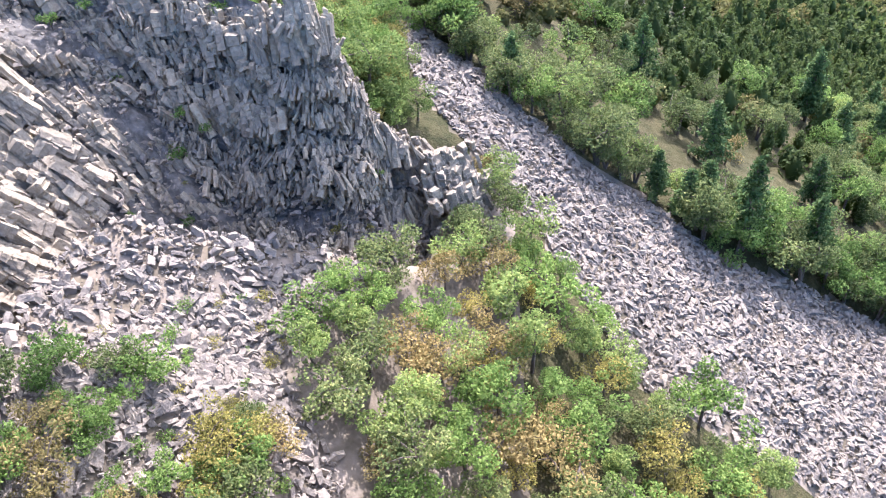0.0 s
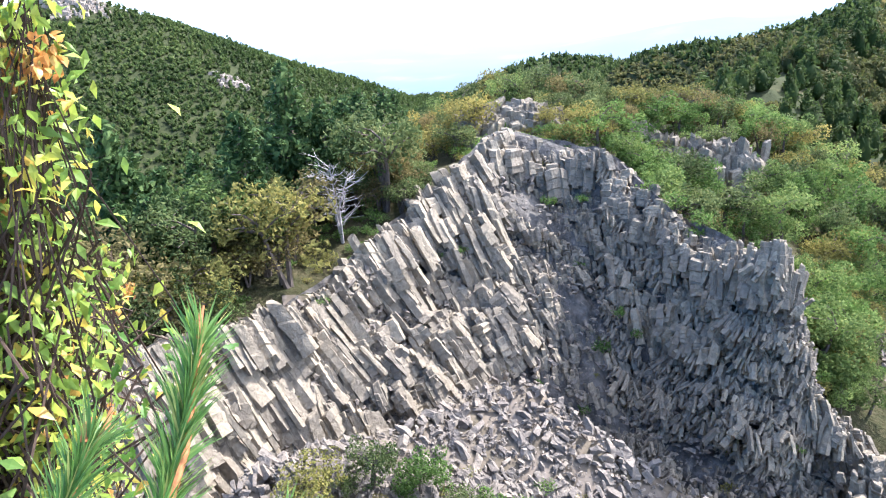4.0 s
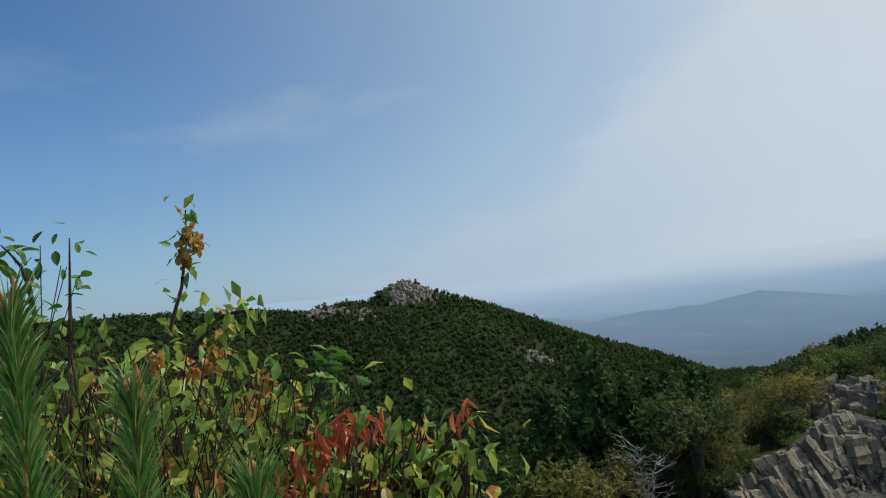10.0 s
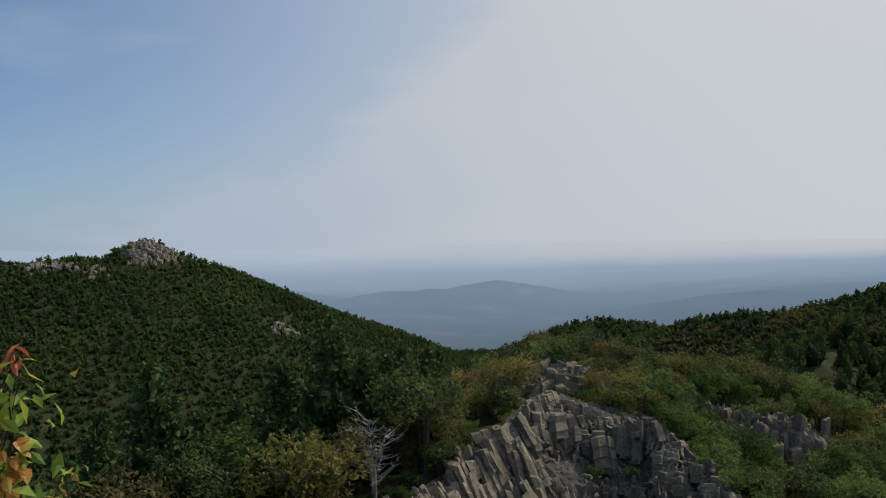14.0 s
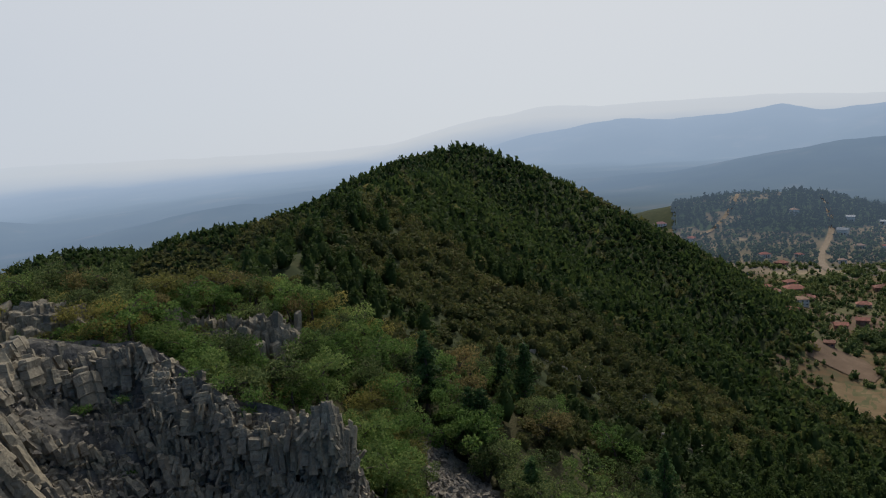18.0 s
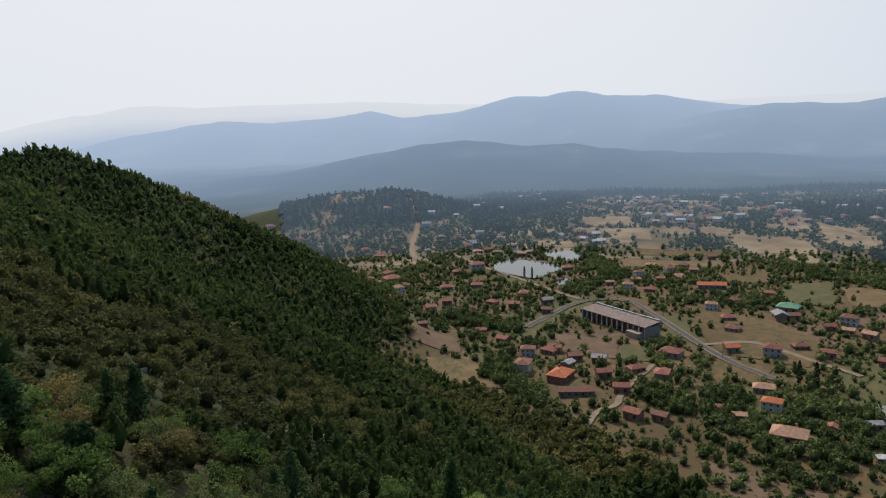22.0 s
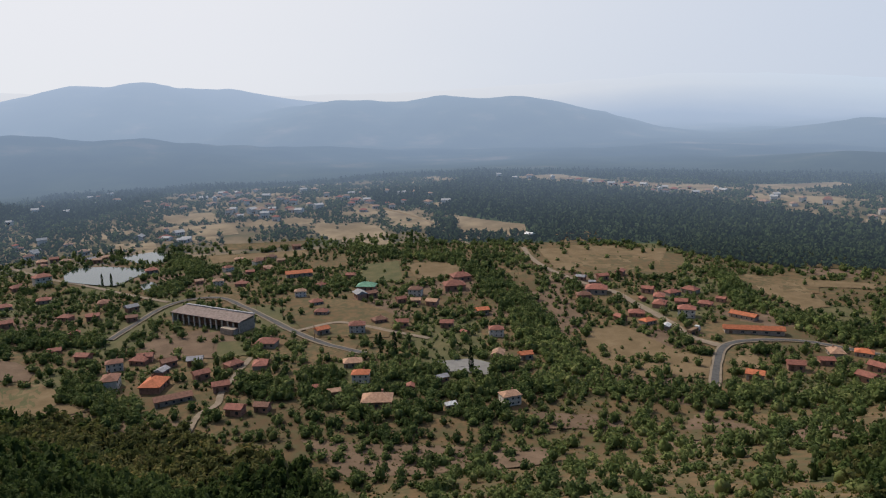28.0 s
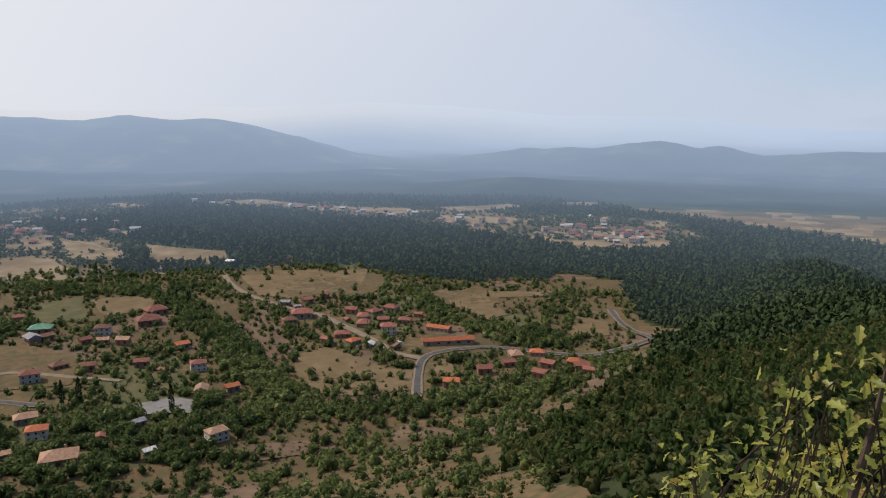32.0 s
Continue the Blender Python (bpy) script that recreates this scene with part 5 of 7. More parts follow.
def stand(name, wood, leaves, leaf_material, label, category, group):
    """A tree of trunk and crown, kept as a pattern that others copy."""
    ob = thing(name, (0, 0, 0), label, category, group)
    part("trunk", mesh_from("trunk", *wood, [BARK]), ob)
    if leaves is not None:
        part("crown", mesh_from("crown", *leaves, [leaf_material]), ob)
    return ob


PATTERNS = {"oak": [], "hornbeam": [], "dry": [], "dull": [], "brown": [], "pine": [], "bush": [], "tuft": []}
for s in range(2):
    PATTERNS["hornbeam"].append((broad_tree(210 + s, 3.8, 3.2, 2000, 0.095), HORN_TREE, "hornbeam_tree", "light green hornbeam tree on the stony slope", "tree", "hornbeams"))
for s in range(4):
    PATTERNS["oak"].append((broad_tree(200 + s, 3.6, 3.4, 2000, 0.1), OAK, "scrub_oak", "leafy green scrub oak on the rocky slope", "tree", "scrub oaks"))
for s in range(3):
    PATTERNS["dry"].append((broad_tree(220 + s, 3.4, 3.0, 1500, 0.095), OAK_DRY, "yellowing_tree", "small tree with yellowing autumn leaves", "tree", "yellowing trees"))
for s in range(3):
    PATTERNS["dull"].append((broad_tree(280 + s, 3.7, 3.2, 2000, 0.095), OAK_DULL, "olive_oak", "olive green scrub oak on the wooded slope", "tree", "olive oaks"))
for s in range(2):
    PATTERNS["brown"].append((broad_tree(230 + s, 3.2, 3.2, 1400, 0.095), OAK_BROWN, "browning_tree", "dry scrub tree with browning leaves", "tree", "browning trees"))
for s in range(4):
    PATTERNS["pine"].append((pine_tree(240 + s, 6.0, 3.4, 2600), PINE, "pine_tree", "dark green pine on the wooded ridge", "tree", "pines"))
for s in range(3):
    PATTERNS["bush"].append((broad_tree(260 + s, 1.0, 1.2, 380, 0.07), OAK, "bush", "small green bush rooted in the rock", "bush", "bushes on the crag"))
for s in range(2):
    PATTERNS["tuft"].append((broad_tree(270 + s, 0.8, 1.2, 260, 0.06), OAK_DRY, "tuft", "dry yellowish tuft in a cleft of the crag", "bush", "dry tufts"))
made, MADE_PARTS = {}, {}


def plant(kind, x, y, size, g, z=None):
    k = int(g.integers(len(PATTERNS[kind])))
    z = hz(x, y) - 0.1 if z is None else z
    m = Matrix.LocRotScale((x, y, z), Euler((0, 0, g.uniform(0, 6.28))), (size, size, size * g.uniform(0.85, 1.15)))
    if (kind, k) not in made:
        (wood, leaves), mat, name, label, cat, group = PATTERNS[kind][k]
        ob = stand(name, wood, leaves, mat, label, cat, group)
        ob.matrix_basis = m
        made[kind, k] = ob
        MADE_PARTS[kind, k] = list(ob.children)
        return ob
    src = made[kind, k]
    ob = new(src.name.split(".")[0])
    ob.empty_display_size = 0.3
    ob.matrix_basis = m
    tagged(ob, src["label"], src["category"], src["group"])
    for piece in MADE_PARTS[kind, k]:
        part(piece.name.split(".")[0], piece.data, ob)
    return ob


def grove(poly, n, gap, kinds, size, seed, free=()):
    """Trees at least gap apart inside a polygon of the plan, kinds by weight."""
    g = np.random.default_rng(seed)
    xs, ys = [p[0] for p in poly], [p[1] for p in poly]
    done = []
    names, weights = list(kinds), np.array(list(kinds.values()), float)
    for k in range(n * 12):
        if len(done) >= n:
            break
        x, y = g.uniform(min(xs), max(xs)), g.uniform(min(ys), max(ys))
        if not inside(np.array([x]), np.array([y]), poly)[0]:
            continue
        if any(inside(np.array([x]), np.array([y]), f)[0] for f in free):
            continue
        if any((x - a) ** 2 + (y - b) ** 2 < gap * gap for a, b in done):
            continue
        done.append((x, y))
        plant(names[g.choice(len(names), p=weights / weights.sum())], x, y, g.uniform(*size), g)


def plan(*spots):
    return [at(a, r, z=0)[:2] for a, r in spots]


GULLY = [on_apron(*p) for p in [(17, -45), (25, -42.5), (33, -42.5), (40, -42.0), (40.4, -36.5), (42.4, -36.2), (47.8, -44), (52, -48), (58, -52), (76, -56), (70, -62), (40, -64), (20, -58)]]
grove(GULLY, 88, 1.5, {"oak": 3.2, "dull": 2.2, "hornbeam": 1.4, "dry": 1.2, "brown": 1.4}, (0.55, 1.05), 31, [SCREE_EDGE])
LOW_LEFT = [on_apron(*p) for p in [(-16, -39.5), (-3, -38), (2, -42), (7, -45.5), (12, -49.5), (14, -56), (-12, -56), (-17, -44)]]
grove(LOW_LEFT, 62, 0.95, {"oak": 4, "dull": 2, "dry": 1, "brown": 1.2, "bush": 2}, (0.3, 0.8), 32)
grove(TALUS, 34, 1.0, {"tuft": 3, "bush": 2}, (0.4, 0.9), 43)
SCREE_RIM = [on_apron(*p) for p in [(35, -20), (37.4, -25.2), (43.2, -31.2), (53.6, -38.2), (61.9, -41.4), (72.7, -41.6), (79, -42.8), (92, -44), (92, -33), (76, -31), (62, -30), (48, -24), (40, -19)]]
RIM_LINE = [on_apron(*p) for p in [(36.6, -22.4), (39.6, -25.6), (43.8, -29.4), (50.6, -34.8), (54.8, -37.2), (59.5, -39.4), (65, -41.0), (72.7, -42.0), (79, -43.0), (90, -44.6), (90, -41.5), (79, -40.4), (72, -39.4), (65, -38.6), (58, -37.2), (50, -33), (44, -28.4), (39.5, -24.6), (37, -21.5)]]
grove(RIM_LINE, 115, 1.15, {"oak": 3, "dull": 4, "hornbeam": 1, "pine": 1.2}, (0.75, 1.25), 39)
grove(SCREE_RIM, 210, 1.6, {"oak": 2, "dull": 5, "hornbeam": 0.8, "pine": 2.5, "brown": 0.6}, (0.85, 1.4), 33)
BACK = plan((17, 47), (22, 43), (29, 38), (33.6, 41), (34.4, 55), (34.6, 68), (30, 78), (24, 76), (16, 74), (13, 52))
grove(BACK, 120, 1.5, {"oak": 3, "dull": 2, "hornbeam": 2.4, "dry": 2, "brown": 0.8, "bush": 1}, (0.75, 1.3), 34, [SCREE_EDGE, plan((15.5, 54), (26.5, 52), (26.5, 62), (15.5, 62.5))])
RIDGE_TOP = plan((14, 52), (16, 66), (14, 80), (4, 84), (-6, 74), (-12, 60), (-8, 47), (-2, 46), (4, 52), (8, 54))
CRAG_FRONT = plan((2.5, 50), (12, 50), (12, 58), (2.5, 58))
CRAG_SIDE = plan((15.5, 54), (26.5, 52), (26.5, 62), (15.5, 62.5))
grove(RIDGE_TOP, 190, 1.2, {"dull": 3, "hornbeam": 0.7, "dry": 2, "brown": 1.0, "bush": 2}, (0.65, 1.05), 35, [CRAG_FRONT])
grove(CRAG_FRONT, 75, 0.8, {"bush": 2, "tuft": 2, "dry": 0.5}, (0.6, 1.3), 40)
grove(CRAG_SIDE, 70, 0.9, {"bush": 3, "tuft": 2}, (0.8, 1.9), 41)
EDGE = plan((27, 38), (31, 37.5), (33, 38.4), (35.6, 39.5), (35.4, 46), (34.4, 56), (30, 52), (26, 42))
grove(EDGE, 75, 0.95, {"dry": 3, "hornbeam": 3, "oak": 1}, (0.5, 0.8), 42, [SCREE_EDGE])
DEAD_SPOT = plan((-11, 33), (-4, 38), (-4.5, 43), (-10.5, 41))
LEFT_SLOPE = plan((-1, 43.2), (-5, 38.6), (-9.5, 35.4), (-14, 33.2), (-18, 31.4), (-26, 29.4), (-40, 28), (-60, 34), (-52, 80), (-30, 92), (-8, 88), (-6, 66))
grove(plan((0, 43.5), (-5, 38.4), (-9.5, 35.2), (-14, 33), (-18, 31.2), (-26, 29.2), (-34, 28), (-36, 33), (-26, 34), (-16, 36.5), (-8, 42), (-1, 48)), 110, 0.9, {"bush": 2, "brown": 1.6, "dull": 2, "dry": 1}, (0.6, 1.0), 38, [DEAD_SPOT])
grove(DEAD_SPOT, 30, 0.75, {"bush": 2, "tuft": 2, "brown": 0.5}, (0.5, 0.95), 44)
grove(LEFT_SLOPE, 380, 1.5, {"dull": 3.2, "hornbeam": 0.5, "brown": 1.4, "dry": 0.8, "pine": 3.0}, (0.95, 1.6), 36, [DEAD_SPOT])
g = np.random.default_rng(37)
# tall pines behind the crest: heading, height of the tip, distance
# a bright yellow bush below the crag
for az, el, size in ((6.4, -51.6, 0.75), (8.6, -52.4, 0.7), (4.6, -52.6, 0.6)):
    plant("dry", *on_apron(az, el), size, g)
for az, tip, r in ((-6.2, -7.2, 50), (-3.1, -7.3, 50), (-5, -8.4, 47), (-10.5, -9.8, 48), (-8.3, -10, 46), (-4, -9.6, 46), (-2.2, -8.6, 52), (-7.2, -8.6, 52), (-12, -10.2, 46), (-15.4, -10.7, 48), (-13.5, -11, 44), (-18, -12, 46), (-20, -13, 42), (-23, -13.5, 44)):
    x, y, z = at(az, r, tip)
    plant("pine", x, y, min(1.9, max(0.6, (z - hz(x, y)) / 6.0)), g)
# the bare grey tree behind the crest
x, y, z = at(-7.4, 38.6, z=0)
dead = stand("dead_tree", bare_tree(9, 4.6), None, None, "leafless grey dead tree beside the crag", "tree", "")
silver = Mat("silvery dead wood", 0.9, 0.1)
silver.color(silver.ramp(silver.noise(8, 4), [(0.3, (0.22, 0.2, 0.185)), (0.7, (0.4, 0.37, 0.345))]))
dead.children[0].data.materials[0] = silver.m
dead.matrix_basis = pose(x, y, hz(x, y) - 0.1)
# tufts and bushes rooted in the clefts of the wall
for k in range(70):
    i, j = int(g.uniform(0.08, 0.92) * NU), int(NV * g.uniform(0.12, 0.85))
    x, y, z = face[i, j]
    plant("tuft" if g.uniform() < 0.55 else "bush", x, y, g.uniform(0.3, 0.75), g, z - 0.05)
# bushes that grow out of the wall
for az, el, r, size in ((14.5, -28.8, 37.5, 0.9), (10, -17.5, 44.5, 0.8), (8.3, -18.6, 44, 0.6), (12.6, -17.2, 44, 0.7), (20, -17.6, 42, 1.3), (22, -20.0, 40, 1.2), (18, -16.6, 44, 1.2), (24.5, -26, 36.8, 0.8),
                        (16, -26, 38, 0.7), (17.5, -27.5, 37, 0.6), (-4, -23.5, 35.5, 0.7), (-6.5, -25, 34, 0.6), (-1.5, -27, 34.5, 0.5), (-13, -25, 31.5, 0.6), (2.5, -21, 39, 0.6), (24, -33, 34.5, 0.6), (28.5, -27, 35.3, 0.5),
                        (31, -34, 33.8, 0.6), (3.5, -31, 34.5, 0.5), (22.2, -18.8, 40.5, 1.2), (28, -33.5, 33.6, 0.5), (6, -33, 33.4, 0.6), (13, -33.5, 34.5, 0.6), (9, -31.5, 35.6, 0.5)):
    x, y, z = at(az, r, el)
    plant("bush", x, y, size, g, z - 0.35)

# ---- forest and village trees ----


def lump(g, cards, tall, wide, card, cone=False, light=False):
    """A distant tree: an uneven dark core with leaf sprays round it, one unit wide."""
    t = (1 + 5 ** 0.5) / 2
    ico = np.array([(-1, t, 0), (1, t, 0), (-1, -t, 0), (1, -t, 0), (0, -1, t), (0, 1, t), (0, -1, -t), (0, 1, -t), (t, 0, -1), (t, 0, 1), (-t, 0, -1), (-t, 0, 1)], float)
    ico /= np.linalg.norm(ico[0])
    tri = np.array([(0, 11, 5), (0, 5, 1), (0, 1, 7), (0, 7, 10), (0, 10, 11), (1, 5, 9), (5, 11, 4), (11, 10, 2), (10, 7, 6), (7, 1, 8), (3, 9, 4), (3, 4, 2), (3, 2, 6), (3, 6, 8), (3, 8, 9), (4, 9, 5), (2, 4, 11), (6, 2, 10), (8, 6, 7), (9, 8, 1)])
    if light:
        ico = np.array([(1, 0, 0), (0, 1, 0), (-1, 0, 0), (0, -1, 0), (0, 0, 1), (0, 0, -1)], float)
        tri = np.array([(0, 1, 4), (1, 2, 4), (2, 3, 4), (3, 0, 4), (1, 0, 5), (2, 1, 5), (3, 2, 5), (0, 3, 5)])
    core = ico * g.uniform(0.75, 1.1, (len(ico), 1)) * (wide * 0.4, wide * 0.4, tall * 0.38)
    d = g.normal(0, 1, (cards, 3))
    d /= np.linalg.norm(d, axis=1, keepdims=True)
    d[:, 2] = np.where(d[:, 2] < -0.4, -d[:, 2], d[:, 2])
    c = d * g.uniform(0.8, 1.15, (cards, 1)) * (wide * 0.45, wide * 0.45, tall * 0.45)
    if cone:
        for q in (core, c):
            q[:, :2] *= np.clip(1.1 - (q[:, 2:3] / tall + 0.5) * 0.75, 0.2, 1.2) * 1.15
    core[:, 2] += tall * 0.5
    c[:, 2] += tall * 0.52
    return merge([(core, tri), leaf_cards(g, c, card, 0.2)])


tg = np.random.default_rng(44)
NEAR_TREES = [lump(tg, 19, 1.0, 1.0, 0.2) for k in range(4)] + [lump(tg, 19, 1.25, 1.0, 0.19, True) for k in range(4)]
CLOSE_TREES = [lump(tg, 110, 1.0, 1.0, 0.085) for k in range(4)] + [lump(tg, 110, 1.35, 0.9, 0.08, True) for k in range(4)]
MID_TREES = [lump(tg, 38, 1.0, 1.0, 0.135) for k in range(4)] + [lump(tg, 38, 1.3, 0.95, 0.13, True) for k in range(4)]
FAR_TREES = [lump(tg, 8, 0.9, 1.0, 0.26, False, True) for k in range(4)] + [lump(tg, 8, 1.15, 1.0, 0.25, True, True) for k in range(4)]


def seen_from_crag(x, y, z):
    """Whether the land between leaves a place in view of the crag's top."""
    r = np.hypot(x, y)
    ok = np.ones(len(x), bool)
    for s in np.concatenate([np.linspace(0.12, 0.9, 26), [0.93, 0.96, 0.98]]):
        ok &= ~((lie(x * s, y * s) + 1.0) / s > z + 0.01 * r + 1.0) | (s * r < 45)
    return ok


def candidates(x0, x1, y0, y1, gap, g):
    x, y = np.meshgrid(np.arange(x0, x1, gap), np.arange(y0, y1, gap))
    return x.ravel() + g.uniform(-0.45, 0.45, x.size) * gap, y.ravel() + g.uniform(-0.45, 0.45, x.size) * gap


def wood_mesh(name, label, x, y, size, pines, protos, mats, g):
    """A stand of trees as two meshes: the broad crowns and the pines, each with its own leaves."""
    half = len(protos) // 2
    z = lie(x, y)
    ok = seen_from_crag(x, y, z + size)
    x, y, z, size, pines = x[ok], y[ok], z[ok], size[ok], pines[ok]
    which = g.integers(0, half, len(x)) + np.where(pines, half, 0)
    up = np.stack([g.normal(0, 0.05, len(x)), g.normal(0, 0.05, len(x)), np.ones(len(x))], -1)
    wide = size * g.uniform(0.8, 1.2, len(x))
    fr = frames_from(np.stack([x, y, z - 0.25 * size], -1), up, g.uniform(0, 6.28, len(x)), wide, wide * g.uniform(0.75, 1.1, len(x)), size * g.uniform(0.8, 1.3, len(x)))
    for kind_, sel, mat in (("", ~pines, mats[0]), ("_pines", pines, mats[1])):
        if sel.any():
            ob = new(name + kind_, scatter_mesh(name, protos, which[sel], fr[sel], [mat], True))
            tagged(ob, label, "forest", kind="stuff")


GROVES = [GULLY, LOW_LEFT, SCREE_EDGE, TALUS]


def open_near(x, y):
    """Ground near the crag that is left to the single trees and the stones."""
    r_, a_ = np.hypot(x, y), np.degrees(np.arctan2(x, y))
    bare = (r_ < 76) & (a_ < 40) | (r_ < 60)
    for poly in GROVES:
        bare |= inside(x, y, poly)
    return bare


fg = np.random.default_rng(45)
# the long slope and the hill
x, y = candidates(0, 480, -80, 520, 3.0, fg)
a, r = np.degrees(np.arctan2(x, y)), np.hypot(x, y)
thin = np.exp(-((x - 95) ** 2 + (y - 75) ** 2) / 24 ** 2)
keep = wooded(x, y) & ~open_near(x, y) & (r < 300) & (a > 10) & (a < 128) & (fg.uniform(0, 1, len(x)) > 0.08 + 0.5 * thin)
x, y = x[keep], y[keep]
size = fg.uniform(2.4, 4.6, len(x)) * np.clip(0.55 + np.hypot(x, y) / 260, 0.7, 1.15)
pines = fbm(x, y, 45, 81) + fg.normal(0, 0.12, len(x)) > 0.02
close = np.hypot(x, y) < 185
wood_mesh("slope_forest", "oaks and pines on the slope beside the scree", x[close], y[close], size[close], pines[close], CLOSE_TREES, (OLIVE, HILL_PINES), fg)
wood_mesh("hillside_forest", "dense mixed forest of oak and pine on the slope", x[~close], y[~close], size[~close], pines[~close], NEAR_TREES, (OLIVE, HILL_PINES), fg)
x, y = candidates(60, 560, 100, 620, 4.0, fg)
a, r = np.degrees(np.arctan2(x, y)), np.hypot(x, y)
keep = wooded(x, y) & (r >= 300) & (a > 10) & (a < 75) & (r < 640)
x, y = x[keep], y[keep]
wood_mesh("hilltop_forest", "dark green forest covering the rounded hill", x, y, fg.uniform(3.8, 6.0, len(x)), fbm(x, y, 60, 81) + fg.normal(0, 0.12, len(x)) > -0.05, FAR_TREES, (OLIVE, HILL_PINES), fg)
# the western valley and the rocky peak
x, y = candidates(-420, 260, 20, 620, 3.9, fg)
a, r = np.degrees(np.arctan2(x, y)), np.hypot(x, y)
keep = wooded(x, y) & ~open_near(x, y) & (r > 60) & (r < 430) & (a > -64) & (a <= 14)
x, y = x[keep], y[keep]
size = fg.uniform(3.0, 5.2, len(x)) * np.clip(0.5 + np.hypot(x, y) / 160, 0.6, 1.15)
pines = fbm(x, y, 60, 83) + fg.normal(0, 0.12, len(x)) > -0.12
close = np.hypot(x, y) < 150
wood_mesh("near_valley_forest", "pines and oaks below the crag", x[close], y[close], size[close], pines[close], CLOSE_TREES, (OLIVE, FOREST), fg)
wood_mesh("valley_forest", "dark pine forest on the valley side", x[~close], y[~close], size[~close], pines[~close], NEAR_TREES, (OLIVE, FOREST), fg)
x, y = candidates(-900, 380, 200, 1250, 5.9, fg)
a, r = np.degrees(np.arctan2(x, y)), np.hypot(x, y)
px, py, pz = at(-23.6, 895, z=0)
rocky = np.exp(-((x - px) ** 2 + (y - py + 8) ** 2) / 28 ** 2) + 0.9 * np.exp(-((x + 455) ** 2 + (y - 745) ** 2) / 26 ** 2) + 0.7 * np.exp(-((x + 190) ** 2 + (y - 740) ** 2) / 16 ** 2)
keep = (r >= 430) & (r < 1180) & (a > -64) & (a <= 30) & (fg.uniform(0, 1, len(x)) > 0.05 + 1.1 * rocky) & ~((a > 12) & (r < 640))
x, y = x[keep], y[keep]
wood_mesh("mountain_forest", "pine forest on the flank of the rocky peak", x, y, fg.uniform(5.0, 8.0, len(x)), fbm(x, y, 90, 85) + fg.normal(0, 0.12, len(x)) > 0.05, FAR_TREES, (FOREST, FOREST), fg)
# woods east of the village and beyond it
x, y = candidates(15, 660, -640, 520, 5.0, fg)
a, r = np.degrees(np.arctan2(x, y)), np.hypot(x, y)
keep = wooded(x, y) & (a > 55) & (a < 168) & (r < 640) & (r > 300) & ((a > 124) | (r > 500))
x, y = x[keep], y[keep]
wood_mesh("plain_forest", "dark pine plantation on the plain", x, y, fg.uniform(4.2, 6.2, len(x)), fg.uniform(0, 1, len(x)) < 0.5, FAR_TREES, (FAR_WOODS, FAR_WOODS), fg)


x, y = candidates(15, 330, -330, -40, 3.6, fg)
a, r = np.degrees(np.arctan2(x, y)), np.hypot(x, y)
keep = wooded(x, y) & (a > 120) & (a < 168) & (r <= 300) & (r > 75)
x, y = x[keep], y[keep]
wood_mesh("lower_forest", "pines and oaks at the foot of the slope", x, y, fg.uniform(2.4, 4.4, len(x)), fg.uniform(0, 1, len(x)) < 0.6, NEAR_TREES, (OLIVE, HILL_PINES), fg)
# pine woods beyond the village
x, y = candidates(120, 1180, -800, 560, 6.6, fg)
a, r = np.degrees(np.arctan2(x, y)), np.hypot(x, y)
field = np.zeros(len(x), bool)
for code, poly in FIELDS:
    field |= inside(x, y, poly)
keep = wooded(x, y) & ~field & (a > 56) & (a < 168) & (r < 1180) & (r >= 640)
x, y = x[keep], y[keep]
wood_mesh("distant_woods", "far pine woods with haze painted into their colour", x, y, fg.uniform(5.0, 7.5, len(x)), fg.uniform(0, 1, len(x)) < 0.6, FAR_TREES, (FAR_WOODS, FAR_WOODS), fg)


def clear_of_village(x, y, gap=1.0):
    ok = np.ones(len(x), bool)
    for hx, hy, ln, c in HOUSES:
        ok &= (x - hx) ** 2 + (y - hy) ** 2 > (ln * 0.62 + gap) ** 2
    ok &= line_gap(x, y, HALL_LINE) > 9
    for w, k, line in ROADS:
        ok &= line_gap(x, y, line) > w / 2 + gap + (1.8 if k == "asphalt" else 0)
    for poly in (POND_1, POND_2, POND_3, LOT):
        ok &= ~inside(x, y, poly)
    return ok


x, y = candidates(170, 760, -380, 480, 3.6, fg)
a, r = np.degrees(np.arctan2(x, y)), np.hypot(x, y)
plot, edge = cells(x, y)
belt = np.zeros(len(x), bool)
for w, line in BELTS:
    belt |= line_gap(x, y, line) < w * (0.8 + 0.5 * fbm(x, y, 15, 87))
field = np.zeros(len(x), bool)
for code, poly in FIELDS:
    field |= inside(x, y, poly)
near_house = np.zeros(len(x), bool)
for hx, hy, ln, c in HOUSES:
    near_house |= (x - hx) ** 2 + (y - hy) ** 2 < (ln * 1.7 + 3) ** 2
chance = np.where(edge < 3.6, 0.82, np.where(plot > 0.64, 0.72, 0.28))
chance = np.where(near_house, np.maximum(chance, 0.68), chance)
chance = np.where((r < 285) & (a > 80) & (a < 125), np.minimum(chance, 0.42), chance)
chance = np.where(field, 0.03, chance)
chance = np.where(belt, 0.93, chance)
keep = ~wooded(x, y) & (r > 185) & (r < 640) & (a > 44) & (a < 140) & (fg.uniform(0, 1, len(x)) < chance) & clear_of_village(x, y)
x, y, belt = x[keep], y[keep], belt[keep]
size = np.where(belt, fg.uniform(3.4, 6.4, len(x)), 1.2 + 4.2 * fg.uniform(0, 1, len(x)) ** 1.6)
wood_mesh("village_trees", "green fruit trees and hedges between the plots", x, y, size, fg.uniform(0, 1, len(x)) < 0.06, MID_TREES, (ORCHARD, ORCHARD), fg)
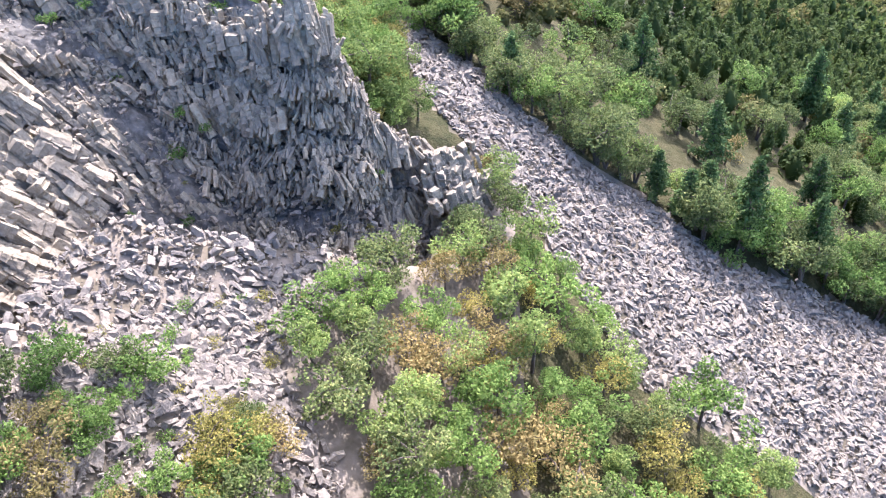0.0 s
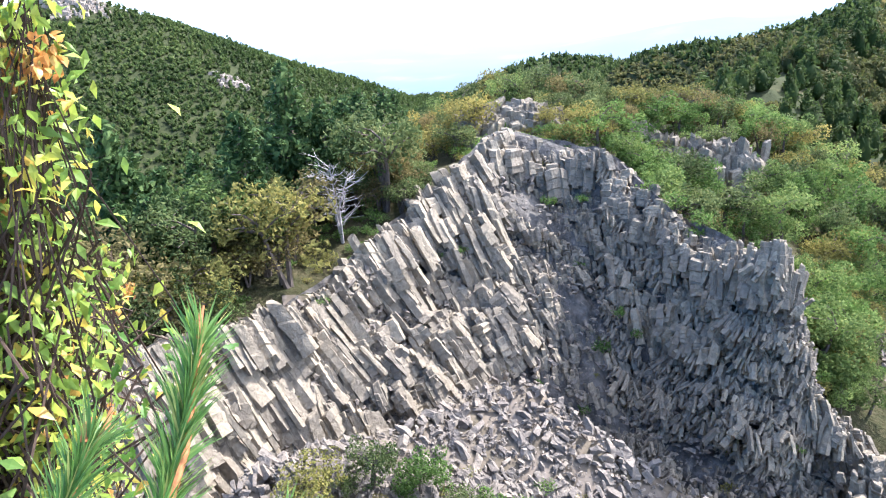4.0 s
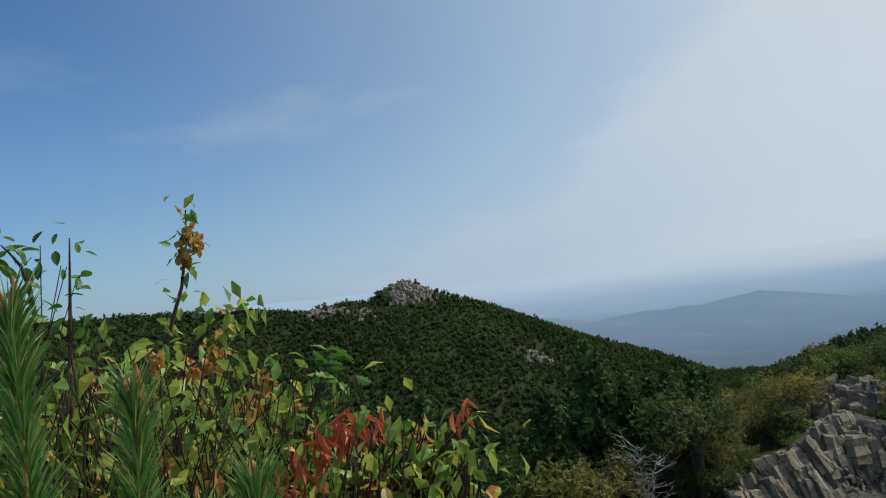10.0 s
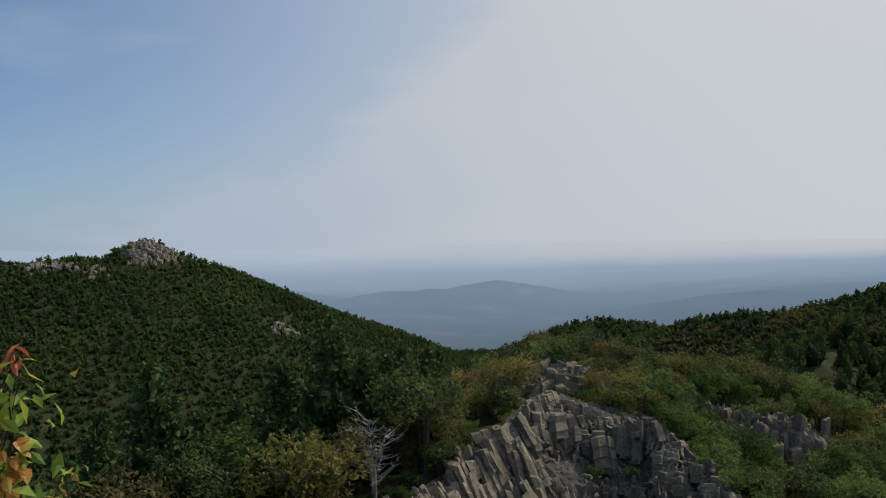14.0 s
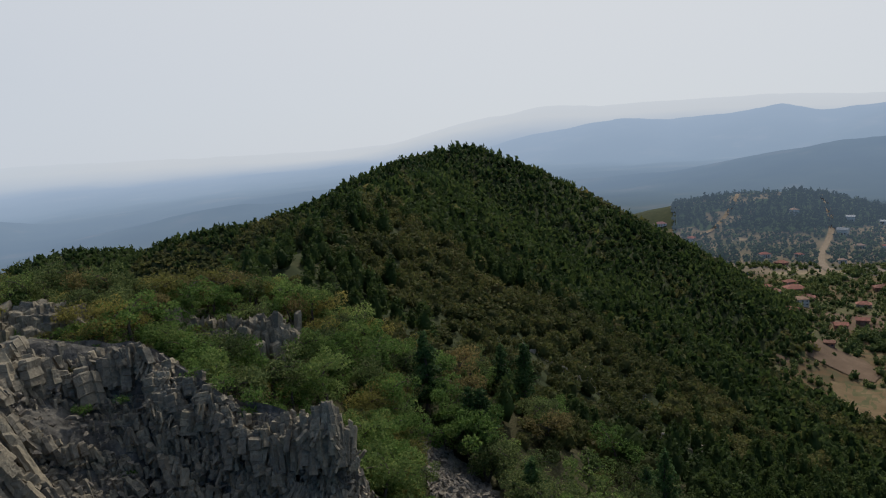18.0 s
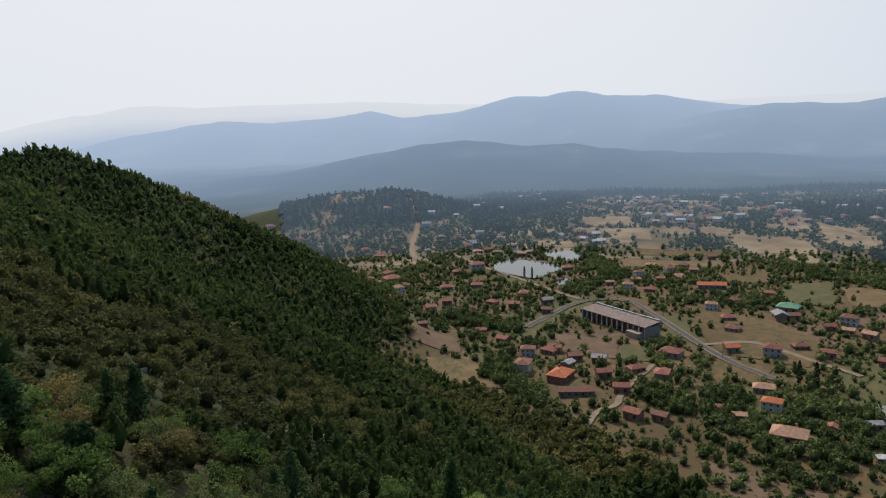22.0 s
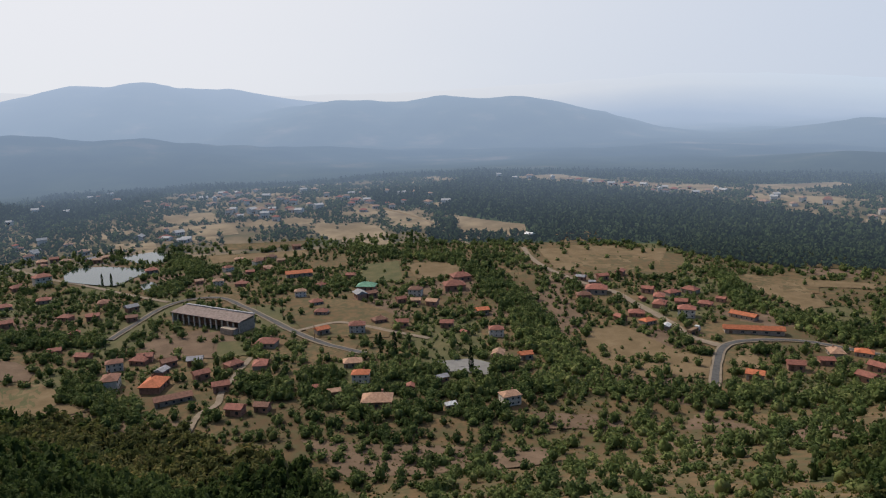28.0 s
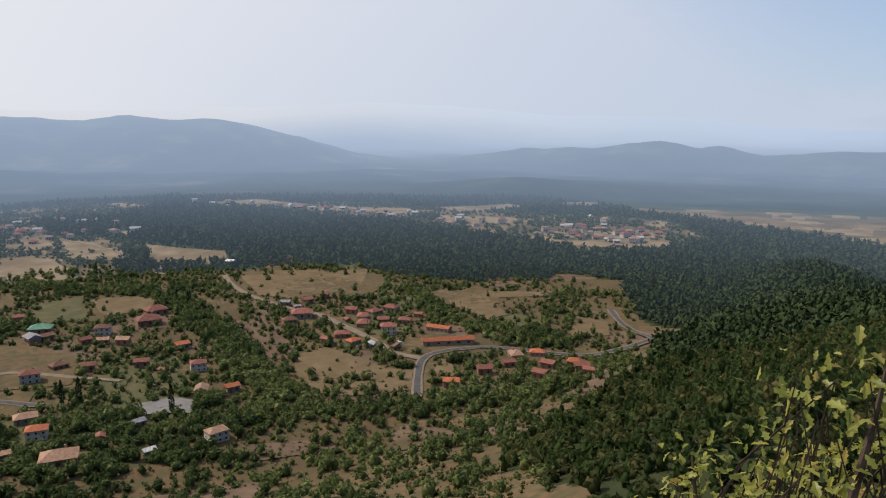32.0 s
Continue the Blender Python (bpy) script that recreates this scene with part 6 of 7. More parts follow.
# hedges and orchards of the upper village and the far hamlets
x, y = candidates(300, 1130, -760, 560, 5.2, fg)
a, r = np.degrees(np.arctan2(x, y)), np.hypot(x, y)
plot, edge = cells(x, y, 46.0)
field = np.zeros(len(x), bool)
for code, poly in FIELDS:
    field |= inside(x, y, poly)
chance = np.where(edge < 5.5, 0.85, np.where(plot > 0.62, 0.75, 0.12))
chance = np.where(a < 80, np.maximum(chance, 0.55), chance)
chance = np.where(field, 0.02, chance)
keep = ~wooded(x, y) & (r >= 640) & (r < 1130) & (a > 56) & (a < 160) & (fg.uniform(0, 1, len(x)) < chance) & clear_of_village(x, y)
x, y = x[keep], y[keep]
wood_mesh("upper_village_trees", "hedges and orchard trees round the upper village", x, y, 3.0 + 4.0 * fg.uniform(0, 1, len(x)) ** 1.5, fg.uniform(0, 1, len(x)) < 0.08, FAR_TREES, (FAR_GREEN, FAR_GREEN), fg)
# thorn scrub on the dry ground below the slope
x, y = candidates(85, 300, -280, 90, 2.7, fg)
plot, edge = cells(x, y, 26.0)
clump = fbm(x, y, 16, 89)
chance = np.where(edge < 2.2, 0.6, np.where(clump > 0.14, 0.75, np.where(plot > 0.8, 0.4, 0.05)))
keep = (np.hypot(x, y) > 110) & ~wooded(x, y) & (fg.uniform(0, 1, len(x)) < chance) & clear_of_village(x, y)
x, y = x[keep], y[keep]
wood_mesh("thorn_scrub", "low green scrub dotted over the dry slope", x, y, 0.7 + 4.6 * fg.uniform(0, 1, len(x)) ** 2.4, np.zeros(len(x), bool), MID_TREES, (ORCHARD, ORCHARD), fg)

# bracken in drifts over the terraces
x, y = candidates(95, 290, -260, 70, 2.3, fg)
drift = fbm(x, y, 24, 97)
keep = (np.hypot(x, y) > 110) & ~wooded(x, y) & (fg.uniform(0, 1, len(x)) < np.clip(2.6 * drift, 0.03, 0.8)) & clear_of_village(x, y)
x, y = x[keep], y[keep]
wood_mesh("bracken", "yellowish green bracken in drifts on the dry terraces", x, y, fg.uniform(0.5, 1.3, len(x)), np.zeros(len(x), bool), FAR_TREES, (FERN, FERN), fg)

# ---- village ----


def plain_mat(name, color, rough=0.8, spread=0.25, scale=0.8):
    m = Mat(name, rough, 0.2)
    lo, hi = tuple(c * (1 - spread) for c in color), tuple(min(1, c * (1 + spread)) for c in color)
    c = m.ramp(m.noise(scale, 5), [(0.35, lo), (0.65, hi)])
    c = m.mix(1.0, c, m.ramp(m.each(False), [(0.0, (0.8, 0.8, 0.8)), (1.0, (1.15, 1.1, 1.08))]), "MULTIPLY")
    return m.color(c).m


ROOFS = {"r": plain_mat("weathered red roof tiles", (0.235, 0.095, 0.068)), "o": plain_mat("bright orange roof tiles", (0.391, 0.128, 0.0595)), "b": plain_mat("old brown roof tiles", (0.187, 0.0935, 0.0638)),
         "t": plain_mat("faded tan roof tiles", (0.323, 0.196, 0.128)), "g": plain_mat("grey roof sheets", (0.238, 0.238, 0.246)), "e": plain_mat("green roof sheets", (0.119, 0.255, 0.17)), "w": plain_mat("pale roof sheets", (0.595, 0.595, 0.578))}
ROOF_WORDS = {"r": "weathered red tiled", "o": "bright orange tiled", "b": "old brown tiled", "t": "faded tan tiled", "g": "grey", "e": "green sheet", "w": "pale sheet"}
PLASTER = plain_mat("pale plaster", (0.55, 0.50, 0.43), 0.9)
STONE_WALL = plain_mat("rough stone wall", (0.30, 0.25, 0.2), 0.95)
BRICK = plain_mat("bare brick wall", (0.30, 0.17, 0.12), 0.95)
PANE = plain_mat("dark window glass", (0.04, 0.045, 0.05), 0.15)
WOOD = plain_mat("weathered wood", (0.16, 0.1, 0.06), 0.85)
METAL = plain_mat("grey metal", (0.3, 0.3, 0.31), 0.5)


def box(x0, x1, y0, y1, z0, z1):
    v = np.array([(x, y, z) for z in (z0, z1) for y in (y0, y1) for x in (x0, x1)], float)
    q = [(0, 2, 3, 1), (4, 5, 7, 6), (0, 1, 5, 4), (1, 3, 7, 5), (3, 2, 6, 7), (2, 0, 4, 6)]
    return v, np.array([t for a, b, c, d in q for t in ((a, b, c), (a, c, d))])


def hip_roof(lx, ly, z, rise, over=0.5, gable=False):
    """A tiled roof with eaves that have thickness; ridge along x."""
    x, y = lx / 2 + over, ly / 2 + over
    rx = x if gable else max(0.2, x - y * 0.9)
    v = []
    for dz in (0.0, 0.22):
        v += [(-x, -y, z + dz), (x, -y, z + dz), (x, y, z + dz), (-x, y, z + dz)]
    v += [(-rx, 0, z + rise + 0.22), (rx, 0, z + rise + 0.22)]
    q = [(0, 3, 2, 1), (0, 1, 5, 4), (1, 2, 6, 5), (2, 3, 7, 6), (3, 0, 4, 7), (4, 5, 9, 8), (6, 7, 8, 9)]
    f = [t for a, b, c, d in q for t in ((a, b, c), (a, c, d))] + [(5, 6, 9), (7, 4, 8)]
    return np.array(v, float), np.array(f)


def house(lx, ly, storeys, roof, wall, gable, bare=False):
    """A village house: walls, overhanging tiled roof, chimney, door and windows."""
    words = ROOF_WORDS[roof]
    label = ("long low farm building with a %s roof" if lx > 13 else "small village house with a %s roof") % words
    ob = thing("barn" if lx > 13 else "house", (0, 0, 0), label, "barn" if lx > 13 else "house", "village houses")
    h = 2.7 * storeys
    part("wall", mesh_from("wall", *box(-lx / 2, lx / 2, -ly / 2, ly / 2, -2.5, h), [wall]), ob)
    top = part("roof", mesh_from("roof", *hip_roof(lx, ly, h, ly * 0.27, gable=gable), [ROOFS[roof]]), ob)
    if lx <= 13 and not bare:
        part("chimney", mesh_from("chimney", *box(-0.35, 0.35, -0.35, 0.35, 0, 1.6), [BRICK]), top, m=pose(lx * 0.18, ly * 0.16, h + ly * 0.15))
    win = mesh_from("window", *merge([box(-0.5, 0.5, -0.06, 0.06, 0, 1.1)]), [PANE])
    n = max(2, int(lx / 3.2))
    for s in range(storeys):
        for k in range(n):
            for side in (-1, 1):
                if s == 0 and k == 0 and side == -1:
                    continue
                part("window", win, ob, m=pose(-lx / 2 + lx * (k + 0.5) / n, side * (ly / 2 + 0.02), 0.9 + 2.7 * s))
    part("door", mesh_from("door", *box(-0.5, 0.5, -0.07, 0.07, 0, 2.05), [WOOD]), ob, m=pose(-lx / 2 + lx * 0.5 / n, -ly / 2 - 0.02, 0.0))
    return ob


# upper-village roofs and walls get the same painted, glowing haze
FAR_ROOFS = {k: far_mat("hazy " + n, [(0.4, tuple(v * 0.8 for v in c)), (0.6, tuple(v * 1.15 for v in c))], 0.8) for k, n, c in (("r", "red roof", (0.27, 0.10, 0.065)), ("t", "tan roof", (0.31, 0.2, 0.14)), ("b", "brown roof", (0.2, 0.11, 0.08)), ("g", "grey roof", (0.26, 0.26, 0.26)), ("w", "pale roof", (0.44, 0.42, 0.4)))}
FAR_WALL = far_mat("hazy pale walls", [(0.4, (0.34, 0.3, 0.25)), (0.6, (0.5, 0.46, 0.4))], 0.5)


def far_house(lx, ly, roof, wall_h):
    """A house of the upper village: walls, an overhanging roof, a door and two windows."""
    ob = thing("house", (0, 0, 0), "small distant village house with a %s roof" % ROOF_WORDS[roof], "house", "village houses")
    part("wall", mesh_from("wall", *box(-lx / 2, lx / 2, -ly / 2, ly / 2, -2.5, wall_h), [FAR_WALL]), ob)
    part("roof", mesh_from("roof", *hip_roof(lx, ly, wall_h, ly * 0.27, gable=roof in "gw"), [FAR_ROOFS[roof]]), ob)
    for wx in (-0.25, 0.25):
        part("window", FAR_WINDOW, ob, m=pose(wx * lx, -ly / 2 - 0.02, 1.0))
    part("door", FAR_DOOR, ob, m=pose(0, -ly / 2 - 0.02, 0))
    return ob


FAR_WINDOW = mesh_from("window", *box(-0.5, 0.5, -0.06, 0.06, 0, 1.1), [PANE])
FAR_DOOR = mesh_from("door", *box(-0.5, 0.5, -0.07, 0.07, 0, 2.05), [WOOD])
house_patterns = {}
vg = np.random.default_rng(61)
for hx, hy, ln, roof in HOUSES:
    ln *= 0.8
    kind_ = "long" if ln > 13 else ("shed" if ln < 6.5 or roof in "gw" else "home")
    wall_key = int(vg.integers(3))
    key = (kind_, roof, wall_key if kind_ == "home" else 0)
    turn = math.atan2(-hx, hy) + vg.normal(0, 0.35) + (math.pi / 2 if vg.uniform() < 0.2 and kind_ != "long" else 0)
    z = hz(hx, hy) - 0.1
    size = ln / {"long": 18.0, "home": 10.0, "shed": 6.0}[kind_]
    m = Matrix.LocRotScale((hx, hy, z), Euler((0, 0, turn)), (size, size * (0.55 if ln > 25 else 1.0), size * (0.55 if ln > 25 else 1.0)))
    if math.hypot(hx, hy) > 640:
        wide = vg.uniform(0.62, 0.85) * ln
        far_house(ln, wide, roof if roof in FAR_ROOFS else "t", vg.choice((2.7, 2.9, 5.0))).matrix_basis = Matrix.LocRotScale((hx, hy, z), Euler((0, 0, turn)), None)
        continue
    if key not in house_patterns:
        wall = (PLASTER, STONE_WALL, BRICK)[wall_key]
        if kind_ == "long":
            ob = house(18, 6.5, 1, roof, STONE_WALL, True)
        elif kind_ == "shed":
            ob = house(6, 4.5, 1, roof, wall, True, True)
        else:
            ob = house(10, 7.5, 2 if wall_key == 0 else 1, roof, wall, False)
        ob.matrix_basis = m
        house_patterns[key] = ob
    else:
        src = house_patterns[key]
        k = src.scale
        copy_thing(src, m @ Matrix.Diagonal((1 / k[0], 1 / k[1], 1 / k[2], 1)))

# the long hall with open bays and a low-pitched rusty roof
hall = thing("hall", (HALL[0], HALL[1], hz(*HALL) - 0.2), "long derelict hall with dark open bays and rusty roof", "hall", turn=radians(50.5))
L, D, Hh = 50.0, 11.0, 5.6
RUST = plain_mat("rusty roof sheets", (0.16, 0.125, 0.11), 0.8, 0.35)
part("back_wall", mesh_from("back_wall", *box(-L / 2, L / 2, -D / 2, -D / 2 + 0.4, -1, Hh + 1.2), [PLASTER]), hall)
part("end_wall", mesh_from("end_wall", *box(-L / 2, -L / 2 + 0.4, -D / 2, D / 2, -1, Hh), [STONE_WALL]), hall)
part("end_wall", mesh_from("end_wall", *box(L / 2 - 0.4, L / 2, -D / 2, D / 2, -1, Hh), [PLASTER]), hall)
part("inner_wall", mesh_from("inner_wall", *box(-L / 2 + 0.4, L / 2 - 0.4, 0.3, 0.6, -1, Hh - 0.2), [BRICK]), hall)
sv, sf = box(-L / 2 - 0.4, L / 2 + 0.4, -D / 2 - 0.4, D / 2 + 0.6, Hh, Hh + 0.3)
sv[:, 2] += np.where(sv[:, 1] < 0, 1.4, 0.0)
part("roof", mesh_from("roof", sv, sf, [RUST]), hall)
part("parapet", mesh_from("parapet", *box(-L / 2, L / 2, -D / 2 - 0.8, -D / 2 + 0.4, Hh + 1.3, Hh + 2.2), [METAL]), hall)
pillar = mesh_from("pillar", *box(-0.35, 0.35, -0.3, 0.3, -1, Hh), [PLASTER])
for k in range(13):
    part("pillar", pillar, hall, m=pose(-L / 2 + 0.5 + k * (L - 1) / 12, D / 2 - 0.2, 0))
part("annex", mesh_from("annex", *box(-L / 2 + 1, -L / 2 + 10, D / 2 + 0.2, D / 2 + 4, -1, 2.8), [STONE_WALL]), hall)

# poplars
POPLAR = leaf_mat("poplar leaves", [(0.0, (0.015, 0.032, 0.012)), (1.0, (0.045, 0.075, 0.028))])


def poplar(seed):
    g = np.random.default_rng(seed)
    wood = tube([(0, 0, -0.3), (0, 0, 5), (0, 0, 10.5)], [0.22, 0.14, 0.03], 6)
    z = g.uniform(0.08, 1.0, 620)
    rad = 1.15 * np.sin(np.pi * np.clip(z, 0.05, 0.97) ** 0.8) ** 0.6 * g.uniform(0.5, 1.0, 620)
    a = g.uniform(0, 6.28, 620)
    return wood, leaf_cards(g, np.stack([rad * np.cos(a), rad * np.sin(a), z * 11], -1), 0.3, 0.0)


pop = None
for px_, py_, s in ((322, -32, 1.0), (318, -38, 1.12), (287, -67, 1.1), (491, 84, 0.8), (504, 134, 0.8), (503, 128, 0.8), (570, 102, 0.9), (470, -125, 0.8), (463, -122, 0.9), (475, -118, 0.85), (600, 150, 0.8), (608, 145, 0.8)):
    m = Matrix.LocRotScale((px_, py_, hz(px_, py_) - 0.1), Euler((0, 0, s * 9)), (s, s, s))
    if pop is None:
        wood, leaves = poplar(3)
        pop = stand("poplar", wood, leaves, POPLAR, "tall slim dark green poplar in the village", "tree", "poplars")
        pop.matrix_basis = m
        first = s
    else:
        copy_thing(pop, m @ Matrix.Diagonal((1 / first, 1 / first, 1 / first, 1)))

# a lorry parked on the dusty street
lorry = thing("lorry", (311, -186, hz(311, -186) + 0.5), "dark lorry with a pale cab parked on the street", "lorry", turn=radians(-60))
part("bed", mesh_from("bed", *box(-4.5, 2.2, -1.2, 1.2, 0.9, 2.3), [WOOD]), lorry)
part("cab", mesh_from("cab", *merge([box(2.5, 4.4, -1.15, 1.15, 0.7, 2.0), box(2.5, 4.0, -1.1, 1.1, 2.0, 2.9)]), [ROOFS["w"]]), lorry)
tyre_v, tyre_f = tube([(0, -0.18, 0), (0, 0.18, 0)], [0.5, 0.5], 12)
wheel = mesh_from("wheel", *merge([(tyre_v, tyre_f), tube([(0, -0.19, 0), (0, -0.18, 0), (0, 0.18, 0), (0, 0.19, 0)], [0.01, 0.48, 0.48, 0.01], 12)]), [PANE])
for wx in (-3.2, -1.8, 3.4):
    for wy in (-1.1, 1.1):
        part("wheel", wheel, lorry, m=pose(wx, wy, 0.5))

# wooden power poles along the street
POLE = mesh_from("post", *tube([(0, 0, -0.5), (0, 0, 8.0)], [0.14, 0.1], 8), [WOOD])
ARM = mesh_from("crossarm", *box(-0.8, 0.8, -0.06, 0.06, 7.3, 7.45), [WOOD])
for x, y in ((372, -178), (345, -188), (318, -190), (392, 14), (420, 30), (352, -2), (430, -130), (455, -140)):
    ob = thing("power_pole", (x, y, hz(x, y)), "tall weathered wooden power pole beside the street", "pole", "power poles", turn=0.4)
    part("post", POLE, ob)
    part("crossarm", ARM, ob)

# ---- shrubs within arm's reach ----


def leaf_blade(length, width, lobes=0, fold=0.25, curl=0.25, bits=5):
    """One leaf along +x: a folded, curling blade, plain or lobed."""
    v, f = [], []
    for k in range(bits + 1):
        t = k / bits
        w = width * 0.5 * math.sin(math.pi * min(1, max(0.02, t)) ** 0.85) ** 0.8
        if lobes:
            w *= 1.0 if k % 2 else 0.5
            w *= 0.55 + 0.7 * t
        z = -curl * length * t * t
        v += [(length * t, 0, z), (length * (t + (0.05 if lobes and k % 2 else 0)), w, z + fold * w), (length * (t + (0.05 if lobes and k % 2 else 0)), -w, z + fold * w)]
    for k in range(bits):
        a, b = 3 * k, 3 * k + 3
        f += [(a, b, b + 1), (a, b + 1, a + 1), (a, a + 2, b + 2), (a, b + 2, b)]
    return np.array(v, float), np.array(f)


def near_leaf_mat(name, stops, through_=0.45):
    m = Mat(name, 0.42, 0.4)
    c = m.ramp(m.each(True), stops)
    c = m.mix(m.math("MULTIPLY", m.ramp(m.noise(70, 4), [(0.45, (0, 0, 0)), (0.75, (1, 1, 1))]), 0.2), c, (0.2, 0.15, 0.03))
    m.color(c).bump(m.noise(160, 3), 0.25, 0.002)
    d = m.n("ShaderNodeBsdfTranslucent")
    m.link(c, d.inputs["Color"])
    s = m.n("ShaderNodeMixShader", Fac=through_)
    m.link(m.b.outputs[0], s.inputs[1])
    m.link(d.outputs[0], s.inputs[2])
    m.link(s.outputs[0], m.t.nodes["Material Output"].inputs["Surface"])
    return m.m


HORNBEAM = near_leaf_mat("hornbeam leaves", [(0.0, (0.138, 0.248, 0.0442)), (0.55, (0.304, 0.414, 0.0621)), (0.82, (0.497, 0.524, 0.0828)), (0.95, (0.635, 0.469, 0.0828)), (1.0, (0.552, 0.248, 0.069))])
OAKLEAF = near_leaf_mat("young oak leaves", [(0.0, (0.052, 0.143, 0.026)), (0.7, (0.13, 0.273, 0.039)), (1.0, (0.26, 0.338, 0.065))])
OAKLEAF_DULL = near_leaf_mat("dull oak leaves", [(0.0, (0.213, 0.24, 0.0495)), (0.6, (0.4, 0.396, 0.077)), (0.9, (0.525, 0.456, 0.11)), (1.0, (0.475, 0.3, 0.077))], 0.55)
DRYLEAF = near_leaf_mat("dry rust-red leaves", [(0.0, (0.375, 0.075, 0.03)), (1.0, (0.75, 0.195, 0.0675))], 0.3)
SEEDS = near_leaf_mat("orange seed clusters", [(0.0, (0.42, 0.17, 0.04)), (0.6, (0.60, 0.29, 0.07)), (1.0, (0.45, 0.36, 0.10))], 0.4)
NEEDLES = near_leaf_mat("long pine needles", [(0.0, (0.07, 0.16, 0.035)), (0.6, (0.14, 0.28, 0.06)), (0.9, (0.26, 0.38, 0.10)), (1.0, (0.42, 0.36, 0.12))], 0.4)
SHOOT = plain_mat("orange-brown pine shoot", (0.34, 0.15, 0.06), 0.7, 0.35, 120)
TWIG = plain_mat("dark twig bark", (0.075, 0.05, 0.035), 0.85, 0.35, 60)
EYE_WEST = Vector((-0.20, -0.02, 0.16))
EYE_START = Vector((0.0, -0.28, 0.0))


def near(az, el, d, eye=EYE_WEST):
    x, y, z = at(az, 1.0, el)
    w = Vector((x, y, z)).normalized() * d
    return np.array(eye + w)


def leaves_along(g, line, n, blades, hang=0.6, spread=0.02):
    """Poses of leaves set along a twig, drooping a little."""
    line = np.array(line)
    u = g.uniform(0.15, 1, n) * (len(line) - 1)
    k = np.minimum(u.astype(int), len(line) - 2)
    p = line[k] + (line[k + 1] - line[k]) * (u - k)[:, None] + g.normal(0, spread, (n, 3))
    d = g.normal(0, 1, (n, 3))
    d[:, 2] -= hang
    d /= np.linalg.norm(d, axis=1, keepdims=True)
    up = g.normal(0, 0.6, (n, 3))
    up[:, 2] += 1
    side = np.cross(up, d)
    side /= np.linalg.norm(side, axis=1, keepdims=True)
    nrm = np.cross(d, side)
    s = g.uniform(0.65, 1.2, n)[:, None]
    fr = np.zeros((n, 4, 4))
    fr[:, :3, 0], fr[:, :3, 1], fr[:, :3, 2], fr[:, :3, 3] = d * s, side * s, nrm * s, p
    fr[:, 3, 3] = 1
    return fr


def bend(g, a, b, n=6, sway=0.04):
    a, b = np.array(a), np.array(b)
    t = np.linspace(0, 1, n)[:, None]
    p = a + (b - a) * t + g.normal(0, sway * np.linalg.norm(b - a), (n, 3)) * np.sin(np.pi * t)
    return p


def shrub(name, label, root, leaders, fill, blades, leaf_material, seed, per=16, hang=0.6, twig_r=0.004):
    """A shrub: stems from the root, twigs at given ends and a fill of leafy side twigs."""
    g = np.random.default_rng(seed)
    ob = thing(name, tuple(root), label, "shrub")
    wood, frs = [], []
    hub = np.array(root) + (0.0, 0.0, 0.35)
    wood.append(tube([np.array(root) - (0, 0, 0.3), np.array(root) + (0.03, 0.02, 0.2), hub], [0.03, 0.026, 0.02], 8))
    for line in leaders:
        p = np.concatenate([bend(g, hub, line[0], 5), along(np.array(line), 6)[1:]])
        wood.append(tube(p, np.linspace(twig_r * 2.6, twig_r * 0.3, len(p)), 6))
        frs.append(leaves_along(g, p[len(p) // 2:], per * 2, blades, hang))
    for end in fill:
        start = hub + (np.array(end) - hub) * g.uniform(0.3, 0.6) + g.normal(0, 0.05, 3)
        p = bend(g, start, end, 5, 0.08)
        wood.append(tube(p, np.linspace(twig_r, twig_r * 0.25, 5), 4))
        frs.append(leaves_along(g, p, per, blades, hang, 0.03))
    fr = np.concatenate(frs)
    far_ = np.clip(np.linalg.norm(fr[:, :3, 3] - np.array(EYE_WEST), axis=1) / 0.8, 0.9, 1.45)
    if name == "hornbeam_shrub":
        fr[:, :3, :3] *= far_[:, None, None]
    local = np.array(root)
    fr[:, :3, 3] -= local
    wv, wf = merge(wood)
    part("stem", mesh_from("stem", wv - local, wf, [TWIG]), ob)
    lv = part("leaves", scatter_mesh("leaves", blades, g.integers(0, len(blades), len(fr)), fr, [leaf_material]), ob)
    tagged(lv, kind="stuff")
    return ob


ng = np.random.default_rng(91)
LONG = [leaf_blade(0.0235, 0.0122, 0, f, c, 2) for f, c in ((0.25, 0.2), (0.4, 0.45), (0.1, 0.6))]
LOBED = [leaf_blade(0.032, 0.024, 1, f, c, 8) for f, c in ((0.2, 0.15), (0.35, 0.35))]
TINY = [leaf_blade(0.026, 0.013, 0, 0.2, 0.15), leaf_blade(0.03, 0.014, 0, 0.3, 0.3)]
fill = []
while len(fill) < 560:
    az, el = ng.uniform(-64, -27), ng.uniform(-46, 2)
    top = np.interp(az, [-64, -55, -46, -40, -35, -31, -27], [2, 1, 0, -1.5, -2, -6, -12])
    if el < top and az < np.interp(el, [-46, -22, -16, 0], [-38, -37, -31, -29]):
        fill.append(near(az, el, ng.uniform(0.95, 1.55)))
while len(fill) < 1150:
    az, el = ng.uniform(-62, -28), ng.uniform(-18, 1)
    top = np.interp(az, [-64, -55, -46, -40, -35, -31, -27], [1, 0, -0.5, -1.5, -2, -6, -12])
    if el < top:
        fill.append(near(az, el, ng.uniform(1.0, 1.6)))
while len(fill) < 1340:
    az, el = ng.uniform(-29, -19), ng.uniform(-18, -9)
    if el < -8 - 0.35 * (-19 - az) * 0.4:
        fill.append(near(az, el, ng.uniform(0.72, 0.82)))
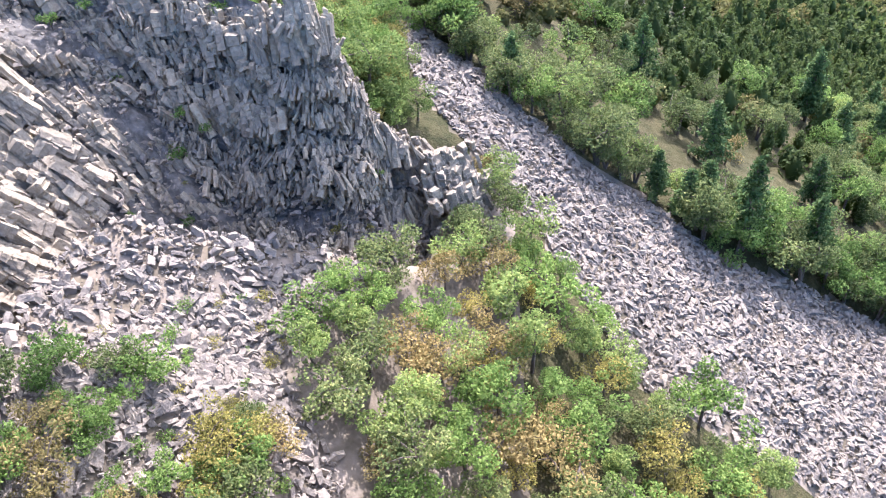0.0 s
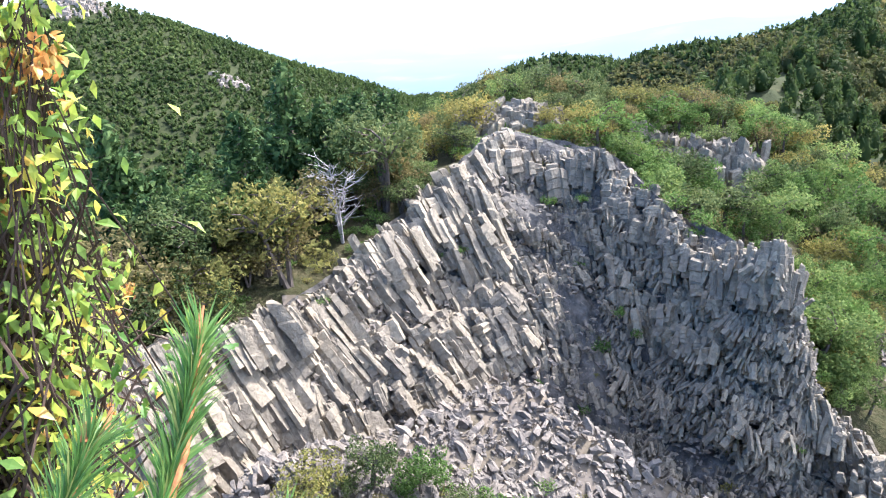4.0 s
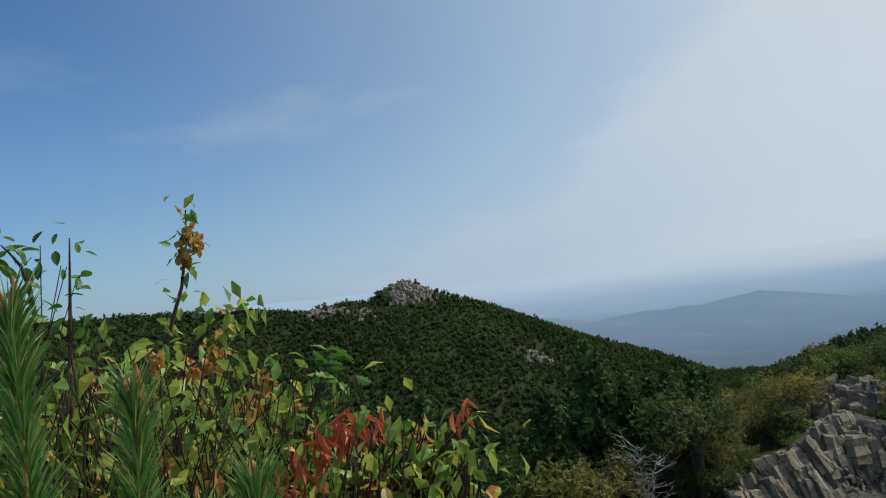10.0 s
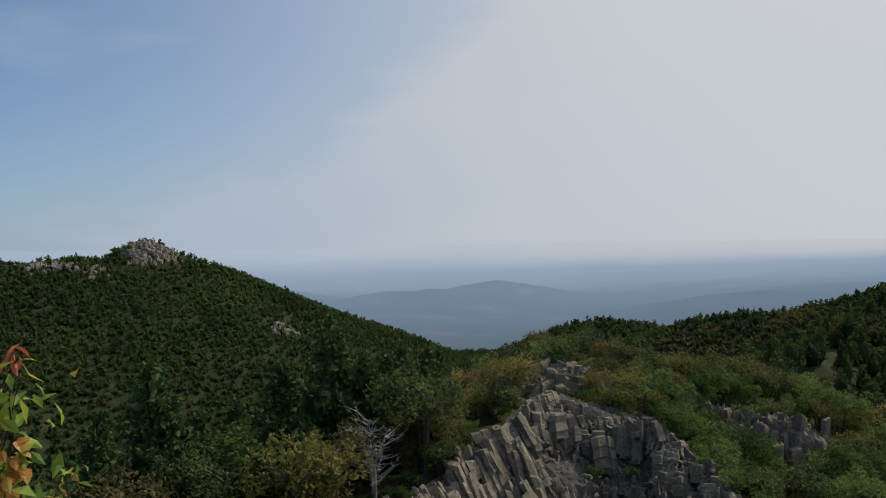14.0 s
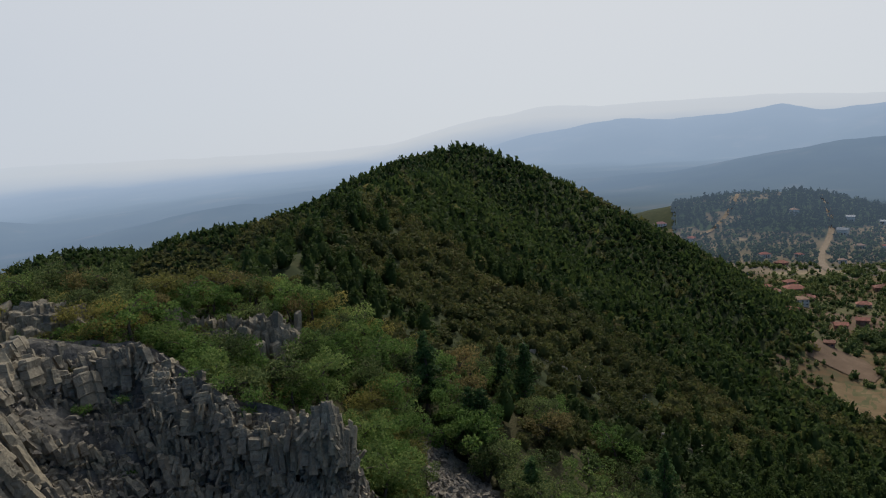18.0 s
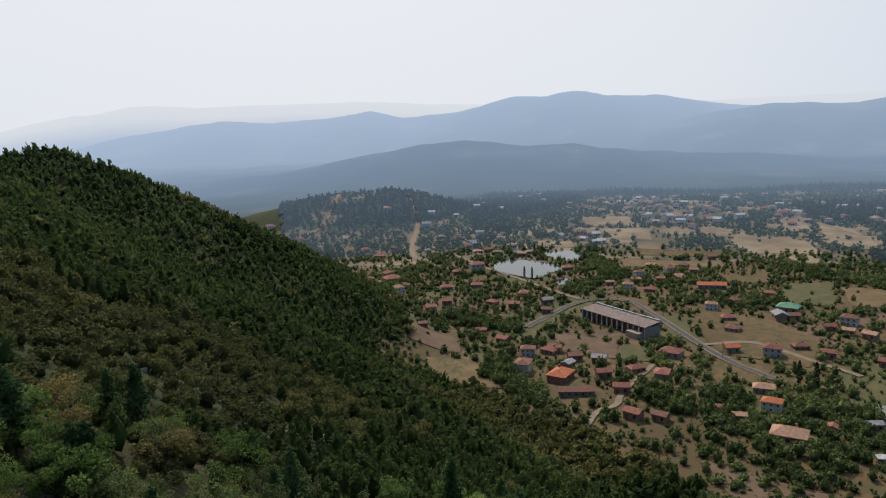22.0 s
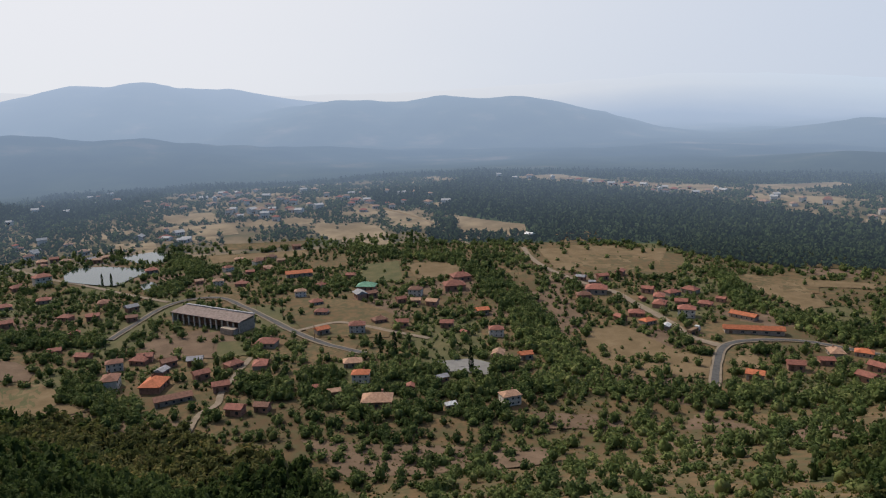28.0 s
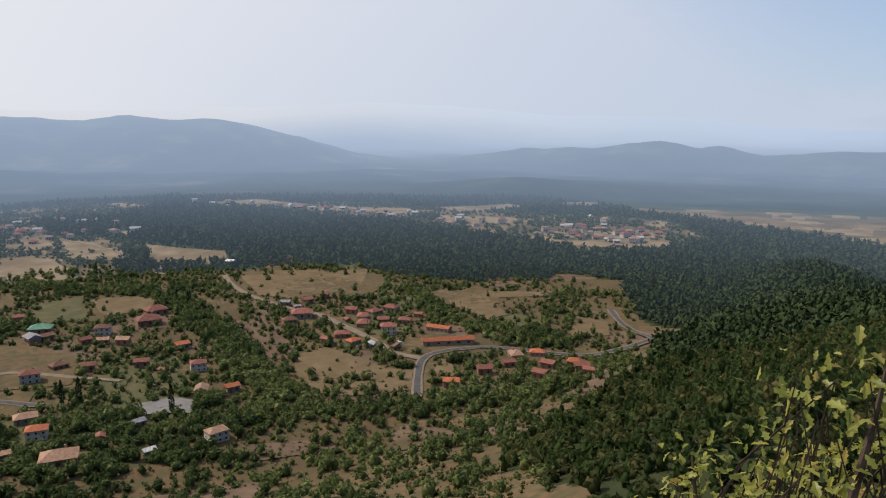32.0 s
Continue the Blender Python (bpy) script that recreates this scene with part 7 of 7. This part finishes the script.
for k in range(70):
    fill.append(near(ng.uniform(-36, -26.5), ng.uniform(-31, -17), ng.uniform(2.2, 2.8), Vector((0, 0, 0))))
hornbeam = shrub("hornbeam_shrub", "hornbeam shrub with green and yellowing toothed leaves", (-1.15, 0.75, -2.3),
                 [[near(-43.5, -8, 1.5), near(-42.0, -1.9, 1.5), near(-40.2, 3.5, 1.5), near(-39.7, 8.2, 1.5)], [near(-41, -4, 1.35), near(-38.5, -0.3, 1.35), near(-35.5, 0.3, 1.3)],
                  [near(-33, -19, 0.85), near(-26, -15, 0.8), near(-20.6, -10.5, 0.75)], [near(-34, -20, 0.85), near(-27, -17, 0.8), near(-21.0, -13.5, 0.75)], [near(-36, -16, 0.9), near(-28, -13, 0.82), near(-23, -11.5, 0.78)],
                  [near(-40, -26, 2.2), near(-31, -21, 2.4), near(-24, -15.5, 2.6)], [near(-42, -24, 2.2), near(-33, -19, 2.3), near(-27, -17, 2.4)], [near(-40, -32, 1.9), near(-33, -29, 2.0), near(-26.5, -27, 2.1)]],
                 fill, LONG, HORNBEAM, 92, 22)
# seed clusters hang from the twigs
cluster = [leaf_blade(0.016, 0.011, 0, 0.3, 0.4, 3)]
for k in range(100):
    p = Vector(fill[int(ng.integers(len(fill)))]) if k > 3 else Vector(near((-39.6, -40.3, -39.2, -40.0)[k], (7.2, 6.0, 6.4, 5.0)[k], 1.49))
    fr = leaves_along(ng, [p, p + Vector((0, 0, -0.035))], 26, cluster, 1.0, 0.007)
    fr[:, :3, 3] -= np.array(hornbeam.location)
    part("catkin", scatter_mesh("catkin", cluster, np.zeros(len(fr), int), fr, [SEEDS]), hornbeam, "orange papery hanging catkin" if k == 0 else "")
# a spray of dry rust-red leaves
dry = [leaf_blade(0.027, 0.0065, 0, 0.8, 0.5), leaf_blade(0.023, 0.0055, 0, 0.9, 0.2)]
frs = [leaves_along(ng, [near(a0, e0, 0.8), near(a1, e1, 0.8)], n, dry, 1.6, 0.012) for a0, e0, a1, e1, n in ((-34, -11, -30, -9.5, 40), (-30, -9.0, -27.2, -9.0, 46), (-34, -12.5, -33, -15, 18), (-20.5, -9.0, -19.5, -8.8, 7), (-31, -17, -29, -20, 8))]
fr = np.concatenate(frs)
fr[:, :3, 3] -= np.array(hornbeam.location)
part("dry_leaves", scatter_mesh("dry_leaves", dry, ng.integers(0, 2, len(fr)), fr, [DRYLEAF]), hornbeam, "withered rust-red hanging leaves")
oak_fill = [near(ng.uniform(-35, -28), ng.uniform(-11, -3.5), ng.uniform(1.0, 1.2)) for k in range(30)] + [near(ng.uniform(-27, -24), ng.uniform(-11, -8.4), 1.0) for k in range(5)] + [near(ng.uniform(-40, -33), ng.uniform(-30, -14), ng.uniform(1.25, 1.5)) for k in range(30)]
shrub("oak_sapling", "oak sapling with fresh green lobed leaves", (-0.75, 0.95, -2.6), [[near(-35, -16, 1.15), near(-32, -8, 1.1), near(-30, -4, 1.1)]], oak_fill, LOBED, OAKLEAF, 93, 16, 0.2)
privet_fill = [near(ng.uniform(-49.5, -46.5), ng.uniform(-4, 6.5), 1.25) for k in range(10)] + [near(ng.uniform(-56, -53), ng.uniform(-4, 5), 1.25) for k in range(12)]
shrub("privet_shrub", "thin shrub with small dark green leaves", (-1.35, 0.55, -2.2), [[near(-48.5, -6, 1.25), near(-48, 1, 1.25), near(-47.6, 6.8, 1.25)], [near(-55, -4, 1.25), near(-55.2, 5, 1.25)], [near(-50, 0, 1.25), near(-50.5, 4.5, 1.25), near(-51.8, 6.6, 1.25)]], privet_fill, TINY, OAKLEAF, 94, 12, -0.3, 0.003)
HERE = Vector((0, 0, 0))
right_fill = [near(ng.uniform(151.5, 162), ng.uniform(-31, -17), ng.uniform(0.9, 1.15), HERE) for k in range(110)] + [near(ng.uniform(142.5, 152.5), ng.uniform(-33, -24.5), ng.uniform(1.2, 1.5), HERE) for k in range(60)]
shrub("oak_bush", "oak bush with dull yellow-green lobed leaves", (0.55, -1.0, -2.0), [[near(156, -26, 0.95, HERE), near(157, -20, 0.95, HERE), near(157.6, -14.5, 0.95, HERE)], [near(151, -30, 1.3, HERE), near(149.6, -24.5, 1.3, HERE)], [near(146, -30, 1.3, HERE), near(145, -24, 1.3, HERE)]], right_fill, [leaf_blade(0.02, 0.0135, 1, f, c, 6) for f, c in ((0.2, 0.15), (0.35, 0.35))], OAKLEAF_DULL, 95, 26, 0.1)


def pine_sprig(root, shoots, label):
    """Pine shoots with long needles round a brown stem and a bud at the tip."""
    ob = thing("young_pine", tuple(root), label, "pine", "young pines")
    loc = np.array(root)
    for low, tip in shoots:
        low, tip = np.array(low), np.array(tip)
        ln = np.linalg.norm(tip - low)
        stem = part("shoot", mesh_from("shoot", *[q if i else q - loc for i, q in enumerate(tube([low, (low + tip) / 2 + ng.normal(0, 0.004, 3), tip], [0.0035, 0.003, 0.002], 8))], [SHOOT]), ob)
        n = int(640 * ln / 0.2)
        t = ng.uniform(0.0, 1.0, n) ** 0.9
        base = low + (tip - low) * t[:, None]
        ax = (tip - low) / ln
        rad = ng.normal(0, 1, (n, 3))
        rad -= ax * (rad @ ax)[:, None]
        rad /= np.linalg.norm(rad, axis=1, keepdims=True)
        d = ax * ng.uniform(0.6, 1.1, n)[:, None] + rad * ng.uniform(0.25, 0.7, n)[:, None]
        d /= np.linalg.norm(d, axis=1, keepdims=True)
        le = ng.uniform(0.03, 0.05, n)[:, None]
        side = np.cross(d, ng.normal(0, 1, (n, 3)))
        side /= np.linalg.norm(side, axis=1, keepdims=True)
        w = 0.0009
        out = base + d * le + rad * 0.004
        mid = base + d * le * 0.5
        v = np.stack([base - side * w, base + side * w, mid + side * w, out, mid - side * w], 1) - loc
        i = np.arange(n)[:, None] * 5
        f = np.concatenate([i + [0, 1, 2], i + [0, 2, 4], i + [4, 2, 3]])
        tagged(part("needles", mesh_from("needles", v.reshape(-1, 3), f, [NEEDLES]), stem), kind="stuff")
        bud = [tube([tip + rad_ * 0.004, tip + rad_ * 0.006 + ax * 0.012, tip + rad_ * 0.005 + ax * hgt], [0.003, 0.0035, 0.0008], 6) for rad_, hgt in ((rad[0], 0.028), (rad[1], 0.02), (rad[2], 0.018))]
        bv, bf = merge(bud)
        part("bud", mesh_from("bud", bv - loc, bf, [SHOOT]), stem, "orange-brown bud")
    return ob


pine_sprig((-0.85, 0.25, -1.9), [(near(-50.5, -24, 0.62), near(-51.3, 2.6, 0.62)), (near(-44.6, -26, 0.66), near(-44.1, -4.6, 0.66)), (near(-36.3, -26, 0.6), near(-36.2, -12.4, 0.6)), (near(-41, -30, 0.62), near(-40.5, -14, 0.62)), (near(-56, -24, 0.62), near(-56, -7, 0.62))], "young pine with long green needles and brown buds")
pine_sprig((-0.75, 0.1, -1.6), [(near(-26, -38, 0.6, EYE_START), near(-18.4, -23.6, 0.62, EYE_START)), (near(-26, -41, 0.66, EYE_START), near(-14.6, -37.6, 0.64, EYE_START)), (near(-34, -42, 0.66, EYE_START), near(-22, -39.5, 0.64, EYE_START)), (near(-34, -36, 0.62, EYE_START), near(-27.5, -28.5, 0.62, EYE_START))], "young pine shoots with bright green needles")

# ---- the largest loose stones, one by one ----
STONE_MESHES = [mesh_from("stone", v, f, [SCREE]) for v, f in STONES]
for bed, kinds_, poses_ in ((scree, scree_which, scree_big), (talus, talus_which, talus_big), (apron_bits, bits_which, bits_big)):
    for k, pz in zip(kinds_, poses_):
        part("stone", STONE_MESHES[k], bed, m=Matrix([list(r) for r in pz]))
